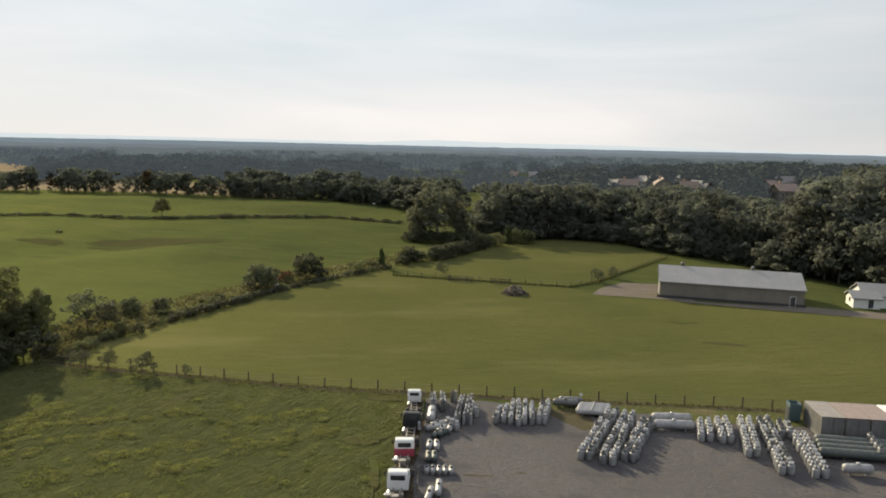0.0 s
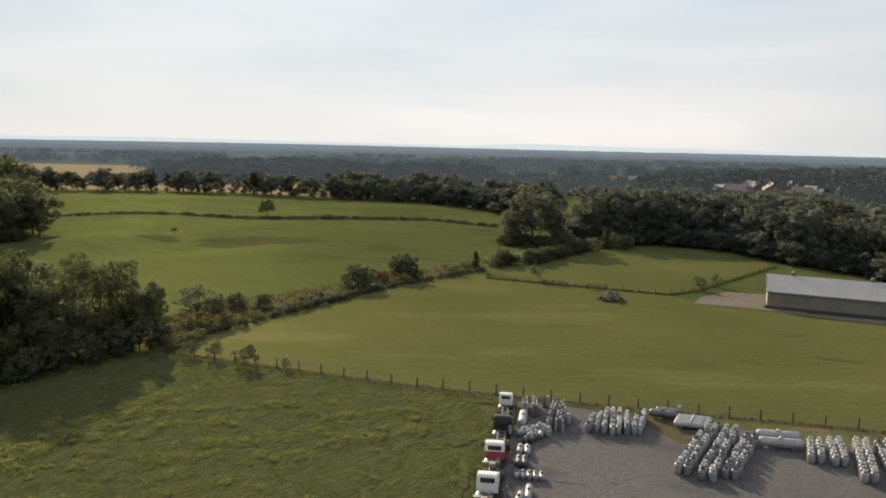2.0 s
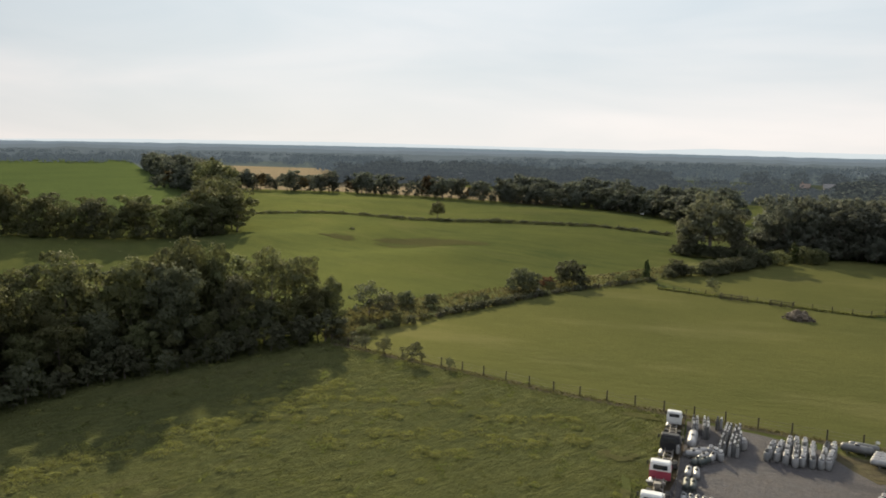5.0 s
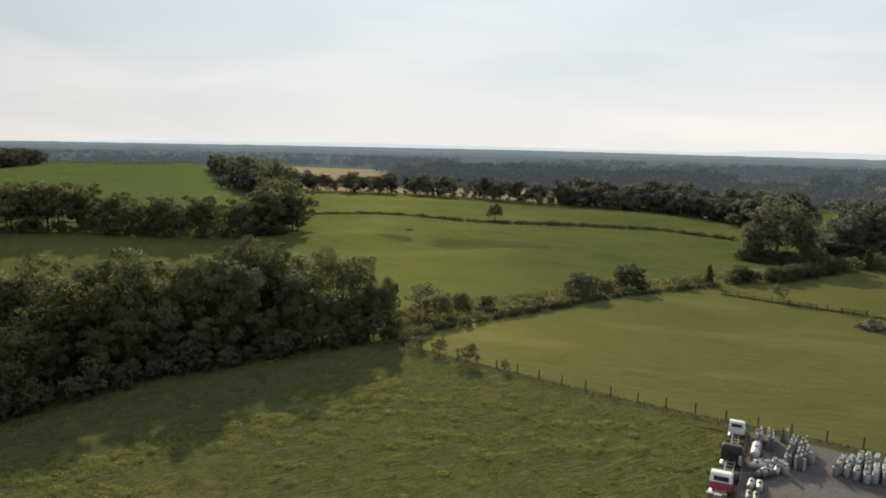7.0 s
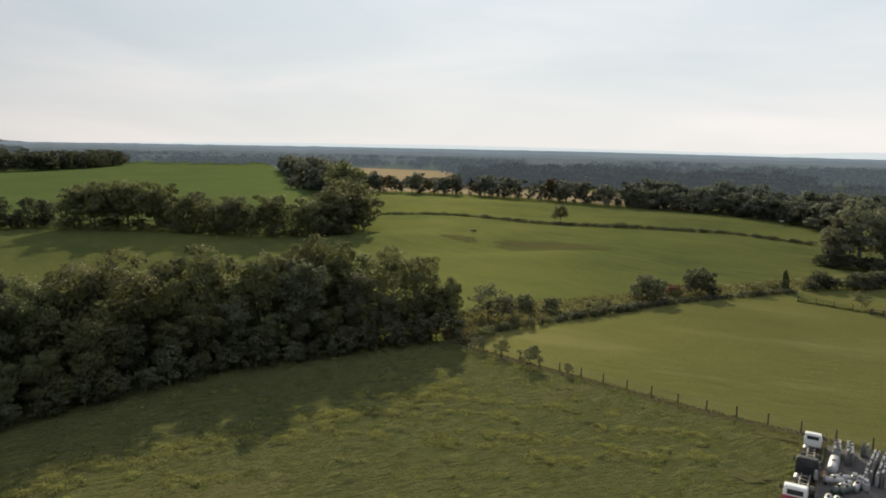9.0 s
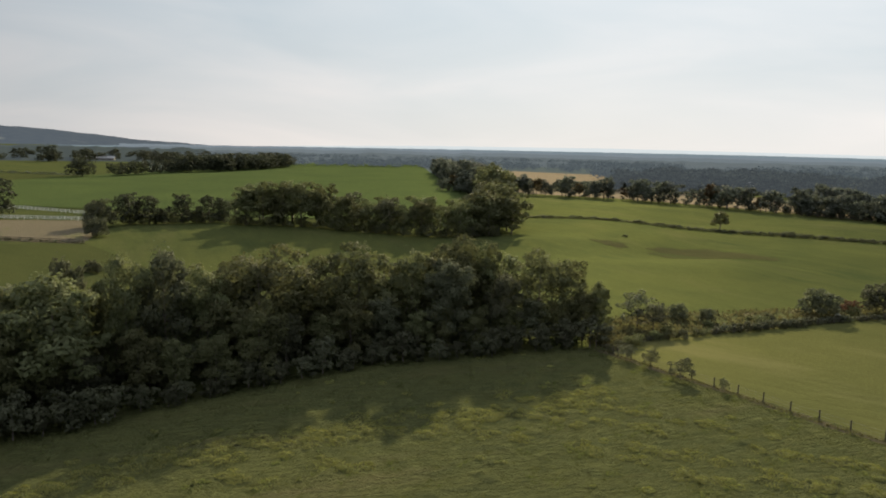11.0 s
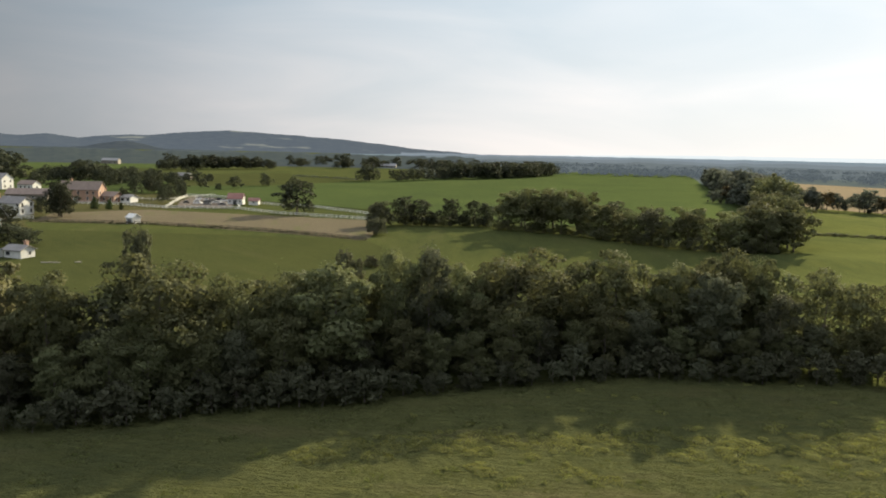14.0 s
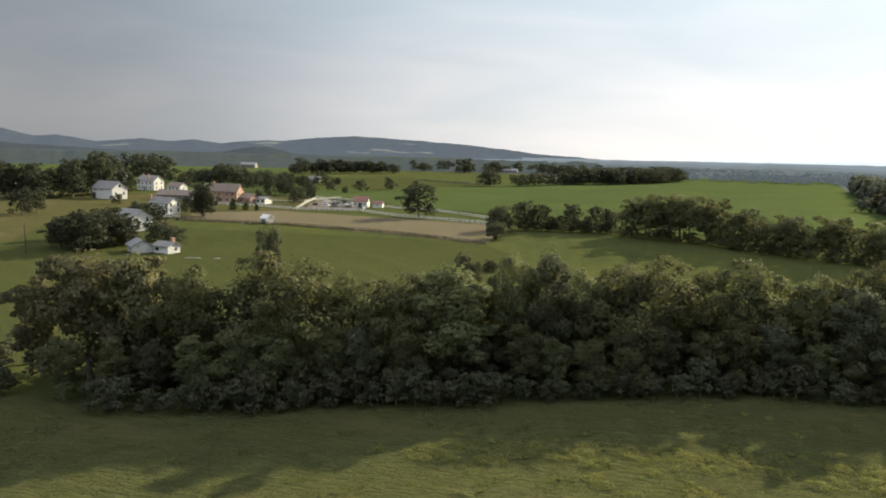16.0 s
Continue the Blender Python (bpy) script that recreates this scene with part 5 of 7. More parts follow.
M_GLASS = surface("dark_window_glass", (0.015, 0.018, 0.02), (0.03, 0.034, 0.038), 1, 0.06, 0.0, bump=0)
M_CABWHITE = surface("white_lacquer", (0.56, 0.56, 0.55), (0.63, 0.63, 0.62), 1, 0.3, bump=0, stain=(0.62, 0.60, 0.56))
M_CABRED = surface("faded_red_lacquer", (0.26, 0.035, 0.06), (0.34, 0.06, 0.09), 1, 0.35, bump=0)
M_CABBLACK = surface("black_lacquer", (0.015, 0.015, 0.017), (0.024, 0.024, 0.027), 1, 0.5, bump=0, spec=0.2)
M_BARNWALL = surface("tan_metal_siding", (0.145, 0.130, 0.106), (0.18, 0.162, 0.134), 0.3, 0.6, 0.1, bump=0.05, stain=(0.12, 0.105, 0.09))
M_BARNROOF = surface("pale_metal_roof", (0.165, 0.165, 0.166), (0.20, 0.198, 0.197), 0.25, 0.6, 0.0, bump=0.05, stain=(0.15, 0.145, 0.14))
M_SHINGLE = surface("grey_shingle", (0.15, 0.145, 0.14), (0.21, 0.20, 0.195), 0.6, 0.85, bump=0.4)
M_SHINGLE_BROWN = surface("brown_shingle", (0.16, 0.12, 0.10), (0.21, 0.16, 0.13), 0.6, 0.85, bump=0.4)
M_REDROOF = surface("faded_red_roof", (0.18, 0.08, 0.065), (0.23, 0.11, 0.09), 0.6, 0.7, bump=0.2)
M_BRICK = surface("orange_brick", (0.28, 0.17, 0.12), (0.34, 0.215, 0.155), 0.7, 0.85, bump=0.3, stain=(0.24, 0.155, 0.115))
M_TEAL = surface("teal_paint", (0.05, 0.085, 0.095), (0.065, 0.105, 0.115), 1, 0.45, 0.1, bump=0.05)
M_BOXGREY = surface("grey_box_panel", (0.115, 0.115, 0.115), (0.155, 0.155, 0.155), 0.8, 0.55, 0.2, bump=0.1, stain=(0.16, 0.13, 0.11))
M_BOXROOF = surface("rusty_grey_roof", (0.165, 0.152, 0.145), (0.21, 0.193, 0.182), 0.8, 0.8, 0.0, bump=0.15, stain=(0.16, 0.12, 0.10))
M_BOXRUST = surface("rust_brown_roof", (0.165, 0.130, 0.120), (0.20, 0.16, 0.148), 0.8, 0.8, 0.0, bump=0.15, stain=(0.15, 0.10, 0.085))
M_SUBURB = surface("weathered_siding", (0.34, 0.33, 0.31), (0.42, 0.41, 0.39), 0.5, 0.7, bump=0.05)
M_BRUSH = surface("dead_brush", (0.06, 0.05, 0.04), (0.10, 0.085, 0.068), 2.0, 0.95, bump=0.3)
M_STONE = surface("field_stone", (0.20, 0.185, 0.16), (0.30, 0.28, 0.25), 2.0, 0.9, bump=0.5)
M_SOIL = surface("bare_soil", (0.07, 0.055, 0.04), (0.105, 0.082, 0.06), 0.8, 0.95, bump=0.6, stain=(0.06, 0.055, 0.03))


# ---- fences ----
def fence(name, line, step, mat, label, post_h=1.3, post_r=0.07, rails=(), rail_h=0.02, rail_mat=None, square=False, category="fence", lean=0.03):
    """Posts, and rails or wires between them, each a part."""
    spots = [(x, y) for x, y in along(line, step)] + [line[-1]]
    ob = thing(name, label, category, Matrix.Translation((*spots[0], ground_z(*spots[0]))))
    if square:
        pm = done(box(-post_r, post_r, -post_r, post_r, -0.3, post_h, 0.015), "post", mat)
    else:
        pm = done(lathe([(post_r * 1.05, -0.3), (post_r, 0.3), (post_r * 0.92, post_h - 0.04), (post_r * 0.7, post_h)], 8), "post", mat)
    o = Vector((*spots[0], ground_z(*spots[0])))
    local = [Vector((x, y, ground_z(x, y))) - o for x, y in spots]
    for p in local:
        q = part("post", pm, mat, ob)
        q.matrix_basis = Matrix.Translation(p) @ Euler((place_rnd.uniform(-lean, lean), place_rnd.uniform(-lean, lean), place_rnd.uniform(0, 3) if not square else math.atan2(local[1].y - local[0].y, local[1].x - local[0].x))).to_matrix().to_4x4() @ Matrix.Diagonal((1, 1, place_rnd.uniform(0.93, 1.05) if lean else 1, 1))
    rail_name = "rail" if square else "wire"
    half = 0.02 if square else 0.012
    rm = done(box(0, 1, -half, half, -rail_h, rail_h), rail_name, rail_mat or mat)
    for z in rails:
        for a, b in zip(local, local[1:]):
            d = b - a
            if d.length > 0.05:
                q = part(rail_name, rm, None, ob)
                sag = place_rnd.uniform(-0.02, 0.02) if lean else 0.0
                q.matrix_basis = Matrix.Translation(a + Vector((0, 0, z + sag))) @ d.to_track_quat("X", "Z").to_matrix().to_4x4() @ Matrix.Diagonal((d.length, 1, 1, 1))
    return ob


fence("wire_fence", [(-57, 97.2), (-47, 95.3), (-37, 93.2), (-20, 89.6), (-2, 87.8), (14, 86.4), (38, 84.6), (78, 80)], 3.55, M_POST, "old wire fence with round weathered wooden posts", 1.45, 0.09, (0.4, 0.8, 1.2), 0.008, M_WIRE)
fence("wire_fence", [(-12, 169.6), (0, 166.2), (29, 159.2), (36, 165), (66, 206)], 3.6, M_POST, "wire fence with wooden posts round the paddock", 1.3, 0.08, (0.45, 0.9, 1.2), 0.01, M_WIRE)
fence("wire_fence", [(-53.6, 98), (-53.3, 108), (-47.2, 121), (-40.8, 135.2), (-32.6, 151.6), (-19.5, 170.6)], 4.0, M_POST, "old wire fence half hidden in a hedge", 1.3, 0.08, (0.5, 1.0), 0.008, M_WIRE)
fence("yard_fence", [(-1.9, 40), (-1.95, 62), (-2.0, 87)], 3.0, M_POST, "low wire fence beside the parked trucks", 1.1, 0.05, (0.5, 1.0), 0.008, M_WIRE)
for line in ([(1.6, 164.2), (7.0, 162.9)], [(11.4, 161.9), (15.6, 160.8)]):
    fence("rail_panel", line, 2.2, M_POST, "weathered wooden rail panel in a paddock fence", 1.35, 0.1, (0.35, 0.75, 1.15), 0.07, M_POST, True)
patch("stable_yard", [(-361, 31), (-352, 54), (-372, 60), (-402, 66), (-432, 47), (-398, 36)], M_TRACK, 0.36, "grey gravel yard by the stable", "yard")
WHITE_RUNS = ([(-392, -14), (-378, 9), (-358, 25), (-349, 57), (-322, 69), (-286.5, 103)], [(-381, 72), (-366, 80), (-349, 97), (-311, 111)], [(-440, 45), (-418, 68), (-396, 66)], [(-358, 26), (-398, 34), (-440, 44)], [(-349, 58), (-366, 62), (-378, 61)], [(-319, -34), (-316, -25)])
for line in WHITE_RUNS:
    fence("white_rail_fence", line, 2.6, M_WHITE, "white painted three-rail horse fence", 1.5, 0.09, (0.45, 0.9, 1.35), 0.09, M_WHITE, True, lean=0)
fence("dark_rail_fence", [(-307, -25), (-298, -4), (-288, 15.5), (-262, 48), (-229, 81)], 3.0, M_POST, "dark wooden rail fence along the sandy arena", 1.3, 0.09, (0.5, 1.0), 0.08, M_POST, True)
fence("dark_rail_fence", [(-440, -8), (-420, 12), (-410, 30), (-446, 60)], 3.0, M_WHITE, "white rail fence round a farm lawn", 1.3, 0.09, (0.5, 1.0), 0.08, M_WHITE, True)


for k, (x, y) in enumerate(along([(-307, -24), (-298, -3), (-288, 16.5), (-262, 49), (-229, 82)], 1.6, 0.3)):
    plant(HEDGE[k % 2], x + 0.9, y - 0.9, place_rnd.uniform(0.5, 1.0), "hedge_bush", "low dark weeds under the arena fence", "hedge", "arena bank", wide=1.6)


# ---- houses ----
def gable_body(w, d, eave, ridge):
    """Walls with gable ends; the ridge runs along x."""
    bm = bmesh.new()
    pts = [(-d / 2, -0.4), (-d / 2, eave), (0, ridge), (d / 2, eave), (d / 2, -0.4)]
    a = [bm.verts.new((-w / 2, y, z)) for y, z in pts]
    b = [bm.verts.new((w / 2, y, z)) for y, z in pts]
    bm.faces.new(a)
    bm.faces.new(b[::-1])
    for i in range(5):
        j = (i + 1) % 5
        bm.faces.new((a[i], b[i], b[j], a[j]))
    bmesh.ops.recalc_face_normals(bm, faces=bm.faces)
    return bm


def gable_roof(w, d, eave, ridge, over=0.45, thick=0.22):
    bm = bmesh.new()
    s = (ridge - eave) / (d / 2)
    for sgn in (-1, 1):
        y0, z0 = sgn * (d / 2 + over), eave - s * over
        vs = []
        for x in (-w / 2 - over, w / 2 + over):
            for y, z in ((y0, z0 + 0.03), (0, ridge + 0.03), (0, ridge + 0.03 + thick), (y0, z0 + 0.03 + thick)):
                vs.append(bm.verts.new((x, y, z)))
        for f in ((0, 1, 2, 3), (4, 7, 6, 5), (0, 4, 5, 1), (1, 5, 6, 2), (2, 6, 7, 3), (3, 7, 4, 0)):
            bm.faces.new([vs[i] for i in f])
    bmesh.ops.recalc_face_normals(bm, faces=bm.faces)
    return bm


def roof_seams(roof, w, d, eave, ridge, over, step, mat):
    """Standing seams up both slopes of a metal roof, each a piece of its own."""
    s = (ridge - eave) / (d / 2)
    length = math.hypot(d / 2 + over, s * (d / 2 + over))
    me = done(box(-0.025, 0.025, -length, 0, 0.0, 0.025), "seam", mat)
    k = int(w / step)
    for sgn in (0, 180):
        for i in range(k + 1):
            q = part("seam", me, mat, roof)
            x = -w / 2 - over + 0.1 + (w + 2 * over - 0.2) * i / k
            q.matrix_basis = Matrix.Translation((x, 0, ridge + 0.245)) @ Matrix.Rotation(radians(sgn), 4, "Z") @ Matrix.Rotation(math.atan(s), 4, "X")


def opening(parent, name, side, u, z, ow, oh, w, d, mat_frame, mat_pane):
    """A window or door with its frame and pane on a wall: side in s, n (long walls), w, e (gable ends)."""
    turn = {"s": 0, "n": 180, "w": 270, "e": 90}[side]
    dist = d / 2 if side in "sn" else w / 2
    m = Matrix.Rotation(radians(turn), 4, "Z") @ Matrix.Translation((u, -dist, z))
    fr = bmesh.new()
    t = 0.09
    for x0, x1, z0, z1 in ((-ow / 2 - t, -ow / 2, 0, oh), (ow / 2, ow / 2 + t, 0, oh), (-ow / 2 - t, ow / 2 + t, oh, oh + t), (-ow / 2 - t, ow / 2 + t, -t, 0)):
        add_box(fr, x0, x1, -0.06, 0.04, z0, z1)
    ob = part(name, fr, mat_frame, parent)
    ob.matrix_basis = m
    part("pane" if name == "window" else "leaf", box(-ow / 2, ow / 2, -0.025, 0.03, 0, oh), mat_pane, ob)
    return ob


def house(name, label, category, x, y, turn, w, d, eave, ridge, wall, roof, windows=(), doors=(), chimneys=(), ribs=0.0, over=0.45, z=None):
    """A gabled building: walls, roof, windows (side, along, sill, width, height), doors, chimneys (along, across)."""
    ob = thing(name, label, category, Matrix.Translation((x, y, ground_z(x, y) if z is None else z)) @ Matrix.Rotation(radians(turn), 4, "Z"))
    part("wall", gable_body(w, d, eave, ridge), wall, ob)
    r = part("roof", gable_roof(w, d, eave, ridge, over), roof, ob)
    if ribs:
        roof_seams(r, w, d, eave, ridge, over, ribs, roof)
    for s, u, zz, ow, oh in windows:
        opening(ob, "window", s, u, zz, ow, oh, w, d, M_WHITE, M_GLASS)
    for s, u, ow, oh, mt in doors:
        opening(ob, "door", s, u, 0.08, ow, oh, w, d, M_WHITE, mt)
    for u, v in chimneys:
        cm = box(u - 0.45, u + 0.45, v - 0.4, v + 0.4, eave, ridge + 1.1, 0.03)
        add_box(cm, u - 0.55, u + 0.55, v - 0.5, v + 0.5, ridge + 1.1, ridge + 1.25, 0.02)
        part("chimney", cm, M_BRICK, r)
    return ob


def rows_of(side, us, zs, ow=0.95, oh=1.5):
    return [(side, u, z, ow, oh) for u in us for z in zs]


# the long metal barn by the hay field
barn = house("barn", "long low barn of tan metal siding with a pale roof", "barn", 62.7, 152.7, -15.5, 28.6, 12.5, 3.5, 6.0, M_BARNWALL, M_BARNROOF, windows=(), doors=(("s", 12.2, 1.0, 2.0, M_DARK), ("w", 0, 3.6, 2.9, M_WHITE)), ribs=0.9, over=0.35)
for k in range(33):
    rb = part("siding_rib", box(-14.6 + k * 0.91 - 0.03, -14.6 + k * 0.91 + 0.03, -6.285, -6.25, 0.0, 3.4), M_BARNWALL, barn)
part("skirting", box(-14.77, 14.77, -6.31, -6.255, 0, 0.55), M_DARK, barn, "dark kick board")
for u in (-9.5, 5.0):
    v = part("roof_vent", lathe([(0.3, 5.9), (0.3, 6.5), (0.42, 6.55), (0.42, 6.85), (0.12, 7.1)], 12, Matrix.Translation((u, 0.15, 0))), M_TANK_DARK, barn, "dark weathered metal roof ventilator")

# the white house at the end of the lane
house("house", "small white house with a grey metal roof by the lane", "house", 95.5, 147.0, -14, 13, 8, 2.5, 4.3, M_WHITE, M_BARNROOF, rows_of("s", (-4, 0.5, 4.5), (1.0,), 1.1, 1.1) + [("w", -1.5, 1.0, 1.1, 1.1)], (("s", 2.5, 1.0, 2.0, M_DARK),))
house("shed", "white lean-to shed with a bright metal roof", "shed", 88.6, 145.6, -14, 5, 5, 2.1, 3.1, M_WHITE, M_BARNROOF, [("w", 0, 0.9, 1.0, 0.9)], (("s", 0.8, 1.0, 1.9, M_DARK),))

# the western farm
house("barn", "tall white farm barn with a grey roof", "barn", -430, -71, 46, 17, 9.5, 5.8, 9.6, M_WHITE, M_SHINGLE, [("s", -6, 4.5, 1.0, 1.2), ("s", 0, 4.5, 1.0, 1.2), ("e", 0, 6.5, 1.2, 1.6), ("e", -2.5, 2.5, 1.0, 1.4), ("e", 2.5, 2.5, 1.0, 1.4)], (("s", -7, 3.4, 3.2, M_DARK), ("e", 0, 2.6, 2.8, M_DARK)))
farmhouse = house("farmhouse", "two-storey white farmhouse with porch and brick chimney", "house", -516, -60, 52, 15, 9, 6.4, 9.6, M_WHITE, M_SHINGLE, rows_of("s", (-5.5, -2.5, 1.0, 4.5), (1.0, 4.0)) + rows_of("e", (-2.2, 2.2), (1.0, 4.0)), (("s", -0.8, 1.1, 2.1, M_DARK),), ((2.2, -3.6), (-6, 0)))
house("house_wing", "white wing of a farmhouse with a low roof", "house", -505, -42, 52, 11, 7, 3.4, 5.6, M_WHITE, M_SHINGLE_BROWN, rows_of("s", (-3, 0, 3), (1.0,)) + rows_of("e", (0,), (1.0,)))
house("house", "two-storey white house with a dark shingle roof", "house", -338, -33, 52, 11, 7.5, 4.8, 7.2, M_WHITE, M_SHINGLE, rows_of("s", (-4.5, 4.5), (1.0, 3.6)) + rows_of("e", (-2.2, 2.2), (0.9, 3.5)), (("s", 3.0, 1.1, 2.1, M_DARK), ("s", 0.5, 1.8, 1.4, M_DARK)), ((-6.0, -2.0),))
house("shed", "long low shed with a brown shingle roof", "shed", -425, -35, 74, 20, 9, 2.8, 5.4, M_BARNWALL, M_SHINGLE_BROWN, rows_of("s", (-8, -3, 3, 8), (0.9,), 1.2, 0.9))
house("brick_house", "tall orange brick house with white trimmed gables", "house", -405, -10, 66, 20, 9, 6.4, 10.2, M_BRICK, M_SHINGLE_BROWN, rows_of("s", (-7.5, -4.5, 0, 4.5, 7.5), (1.2, 4.0)) + rows_of("e", (-2.3, 2.3), (1.2, 4.2), 1.0, 1.7), (("s", -2.0, 1.1, 2.2, M_WHITE),), ((-5.2, 0.0),))
house("house_wing", "single-storey brick wing with a white porch", "house", -400, 3.5, 50, 8, 7, 3.2, 5.2, M_BRICK, M_SHINGLE_BROWN, rows_of("s", (-2, 2), (1.0,)) + rows_of("e", (-1.5, 1.5), (1.0,)))
house("porch", "open white porch at the brick house", "porch", -398, 11.5, 50, 6, 6, 2.6, 3.8, M_WHITE, M_SHINGLE, rows_of("s", (-1.6, 1.6), (0.9,), 1.6, 1.3))
house("shed", "little white hipped shed in the arena", "shed", -293, 10, 40, 3.6, 3.6, 2.3, 3.5, M_WHITE, M_WHITE, (), (("s", 0.0, 2.2, 1.7, M_BOXGREY),), over=0.3)
house("barn", "low white stable with a faded red roof", "barn", -378, 62, 68, 7.5, 6.5, 3.2, 5.6, M_WHITE, M_REDROOF, rows_of("s", (-2.6, 2.6), (1.4,), 0.9, 0.8) + [("e", 0, 2.6, 0.8, 0.8)], (("s", 0.0, 2.0, 2.3, M_DARK), ("e", 0, 2.0, 2.2, M_WHITE)))
house("shed", "small white lean-to with a faded red roof", "shed", -374.5, 70.5, 68, 5.0, 4.6, 2.2, 3.4, M_WHITE, M_REDROOF, [("s", 0, 1.0, 0.8, 0.7)], ())
house("shed", "small white shed with a dark window", "shed", -213, -20.0, 48, 5.6, 4.4, 2.2, 3.2, M_WHITE, M_SHINGLE, [("s", -1.4, 0.8, 1.4, 1.0), ("e", 0.6, 0.9, 0.8, 0.8)], (("s", 1.2, 0.9, 1.8, M_WHITE),), ((1.9, 0.5),))
house("shed", "white metal-roofed shed behind trees", "shed", -216, -27.5, 20, 6.6, 5.6, 2.0, 3.6, M_WHITE, M_BARNROOF, [("s", -2, 0.9, 0.9, 0.9)], (("s", 1.5, 0.9, 1.9, M_DARK),))
house("house", "white house half hidden by trees", "house", -272, -37, 40, 11, 8, 4.6, 7.4, M_WHITE, M_SHINGLE, rows_of("s", (-3, 0, 3), (1.0,)) + rows_of("e", (-2, 2), (1.0, 3.3)))
house("house", "small white far house with a grey roof", "house", -620, -94, 60, 9, 8, 4.8, 8.5, M_WHITE, M_SHINGLE, rows_of("e", (-2, 2), (1.0, 3.6)))
house("house", "tan far house among trees", "house", -640, 60, 60, 14, 8, 3.6, 6.0, M_BARNWALL, M_SHINGLE, rows_of("s", (-5, -1.5, 2, 5.5), (1.0,)))
house("barn", "pale far barn in the western fields", "barn", -1090, 8, 70, 22, 12, 5, 8, M_BARNWALL, M_BARNROOF, rows_of("s", (-6, 0, 6), (1.5,), 1.5, 1.5))
house("barn", "long pale far barn behind a field tree", "barn", -1070, 405, 60, 38, 12, 4, 7, M_BARNWALL, M_BARNROOF, rows_of("s", (-12, -4, 4, 12), (1.5,), 1.5, 1.5))

# the suburb behind the eastern woods
SUBURB = ((-13.2, 415, 20, 15), (-14.5, 412, -35, 14), (-15.7, 442, 10, 14), (-17.1, 415, 60, 22), (-18.3, 440, 15, 12), (-19.07, 385, -30, 10), (-19.9, 388, 20, 12), (-24.75, 390, 15, 14), (-25.85, 420, 40, 14), (-25.7, 375, -20, 12), (-27.7, 390, 10, 14), (-28.4, 385, 30, 13), (-29.2, 390, -10, 13), (-26.9, 312, 25, 15), (-31.3, 306, 5, 14), (-5.6, 645, -15, 8), (-7.2, 655, 80, 11), (-8.6, 660, 20, 22), (-9.9, 680, 15, 18), (-11.4, 625, -30, 14))
for k, (yw, dd, tn, ww) in enumerate(SUBURB):
    hx, hy = polar(yw, dd)
    house("house", ("pale two-storey suburban house with a grey roof", "pale two-storey suburban house with a brown roof")[k % 2], "house", hx, hy, tn - yw if k % 2 else tn + 90 - yw, ww * 0.85, 8.5, 5.2, 8.3, M_SUBURB if k % 3 and dd < 500 else M_BARNWALL, (M_SHINGLE, M_SHINGLE_BROWN)[k % 2], rows_of("s", (-3.4, -1.2, 1.2, 3.4), (0.9, 3.0), 1.0, 1.3) + rows_of("w", (-2.3, 2.3), (0.9, 3.0), 1.0, 1.3), (("e", 0.4, 2.4, 2.1, M_WHITE),), ((-2, 1.5),) if k % 2 else ())
for k, (yw, dd, ww) in enumerate(((20.4, 640, 12), (17.7, 650, 11), (16.6, 655, 13), (4.2, 720, 5), (6.5, 900, 20), (26.5, 900, 14))):
    hx, hy = polar(yw, dd)
    house("house", "small pale house among distant trees", "house", hx, hy, 25 * k, ww, 8, 5.0, 8.5 if dd > 500 else 5.6, M_WHITE, M_SHINGLE if k % 2 else M_BARNROOF, rows_of("s", (-3, 3), (1.0, 3.4)))


# ---- the storage yard ----
def cab_shape(w, back, front, hood, floor, roof, hood_z):
    """A cab with a raked windscreen and a bonnet, back wall at y = back; it faces +y."""
    prof = [(back, floor), (back - 0.02, floor + 0.9), (back + 0.08, roof - 0.12), (back + 0.25, roof), (front - 0.55, roof), (front - 0.35, roof - 0.08), (front + 0.12, hood_z + 0.08), (front + 0.2, hood_z), (hood - 0.15, hood_z - 0.12), (hood, hood_z - 0.28), (hood, floor)]
    bm = bmesh.new()
    rings = []
    for x, tuck in ((-w / 2, 0.09), (-w / 2 + 0.1, 0.0), (w / 2 - 0.1, 0.0), (w / 2, 0.09)):
        rings.append([bm.verts.new((x * (0.93 if z > hood_z + 0.2 else 1.0), y, z - (tuck if z > floor + 1 else 0))) for y, z in prof])
    for a, b in zip(rings, rings[1:]):
        for i in range(len(prof)):
            j = (i + 1) % len(prof)
            bm.faces.new((a[i], a[j], b[j], b[i]))
    bm.faces.new(rings[0])
    bm.faces.new(rings[-1][::-1])
    bmesh.ops.recalc_face_normals(bm, faces=bm.faces)
    return bm


def wheel(parent, x, y, r, wid):
    m = Matrix.Translation((x, y, r)) @ Matrix.Rotation(radians(90), 4, "Y")
    w_ = part("wheel", lathe([(r * 0.62, -wid / 2), (r * 0.94, -wid / 2), (r, -wid * 0.36), (r, wid * 0.36), (r * 0.94, wid / 2), (r * 0.62, wid / 2)], 20, m), M_RUBBER, parent)
    part("rim", lathe([(r * 0.25, -wid * 0.3), (r * 0.61, -wid * 0.45), (r * 0.61, wid * 0.45), (r * 0.25, wid * 0.3)], 16, m), M_STEEL, w_)


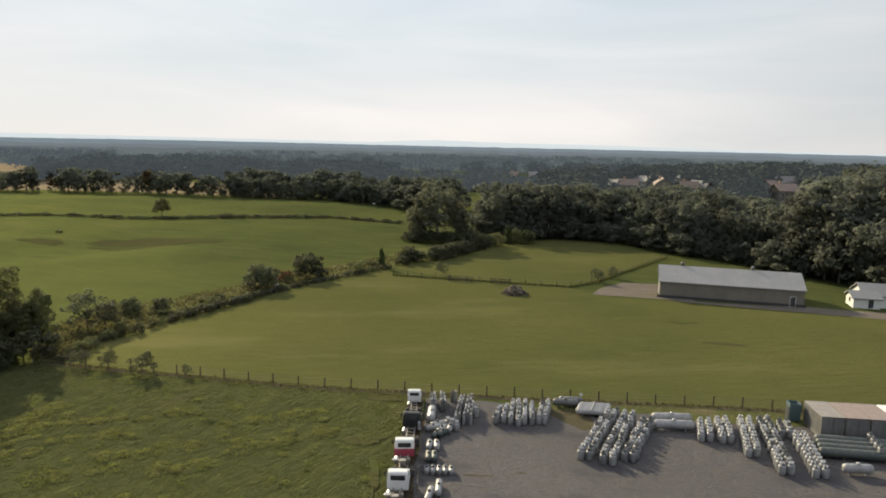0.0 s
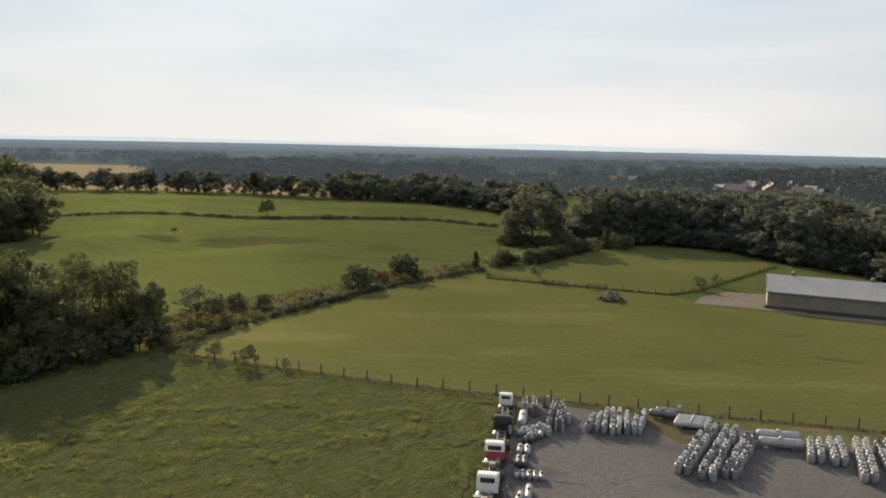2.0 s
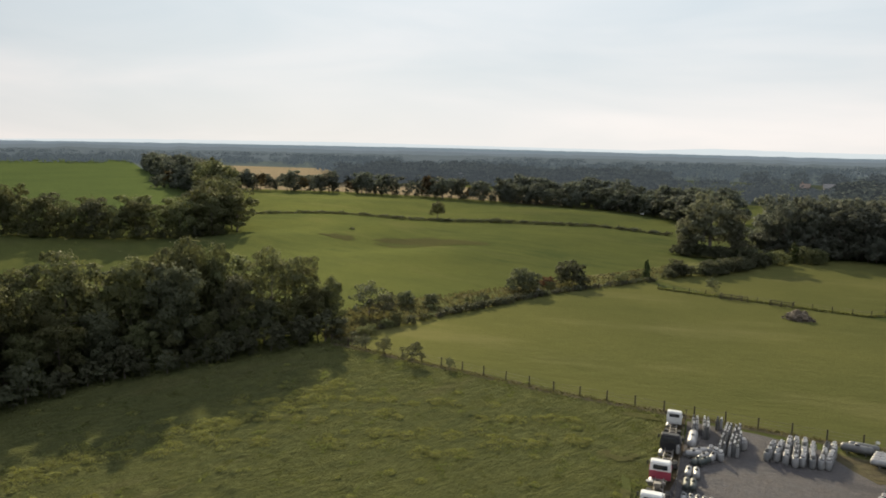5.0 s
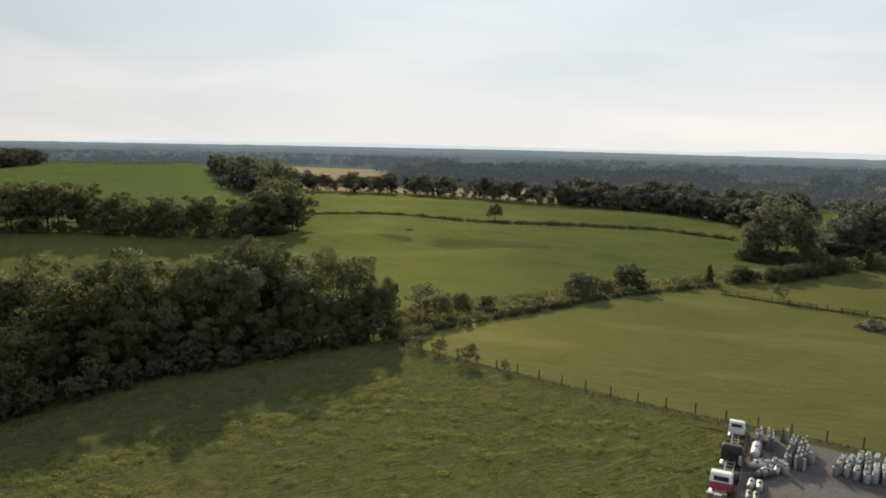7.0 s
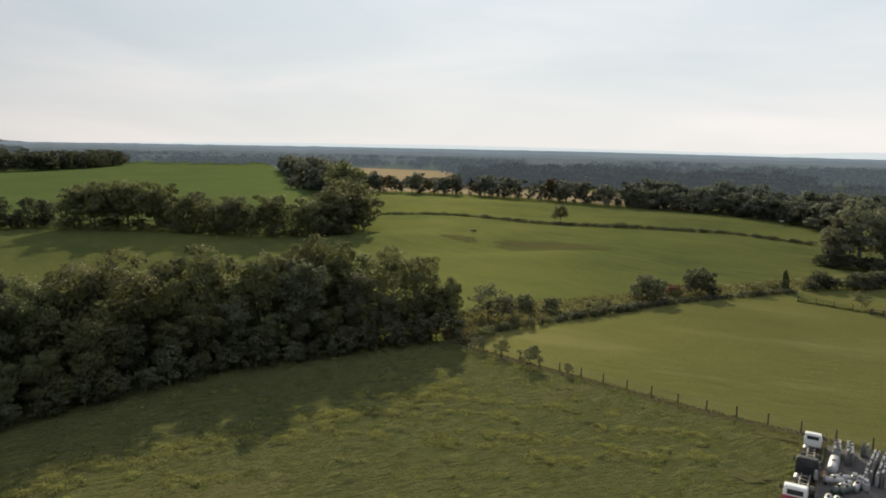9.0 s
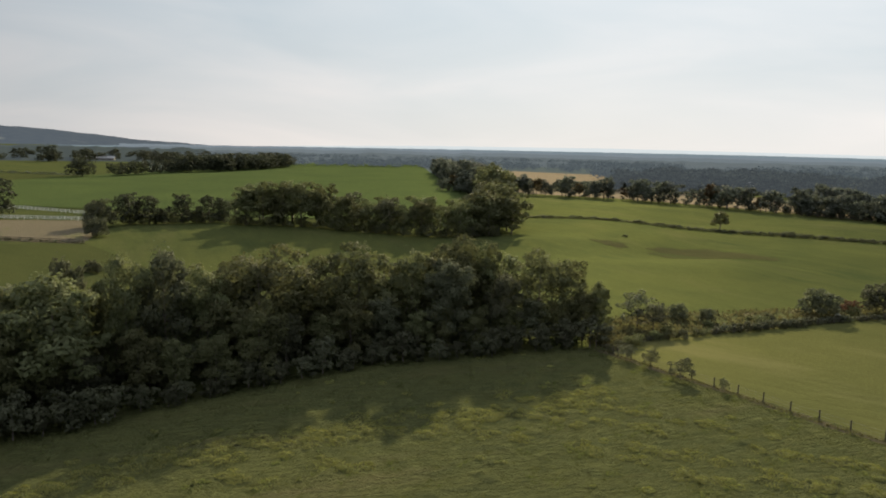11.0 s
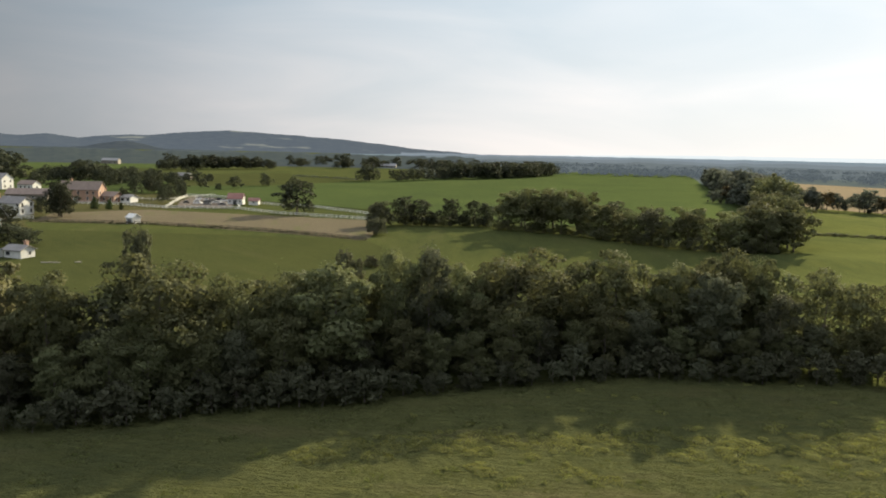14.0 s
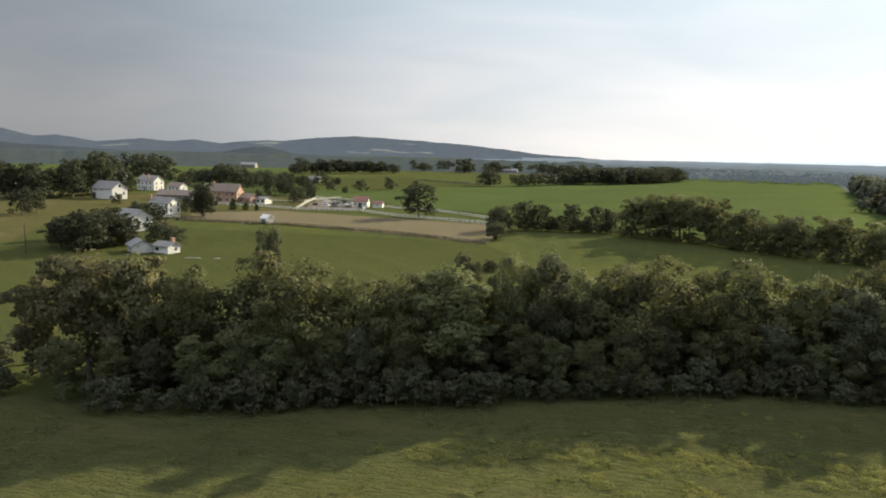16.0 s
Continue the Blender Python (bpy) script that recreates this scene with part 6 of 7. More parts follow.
def truck(x, y, turn, label, upper, lower, extra, size=0.93):
    """A cab on a bare chassis, facing away along +y; its cab's back wall at the origin."""
    ob = thing("truck", label, "truck", Matrix.Translation((x, y, 0.03)) @ Matrix.Rotation(radians(turn), 4, "Z") @ Matrix.Scale(size, 4), "parked trucks")
    cab = part("cab", cab_shape(2.15, 0.0, 1.45, 2.9, 0.62, 2.42, 1.62), upper, ob)
    if lower is not upper:
        part("lower_panel", box(-1.085, 1.085, -0.05, 1.5, 0.62, 1.5, 0.03), lower, cab, "faded red lower cab panel")
    part("rear_window", box(-0.72, 0.72, -0.03, 0.1, 1.62, 2.12, 0.03), M_GLASS, cab)
    part("windscreen", box(-0.85, 0.85, 1.28, 1.52, 1.72, 2.16, 0.03), M_GLASS, cab)
    for s in (-1, 1):
        part("side_window", box(s * 1.0 - 0.06, s * 1.0 + 0.06, 0.45, 1.15, 1.62, 2.1, 0.02), M_GLASS, cab)
        mir = box(s * 1.32 - 0.1, s * 1.32 + 0.1, 1.2, 1.28, 1.5, 1.95, 0.03)
        add_box(mir, min(s * 1.0, s * 1.3), max(s * 1.0, s * 1.3), 1.22, 1.26, 1.68, 1.72)
        part("mirror", mir, M_DARK, cab)
        part("headlight", box(s * 0.78 - 0.16, s * 0.78 + 0.16, 2.86, 2.93, 0.95, 1.15, 0.03), M_STEEL, cab)
        part("fender", box(s * 0.98 - 0.16, s * 0.98 + 0.16, 1.65, 2.75, 0.95, 1.12, 0.06), lower, cab)
        part("chassis_rail", box(s * 0.43 - 0.05, s * 0.43 + 0.05, -4.9, 2.7, 0.62, 0.86, 0.01), M_FRAME, ob)
        wheel(ob, s * 0.95, 2.2, 0.48, 0.28)
        wheel(ob, s * 0.88, -3.2, 0.48, 0.5)
        part("mudguard", box(s * 0.88 - 0.28, s * 0.88 + 0.28, -3.9, -3.82, 0.35, 0.95, 0.01), M_DARK, ob)
    for k in range(5):
        part("crossmember", box(-0.4, 0.4, -4.7 + k * 1.05, -4.58 + k * 1.05, 0.64, 0.8), M_FRAME, ob)
    part("axle", lathe([(0.09, -0.75), (0.09, -0.18), (0.22, -0.1), (0.22, 0.1), (0.09, 0.18), (0.09, 0.75)], 10, Matrix.Translation((0, -3.2, 0.48)) @ Matrix.Rotation(radians(90), 4, "Y")), M_FRAME, ob)
    part("bumper", box(-1.08, 1.08, 2.92, 3.08, 0.5, 0.78, 0.04), M_STEEL, ob)
    part("fuel_tank", lathe([(0.05, -0.55), (0.27, -0.5), (0.27, 0.5), (0.05, 0.55)], 14, Matrix.Translation((-0.82, -0.9, 0.62)) @ Matrix.Rotation(radians(90), 4, "X")), M_STEEL, ob)
    if extra == "bottle":
        part("gas_bottle", lathe([(0.14, 0), (0.19, 0.06), (0.19, 0.85), (0.12, 1.0), (0.05, 1.05)], 12, Matrix.Translation((0.95, -0.75, 0.75))), M_TANK, ob, "small white gas bottle")
    if extra == "plates":
        part("side_step", box(-1.25, -0.55, -1.6, -1.1, 0.86, 0.92, 0.01), M_TANK, ob, "pale loose panel on the chassis")
        part("hose_reel", lathe([(0.34, -0.2), (0.34, -0.16), (0.16, -0.15), (0.16, 0.15), (0.34, 0.16), (0.34, 0.2)], 14, Matrix.Translation((0.45, -2.2, 1.25)) @ Matrix.Rotation(radians(90), 4, "Y")), M_FRAME, ob)
        part("pump_box", box(-0.45, 0.2, -2.6, -2.0, 0.86, 1.3, 0.03), M_FRAME, ob)
    return ob


truck(-3.15, 83.2, 1, "white truck cab on a bare chassis", M_CABWHITE, M_CABWHITE, "", 0.78)
truck(-3.1, 74.9, -1, "black truck cab on a bare chassis", M_CABBLACK, M_CABBLACK, "bottle")
truck(-3.5, 67.7, 2, "white over faded red truck cab on chassis", M_CABWHITE, M_CABRED, "plates")
truck(-3.7, 60.6, 1, "white truck cab with a wide rear window", M_CABWHITE, M_CABWHITE, "plates")


def upright_kind(h, r, mat):
    body = done(lathe([(r * 0.78, 0), (r * 0.8, 0.07), (r * 0.9, 0.09), (r, 0.2), (r, h - 0.24), (r * 0.97, h - 0.16), (r * 0.86, h - 0.08), (r * 0.6, h - 0.025), (0.03, h)], 14), "body", mat, True)
    bm = bmesh.new()
    q = r * 0.6
    for a in (0, 1, 2, 3, 5, 6, 7, 8):
        a0, a1 = 2 * math.pi * a / 10, 2 * math.pi * (a + 1) / 10
        vs = [bm.verts.new((rr * math.cos(t), rr * math.sin(t), z)) for t in (a0, a1) for rr in (q, q - 0.03) for z in (h + 0.05, h + 0.24)]
        for f in ((0, 1, 5, 4), (2, 6, 7, 3), (1, 3, 7, 5)):
            bm.faces.new([vs[i] for i in f])
    bmesh.ops.remove_doubles(bm, verts=bm.verts, dist=0.002)
    bmesh.ops.recalc_face_normals(bm, faces=bm.faces)
    collar = done(bm, "collar", M_COLLAR if mat is M_TANK else mat)
    # valve with a dark skirt that paints the shade in the collar's cutouts
    valve = done(lathe([(q + 0.015, h - 0.12), (q + 0.015, h + 0.02), (q - 0.005, h + 0.08), (0.08, h + 0.1), (0.08, h + 0.16), (0.03, h + 0.18)], 10), "valve", M_DARK)
    return body, collar, valve


def stand_up(kind, x, y, label, group):
    ob = thing("gas_cylinder", label, "gas cylinder", Matrix.Translation((x, y, 0.025)) @ Matrix.Rotation(yard_rnd.uniform(0, 6.28), 4, "Z") @ Matrix.Diagonal((1, 1, yard_rnd.uniform(0.97, 1.04), 1)), group)
    for nm, me in zip(("body", "collar", "valve"), kind):
        part(nm, me, None, ob)


yard_rnd = random.Random(3)
TALL_WHITE, TALL_GREY, SHORT_WHITE = upright_kind(1.1, 0.375, M_TANK), upright_kind(1.1, 0.375, M_TANK_GREY), upright_kind(0.95, 0.36, M_TANK)
BLOCK_WHITE, BLOCK_GREY = upright_kind(1.1, 0.325, M_TANK), upright_kind(1.05, 0.325, M_TANK_GREY)
SLIM_WHITE, SLIM_GREY = upright_kind(1.2, 0.185, M_TANK), upright_kind(1.2, 0.185, M_TANK_DARK)


def double_row(x0, y0, x1, y1, columns, kinds, group, jitter=0.07, pitch=0.98, gaps=0.0, **kw):
    """Columns of cylinders side by side along a line, one cylinder's width apart."""
    d = math.dist((x0, y0), (x1, y1))
    ux, uy = (x1 - x0) / d, (y1 - y0) / d
    n_ = int(d / pitch) + 1
    for c in range(columns):
        off = (c - (columns - 1) / 2) * pitch * 0.9
        for i in range(n_):
            if yard_rnd.random() < gaps:
                continue
            kd = yard_rnd.choice(kinds)
            s_ = i * pitch + (0.3 * pitch if c % 2 else 0.0)
            stand_up(kd, x0 + ux * s_ + uy * off + yard_rnd.uniform(-jitter, jitter), y0 + uy * s_ - ux * off + yard_rnd.uniform(-jitter, jitter), "grey weathered upright gas cylinder with a collar" if kd in (TALL_GREY, BLOCK_GREY, SLIM_GREY) else kw.get("label", "white upright gas cylinder with a collar"), group)


double_row(29.4, 74.0, 30.8, 78.6, 2, (TALL_WHITE,), "first short row of cylinders")
double_row(31.6, 73.6, 32.9, 78.8, 2, (TALL_WHITE,), "second short row of cylinders")
double_row(33.0, 70.3, 35.9, 79.6, 2, (TALL_WHITE,), "long double row of cylinders")
double_row(34.7, 66.4, 38.0, 79.2, 2, (TALL_WHITE, TALL_WHITE, TALL_GREY), "longest double row of cylinders")
double_row(37.8, 65.8, 40.0, 74.6, 2, (TALL_WHITE,), "double row by the green tanks")
double_row(39.0, 75.6, 39.9, 78.4, 2, (TALL_GREY, TALL_WHITE), "loose grey cylinders", 0.08, 0.85, 0.1)
double_row(15.0, 68.9, 20.9, 81.0, 2, (TALL_WHITE, TALL_WHITE, TALL_GREY), "middle row of cylinders", 0.14, 0.92, 0.07)
double_row(17.1, 67.8, 22.4, 79.8, 2, (TALL_WHITE, TALL_WHITE, TALL_GREY), "middle row of cylinders", 0.14, 0.92, 0.07)
double_row(19.6, 68.5, 24.1, 78.2, 2, (TALL_WHITE, TALL_GREY), "right middle row of cylinders", 0.16, 0.92, 0.1)
for x0, y0, x1, y1 in ((6.5, 77.9, 7.3, 81.0), (7.4, 78.3, 8.1, 81.4), (8.25, 77.8, 8.95, 82.9), (9.05, 77.4, 9.75, 83.3), (9.85, 77.9, 10.5, 83.3), (10.65, 77.9, 11.2, 82.6), (11.5, 78.1, 12.7, 83.0), (12.25, 78.3, 13.4, 83.2)):
    double_row(x0, y0, x1, y1, 1, (BLOCK_WHITE, BLOCK_WHITE, BLOCK_GREY), "block of cylinders", 0.08, 0.7, 0.05)
for x0, y0, x1, y1, m_ in ((2.0, 77.2, 2.8, 83.8, 2), (3.0, 77.5, 3.75, 83.8, 2), (3.6, 77.4, 4.0, 82.0, 1), (-0.8, 81.9, -0.85, 84.6, 2), (0.4, 81.2, 0.35, 84.8, 2), (1.75, 84.6, 1.8, 85.4, 2)):
    double_row(x0, y0, x1, y1, m_, (SLIM_WHITE, SLIM_GREY, SLIM_WHITE, SLIM_GREY), "rows of slim cylinders", 0.04, 0.42, 0.05, label="slim white upright gas cylinder")
stand_up(TALL_WHITE, 4.25, 79.9, "white upright gas cylinder beside slim ones", "rows of slim cylinders")


def lying_tank(x, y, turn, length, r, mat, label, group="", z=0.03, name="gas_tank", lid=True, leg=0.18):
    """A round-ended tank on two saddles, with a lifting lug at each end and a lid over its valves."""
    ob = thing(name, label, "tank", Matrix.Translation((x, y, z)) @ Matrix.Rotation(radians(turn), 4, "Z"), group)
    h = length / 2
    prof = [(0.02, -h), (r * 0.5, -h + r * 0.07), (r * 0.8, -h + r * 0.24), (r * 0.97, -h + r * 0.55), (r, -h + r * 0.75), (r, h - r * 0.75), (r * 0.97, h - r * 0.55), (r * 0.8, h - r * 0.24), (r * 0.5, h - r * 0.07), (0.02, h)]
    body = part("body", lathe(prof, 20, Matrix.Translation((0, 0, r + leg)) @ Matrix.Rotation(radians(90), 4, "Y")), mat, ob, smooth=True)
    for s in (-1, 1):
        part("saddle", box(s * h * 0.55 - 0.06, s * h * 0.55 + 0.06, -r * 0.7, r * 0.7, 0, leg + r * 0.35, 0.01), M_FRAME if mat is M_TANK_GREEN else mat, ob)
        part("lifting_lug", box(s * h * 0.62 - 0.05, s * h * 0.62 + 0.05, -0.02, 0.02, 2 * r + leg - 0.03, 2 * r + leg + 0.09), mat, body)
    if lid:
        part("valve_lid", lathe([(0.22 if r > 0.4 else 0.15, 0), (0.22 if r > 0.4 else 0.15, 0.14), (0.15 if r > 0.4 else 0.1, 0.2), (0.03, 0.22)], 12, Matrix.Translation((0, 0, 2 * r + leg - 0.05))), M_DARK if r < 0.35 else M_STEEL if mat is M_TANK else mat, body)
    return ob


lying_tank(27.3, 79.3, -2, 4.7, 0.52, M_TANK, "long white horizontal gas tank on saddles", "pair of white tanks")
lying_tank(26.9, 77.2, -2, 4.7, 0.52, M_TANK, "long white horizontal gas tank on saddles", "pair of white tanks")
for k in range(4):
    lying_tank(18.3 + 0.25 * k, 80.9 + 0.72 * k, -5, 3.9, 0.36, M_TANK, "white tank in a close row of tanks", "row of white tanks")
lying_tank(15.6, 83.8, -6, 3.2, 0.44, M_TANK_DARK, "dark grey weathered horizontal tank", lid=True)
lying_tank(16.4, 84.8, -6, 3.0, 0.4, M_TANK_DARK, "dark grey weathered horizontal tank", lid=False)
for k in range(4):
    lying_tank(46.4 - 0.28 * k, 73.3 - 1.15 * k, -9, 10.2 + 0.3 * k, 0.5, M_TANK_GREEN, "very long dark green horizontal tank", "row of green tanks", lid=False)
for k in range(4):
    vx, vy = 47.0 - 0.9 * k * 0.35, 73.2 - 1.15 * k
    ob = thing("valve_tower", "grey box with valves standing on the green tanks", "valve", Matrix.Translation((vx, vy, 1.18)), "valve boxes")
    part("housing", box(-0.28, 0.28, -0.25, 0.25, 0, 0.5, 0.04), M_STEEL, ob)
    part("cap", lathe([(0.22, 0.5), (0.22, 0.62), (0.08, 0.7)], 12), M_TANK_GREEN, ob)
lying_tank(42.0, 66.8, -3, 3.0, 0.48, M_TANK, "white horizontal gas tank on the open gravel", lid=True)
lying_tank(-0.95, 79.0, 88, 3.6, 0.5, M_TANK, "white horizontal tank beside the yard fence")
for k in range(5):
    lying_tank(-1.15 + 0.6 * k, 65.3, 90, 1.3, 0.27, M_TANK, "small white tank in a row of five", "five small tanks", lid=True, leg=0.1)
for k, (x, y, tn, mt) in enumerate(((-1.0, 70.9, 85, M_TANK), (-0.25, 70.9, 92, M_TANK), (-1.05, 68.2, 90, M_TANK_GREEN), (-0.45, 68.2, 90, M_TANK_GREEN), (-0.7, 75.6, 20, M_TANK), (0.3, 75.2, 60, M_TANK), (0.4, 74.2, 55, M_TANK_GREEN), (-0.3, 73.9, 65, M_TANK_GREEN), (1.2, 75.6, 80, M_TANK), (-0.2, 76.6, 30, M_TANK), (0.05, 61.6, 88, M_TANK), (-0.8, 60.2, 80, M_TANK))):
    lying_tank(x, y, tn, 1.9 if y > 61.8 else 2.6, 0.33, mt, "small white horizontal tank on the gravel" if mt is M_TANK else "small dark green tank on the gravel", "small tanks by the fence", leg=0.1)
for k in range(3):
    stand_up(SHORT_WHITE, 0.95 + 0.5 * k, 76.8 - 0.5 * k, "short white upright gas cylinder", "small tanks by the fence")


def cargo_box(x, y, turn, roof, front, label):
    """A flat-roofed box body with corner posts, a ribbed side and two door leaves."""
    ob = thing("cargo_box", label, "container", Matrix.Translation((x, y, 0.03)) @ Matrix.Rotation(radians(turn), 4, "Z"), "row of cargo boxes")
    w, d, h = 2.56, 5.0, 2.55
    part("body", box(-w / 2 + 0.02, w / 2 - 0.02, 0.12, d, 0.15, h - 0.06, 0.02), M_BOXGREY, ob)
    part("roof", box(-w / 2, w / 2, -0.02, d + 0.05, h - 0.05, h + 0.03, 0.02), roof, ob)
    for s in (-1, 1):
        part("door_leaf", box(min(s * 0.02, s * 1.14), max(s * 0.02, s * 1.14), 0.04, 0.11, 0.2, h - 0.15, 0.01), front, ob)
        part("corner_post", box(s * 1.21 - 0.05, s * 1.21 + 0.05, -0.01, 0.12, 0.0, h - 0.05, 0.01), M_FRAME, ob)
        part("lock_bar", lathe([(0.02, 0.2), (0.02, h - 0.2)], 6, Matrix.Translation((s * 0.35, 0.02, 0))), M_STEEL, ob)
    for k in range(9):
        part("side_rib", box(-w / 2 - 0.02, -w / 2 + 0.03, 0.4 + k * 0.52, 0.5 + k * 0.52, 0.2, h - 0.1), M_BOXGREY, ob)
    part("sill", box(-w / 2, w / 2, 0.0, d, 0.0, 0.15, 0.01), M_FRAME, ob)
    return ob


for k, rf in enumerate((M_BOXROOF, M_BOXRUST, M_BOXRUST, M_WHITE)):
    cargo_box(44.2 + 2.66 * k, 75.6 - 0.3 * k, -6.5, rf, M_BOXGREY, ("grey cargo box with a weathered pale roof", "grey cargo box with a rusty roof", "grey cargo box with a rusty roof", "cargo box with a bright white roof")[k])
bin_ = thing("waste_bin", "tall teal steel bin with an open top", "bin", Matrix.Translation((42.5, 81.2, 0)) @ Matrix.Rotation(radians(-8), 4, "Z"))
bm = bmesh.new()
for x0, x1, y0, y1 in ((-0.63, 0.63, -0.7, -0.62), (-0.63, 0.63, 0.62, 0.7), (-0.63, -0.55, -0.62, 0.62), (0.55, 0.63, -0.62, 0.62)):
    add_box(bm, x0, x1, y0, y1, 0.1, 2.2, 0.01)
part("body", bm, M_TEAL, bin_)
part("rim", box(-0.68, 0.68, -0.76, -0.62, 2.1, 2.22, 0.02), M_TEAL, bin_)
part("floor", box(-0.6, 0.6, -0.65, 0.65, 0.05, 0.2), M_DARK, bin_)
part("load", box(-0.7, 0.7, -0.6, 0.6, 0.2, 1.75, 0.08), M_DARK, bin_, "dark rubbish inside the bin")
sg = thing("sign", "small blank white sign on a fence post", "sign", Matrix.Translation((17.9, 86.0, 0)) @ Matrix.Scale(0.72, 4))
part("post", box(-0.04, 0.04, -0.03, 0.03, -0.2, 1.6, 0.005), M_POST, sg)
part("plate", box(-0.28, 0.28, -0.05, -0.032, 1.0, 1.45, 0.01), M_WHITE, sg)
tub = thing("water_tub", "white plastic water tub by a bush", "tub", Matrix.Translation((-36.6, 152.6, 0)))
part("shell", lathe([(0.3, 0), (0.45, 0.05), (0.5, 0.75), (0.46, 0.78), (0.4, 0.3)], 14), M_WHITE, tub)


# ---- poles, vehicles and heaps ----
def pole(x, y, h, label):
    ob = thing("utility_pole", label, "pole", Matrix.Translation((x, y, ground_z(x, y))))
    part("mast", lathe([(0.17, -0.4), (0.15, 2), (0.11, h)], 8), M_POST, ob)
    part("crossarm", box(-1.1, 1.1, -0.06, 0.06, h - 0.7, h - 0.55, 0.01), M_POST, ob)
    for s in (-0.9, 0.0, 0.9):
        part("insulator", lathe([(0.05, h - 0.55), (0.07, h - 0.45), (0.03, h - 0.35)], 8, Matrix.Translation((s, 0, 0))), M_STEEL, ob)


pole(-214, -56, 8.4, "old wooden utility pole beside trees")
pole(-99, -31, 5.6, "short wooden pole at the end of the wood")


def car(x, y, turn, mat, label):
    ob = thing("car", label, "car", Matrix.Translation((x, y, ground_z(x, y) + 0.07)) @ Matrix.Rotation(radians(turn), 4, "Z"), "vehicles by the stable")
    body = part("body", box(-2.2, 2.2, -0.88, 0.88, 0.35, 0.95, 0.12), mat, ob)
    part("cabin", box(-1.2, 1.1, -0.78, 0.78, 0.9, 1.5, 0.18), M_GLASS, body)
    part("roof", box(-0.95, 0.85, -0.72, 0.72, 1.46, 1.54, 0.03), mat, body)
    for sx in (-1.35, 1.35):
        for sy in (-0.85, 0.85):
            m = Matrix.Translation((sx, sy, 0.33)) @ Matrix.Rotation(radians(90), 4, "X")
            w_ = part("wheel", lathe([(0.2, -0.1), (0.33, -0.1), (0.33, 0.1), (0.2, 0.1)], 14, m), M_RUBBER, ob)
            part("rim", lathe([(0.08, -0.11), (0.2, -0.09), (0.2, 0.09), (0.08, 0.11)], 10, m), M_STEEL, w_)


for k, (x, y, tn) in enumerate(((-392, 44, 20), (-388, 49, 60), (-384, 53, 70), (-396, 52, 30), (-402, 50, 10), (-386, 38, 15), (-380, 43, 60), (-374, 47, 65), (-394, 58, 75), (-404, 57, 70), (-410, 47, 20), (-370, 54, 62))):
    car(x, y, tn, (M_CABWHITE, M_CABBLACK, M_CABWHITE, M_BOXGREY)[k % 4], ("parked white car by the stable", "parked black car by the stable", "parked white car by the stable", "parked grey car by the stable")[k % 4])

heap_rnd = random.Random(5)
runs = []
for k in range(260):
    a, r = heap_rnd.uniform(0, 6.28), 3.3 * math.sqrt(heap_rnd.random())
    hz = 2.3 * (1 - (r / 3.4) ** 1.5)
    p = Vector((r * math.cos(a) * 1.25, r * math.sin(a), max(0.02, hz * heap_rnd.uniform(0.3, 1.0))))
    d = Vector((heap_rnd.uniform(-1, 1), heap_rnd.uniform(-1, 1), heap_rnd.uniform(-0.35, 0.5))).normalized() * heap_rnd.uniform(0.5, 1.4)
    runs.append((p - d * 0.5, p + d * 0.5, 0.06, 0.025))
heap = thing("brush_heap", "heap of cut brush and soil in the field", "heap", Matrix.Translation((15.8, 150.6, 0.03)) @ Matrix.Diagonal((0.72, 0.75, 0.9, 1)))
part("brushwood", tubes("brushwood", runs, M_BRUSH, 5), None, heap)
bm = bmesh.new()
bmesh.ops.create_icosphere(bm, subdivisions=4, radius=1.0)
for v in bm.verts:
    n_ = noise.noise(v.co * 2.3) * 0.35 + noise.noise(v.co * 6) * 0.15
    v.co = Vector((v.co.x * 3.0 * (1 + n_), v.co.y * 2.4 * (1 + n_), max(-0.1, v.co.z * 1.9 * (1 + n_))))
part("soil_mound", bm, M_SOIL, heap, "brown soil under the brush")

# trees about the western farm
FAR_FARM = []


def farm_tree(k, x, y, h, w=1.0):
    if x < -500:
        FAR_FARM.append((DEEP[k % 4], x, y, h, w))
        return
    plant(SHADE[k % 4], x, y, h, label="dark leafy shade tree about the farm", group="farm trees", wide=w)


for k, (x, y, h) in enumerate(((-424, -121, 20), (-424, -111, 18.5), (-426, -101, 16), (-436, -91, 21), (-442, -98, 18), (-456, -80, 25), (-461, -86, 20), (-654, -92, 23), (-629, -74, 23), (-663, -65, 21), (-640, -84, 22))):
    farm_tree(k, x, y, h, 0.95)
for k, (x, y, h) in enumerate(((-616, -49, 6.5), (-622, -29, 11), (-668, -15, 15), (-650, 0, 12), (-623, 14, 11), (-581, 26, 9.5), (-639, -39, 9), (-579, 18, 8), (-475, 25, 8.5), (-415, 31, 8.5), (-466, 43, 8), (-568, 45, 9), (-600, 5, 11), (-610, -12, 12), (-640, 22, 11), (-600, 34, 9))):
    farm_tree(k + 2, x, y, h, 1.3)
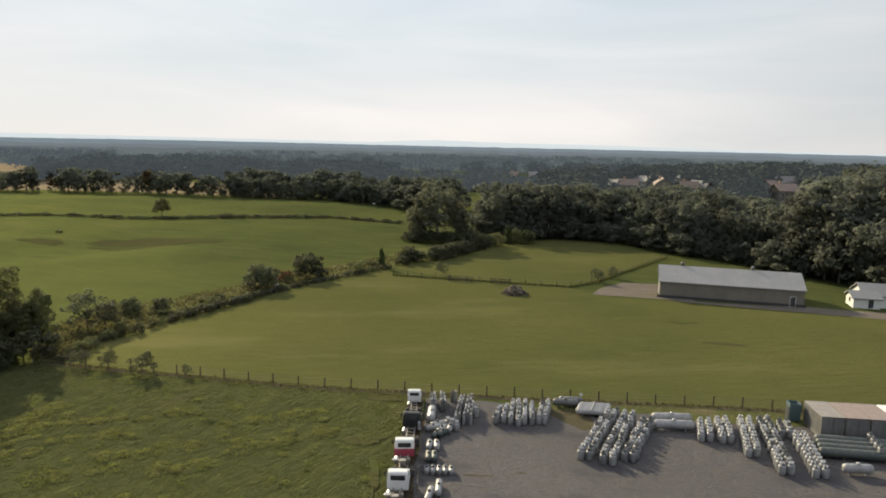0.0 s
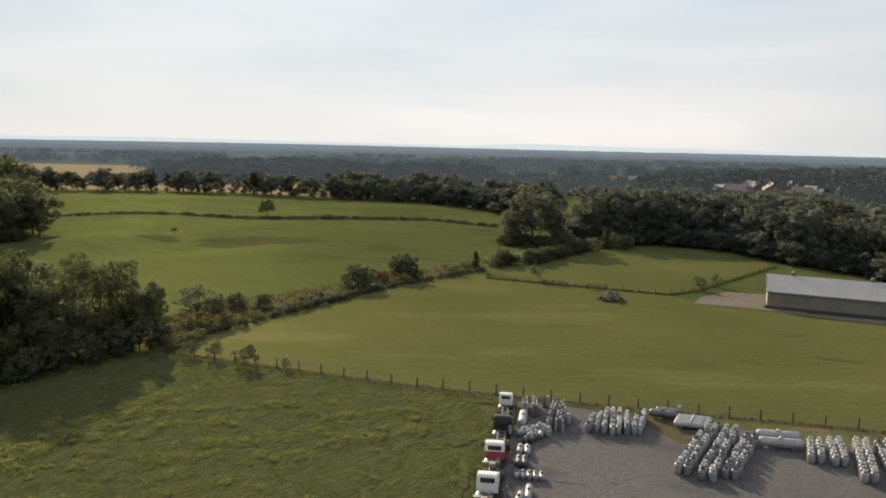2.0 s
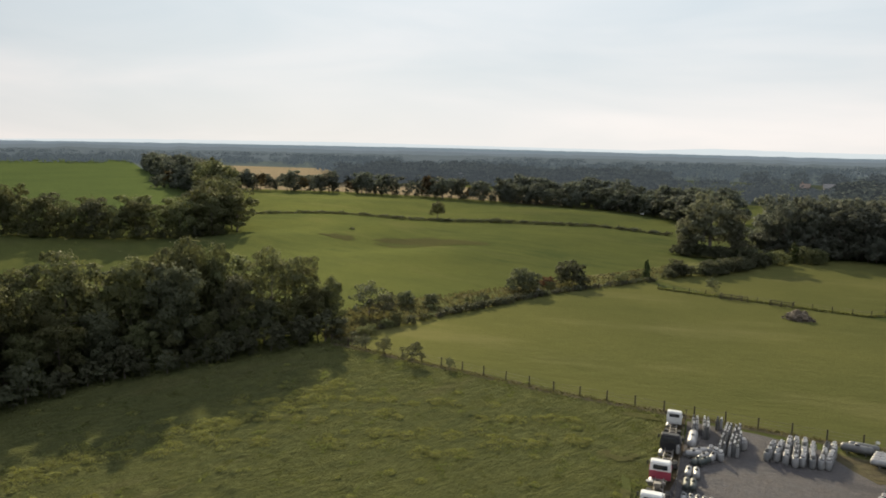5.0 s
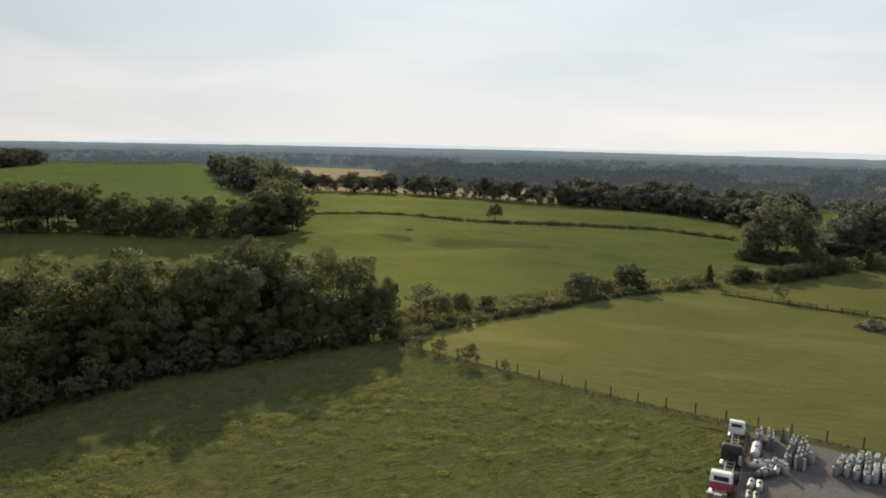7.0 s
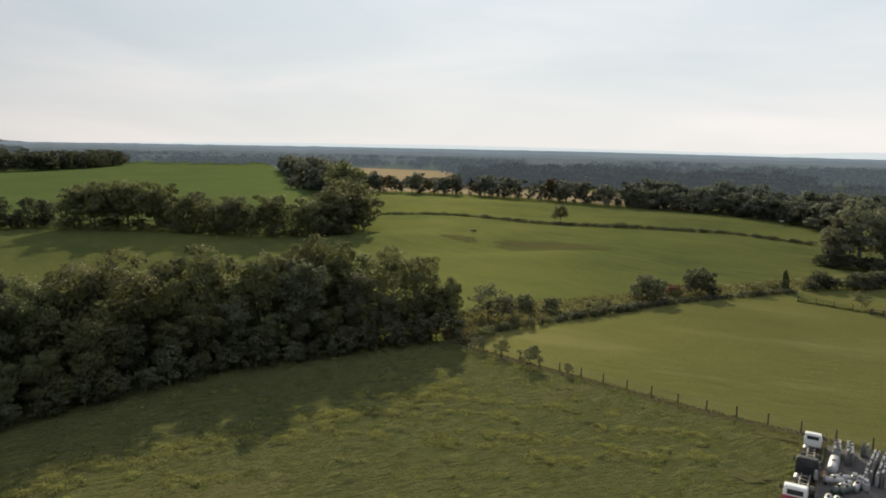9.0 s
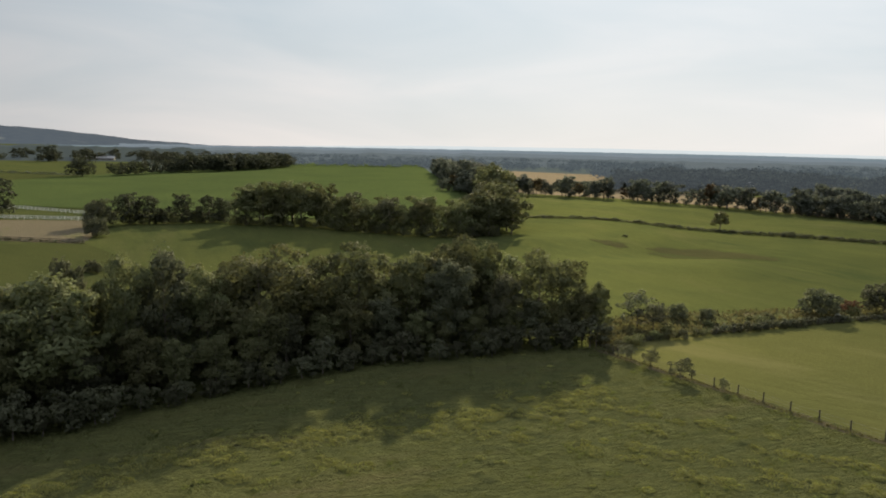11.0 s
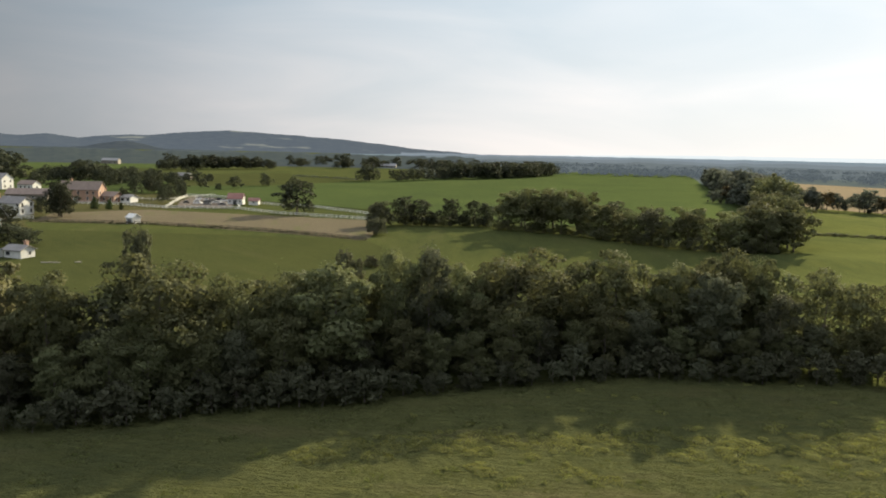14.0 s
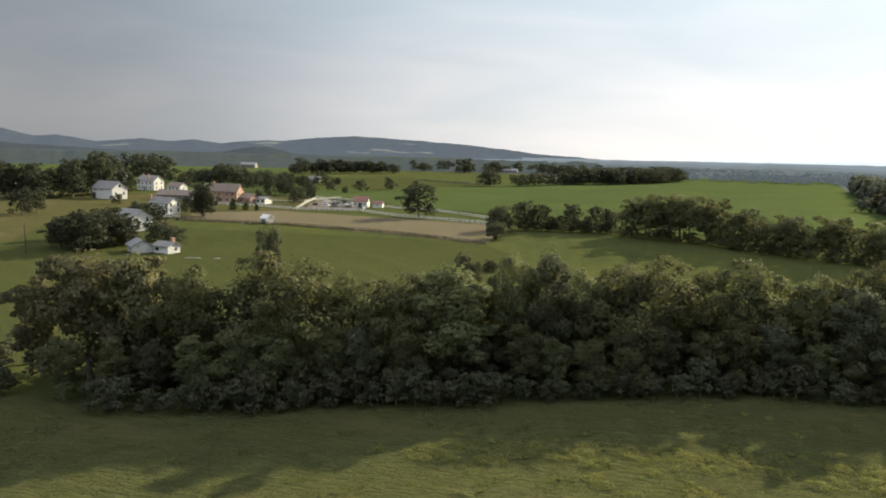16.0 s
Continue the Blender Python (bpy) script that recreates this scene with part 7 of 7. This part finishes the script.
for k, (x, y, h, w) in enumerate(((-225, -50, 9, 1.2), (-221, -45.5, 10.5, 1.2), (-217.5, -40.5, 11.5, 1.2), (-227, -37, 10, 1.2), (-230, -43, 10.5, 1.2), (-290, -38, 9.0, 1.3), (-286, -31, 8.5, 1.3), (-291, -38, 7, 1.2), (-240, -25, 6.6, 1.9), (-233, -20.5, 5.4, 1.6), (-252, -42, 10, 1.5), (-322, -15.5, 14.2, 0.9), (-327, -87, 12, 0.9), (-340, -85, 10.5, 0.9))):
    farm_tree(k, x, y, h, w)
for k, (x, y, h) in enumerate(((-512, 61, 7.5), (-500, 69.5, 4.6), (-508, 82, 9), (-541, 110, 10), (-1040, 328, 22), (-614, 220, 16), (-618, 214, 13), (-882, 85, 13), (-889, 101, 15), (-918, 120, 14), (-927, 139, 16), (-936, 159, 14.5), (-946, 179, 13.5), (-932, 196, 13))):
    farm_tree(k + 1, x, y, h, 1.25)
for k, (x, y, h) in enumerate(((-620, 247, 12), (-634, 267, 13), (-650, 289, 12.5), (-666, 312, 13), (-1098, 286, 10), (-1116, 267, 13), (-1116, 319, 9.5), (-627, 257, 11), (-642, 278, 12), (-658, 300, 12), (-850, 60, 12), (-870, 72, 13))):
    farm_tree(k + 3, x, y, h, 1.3)
for k, (x, y) in enumerate(along([(-650, -62), (-632, -30), (-640, -5), (-622, 20), (-590, 45), (-600, 80)], 7.0, 6.0)):
    farm_tree(k, x, y, place_rnd.uniform(6.0, 9.5), 1.3)
for k, (x, y) in enumerate(((-62, 391), (-54, 386), (-46, 379), (-36, 366))):
    car(x, y, 30 * k, M_CABWHITE, "parked white car under a far tree line")
for x, y, h in ((-360, -4, 5.5), (-357, 2, 4.5), (-354, 7, 3.2)):
    plant(CEDAR[0], x, y, h, "cedar", "dark pointed evergreen by the brick house", "tree", wide=1.3)
for k, (x, y, h, w) in enumerate(((-454, -94.5, 20.9, 1.0), (-518, -92, 25.0, 0.9), (-530, -84, 22.0, 0.9), (-600, -70, 20.0, 1.2), (-612, -62, 19.0, 1.2), (-584, -33, 13.2, 1.2), (-587, -19, 16.9, 1.2), (-590, -7, 15.7, 1.2), (-537, 4, 9.5, 1.2), (-518, 18, 12.8, 1.1), (-506, 27, 12.6, 1.1), (-560, -2, 12.0, 1.2), (-555, 10, 11.0, 1.2), (-324.5, -16.7, 13.4, 1.0), (-401, 9, 7.4, 0.8), (-450, 41.5, 7.1, 1.1), (-455, -127, 14.4, 1.2), (-433, -110, 18.5, 1.1), (-420, -104, 15.0, 1.1), (-237, -46, 9.0, 1.4), (-236.5, -38, 9.1, 1.4), (-244, -52, 7.5, 1.4), (-229, -33, 8.6, 1.3), (-388, -61, 5.1, 1.2), (-338, -24, 6.6, 0.9), (-470, -70, 15.0, 1.2), (-545, -40, 9.0, 1.3), (-554, 32, 12.3, 1.1), (-462, 16.6, 11.3, 0.8), (-463, 29.4, 7.8, 1.1), (-556, 45.6, 6.2, 1.2), (-391, 27.5, 8.8, 0.75), (-433, 40, 8.1, 0.95), (-662, 69, 10.7, 1.1), (-574, -27, 11.9, 1.2), (-578, -13, 15.5, 1.1), (-565, 7.6, 10.7, 1.2))):
    farm_tree(k + 2, x, y, h, w)
grove("far_farm_trees", "dark leafy trees beyond the farm", FAR_FARM)
# pale trunks lying in the western pasture
for x, y, tn, ln in ((-201.0, -12.2, 75, 4.6), (-200.0, -6.0, 80, 1.6)):
    lg = thing("log", "pale barkless trunk lying in the pasture", "log", Matrix.Translation((x, y, ground_z(x, y))) @ Matrix.Rotation(radians(tn), 4, "Z"))
    part("trunk", tubes("trunk", [((-ln / 2, 0, 0.16), (0, 0.1, 0.2), 0.2, 0.17), ((0, 0.1, 0.2), (ln / 2, 0.0, 0.16), 0.17, 0.1), ((ln * 0.1, 0.1, 0.2), (ln * 0.3, 0.7, 0.45), 0.08, 0.03)], M_STONE, 8), None, lg)
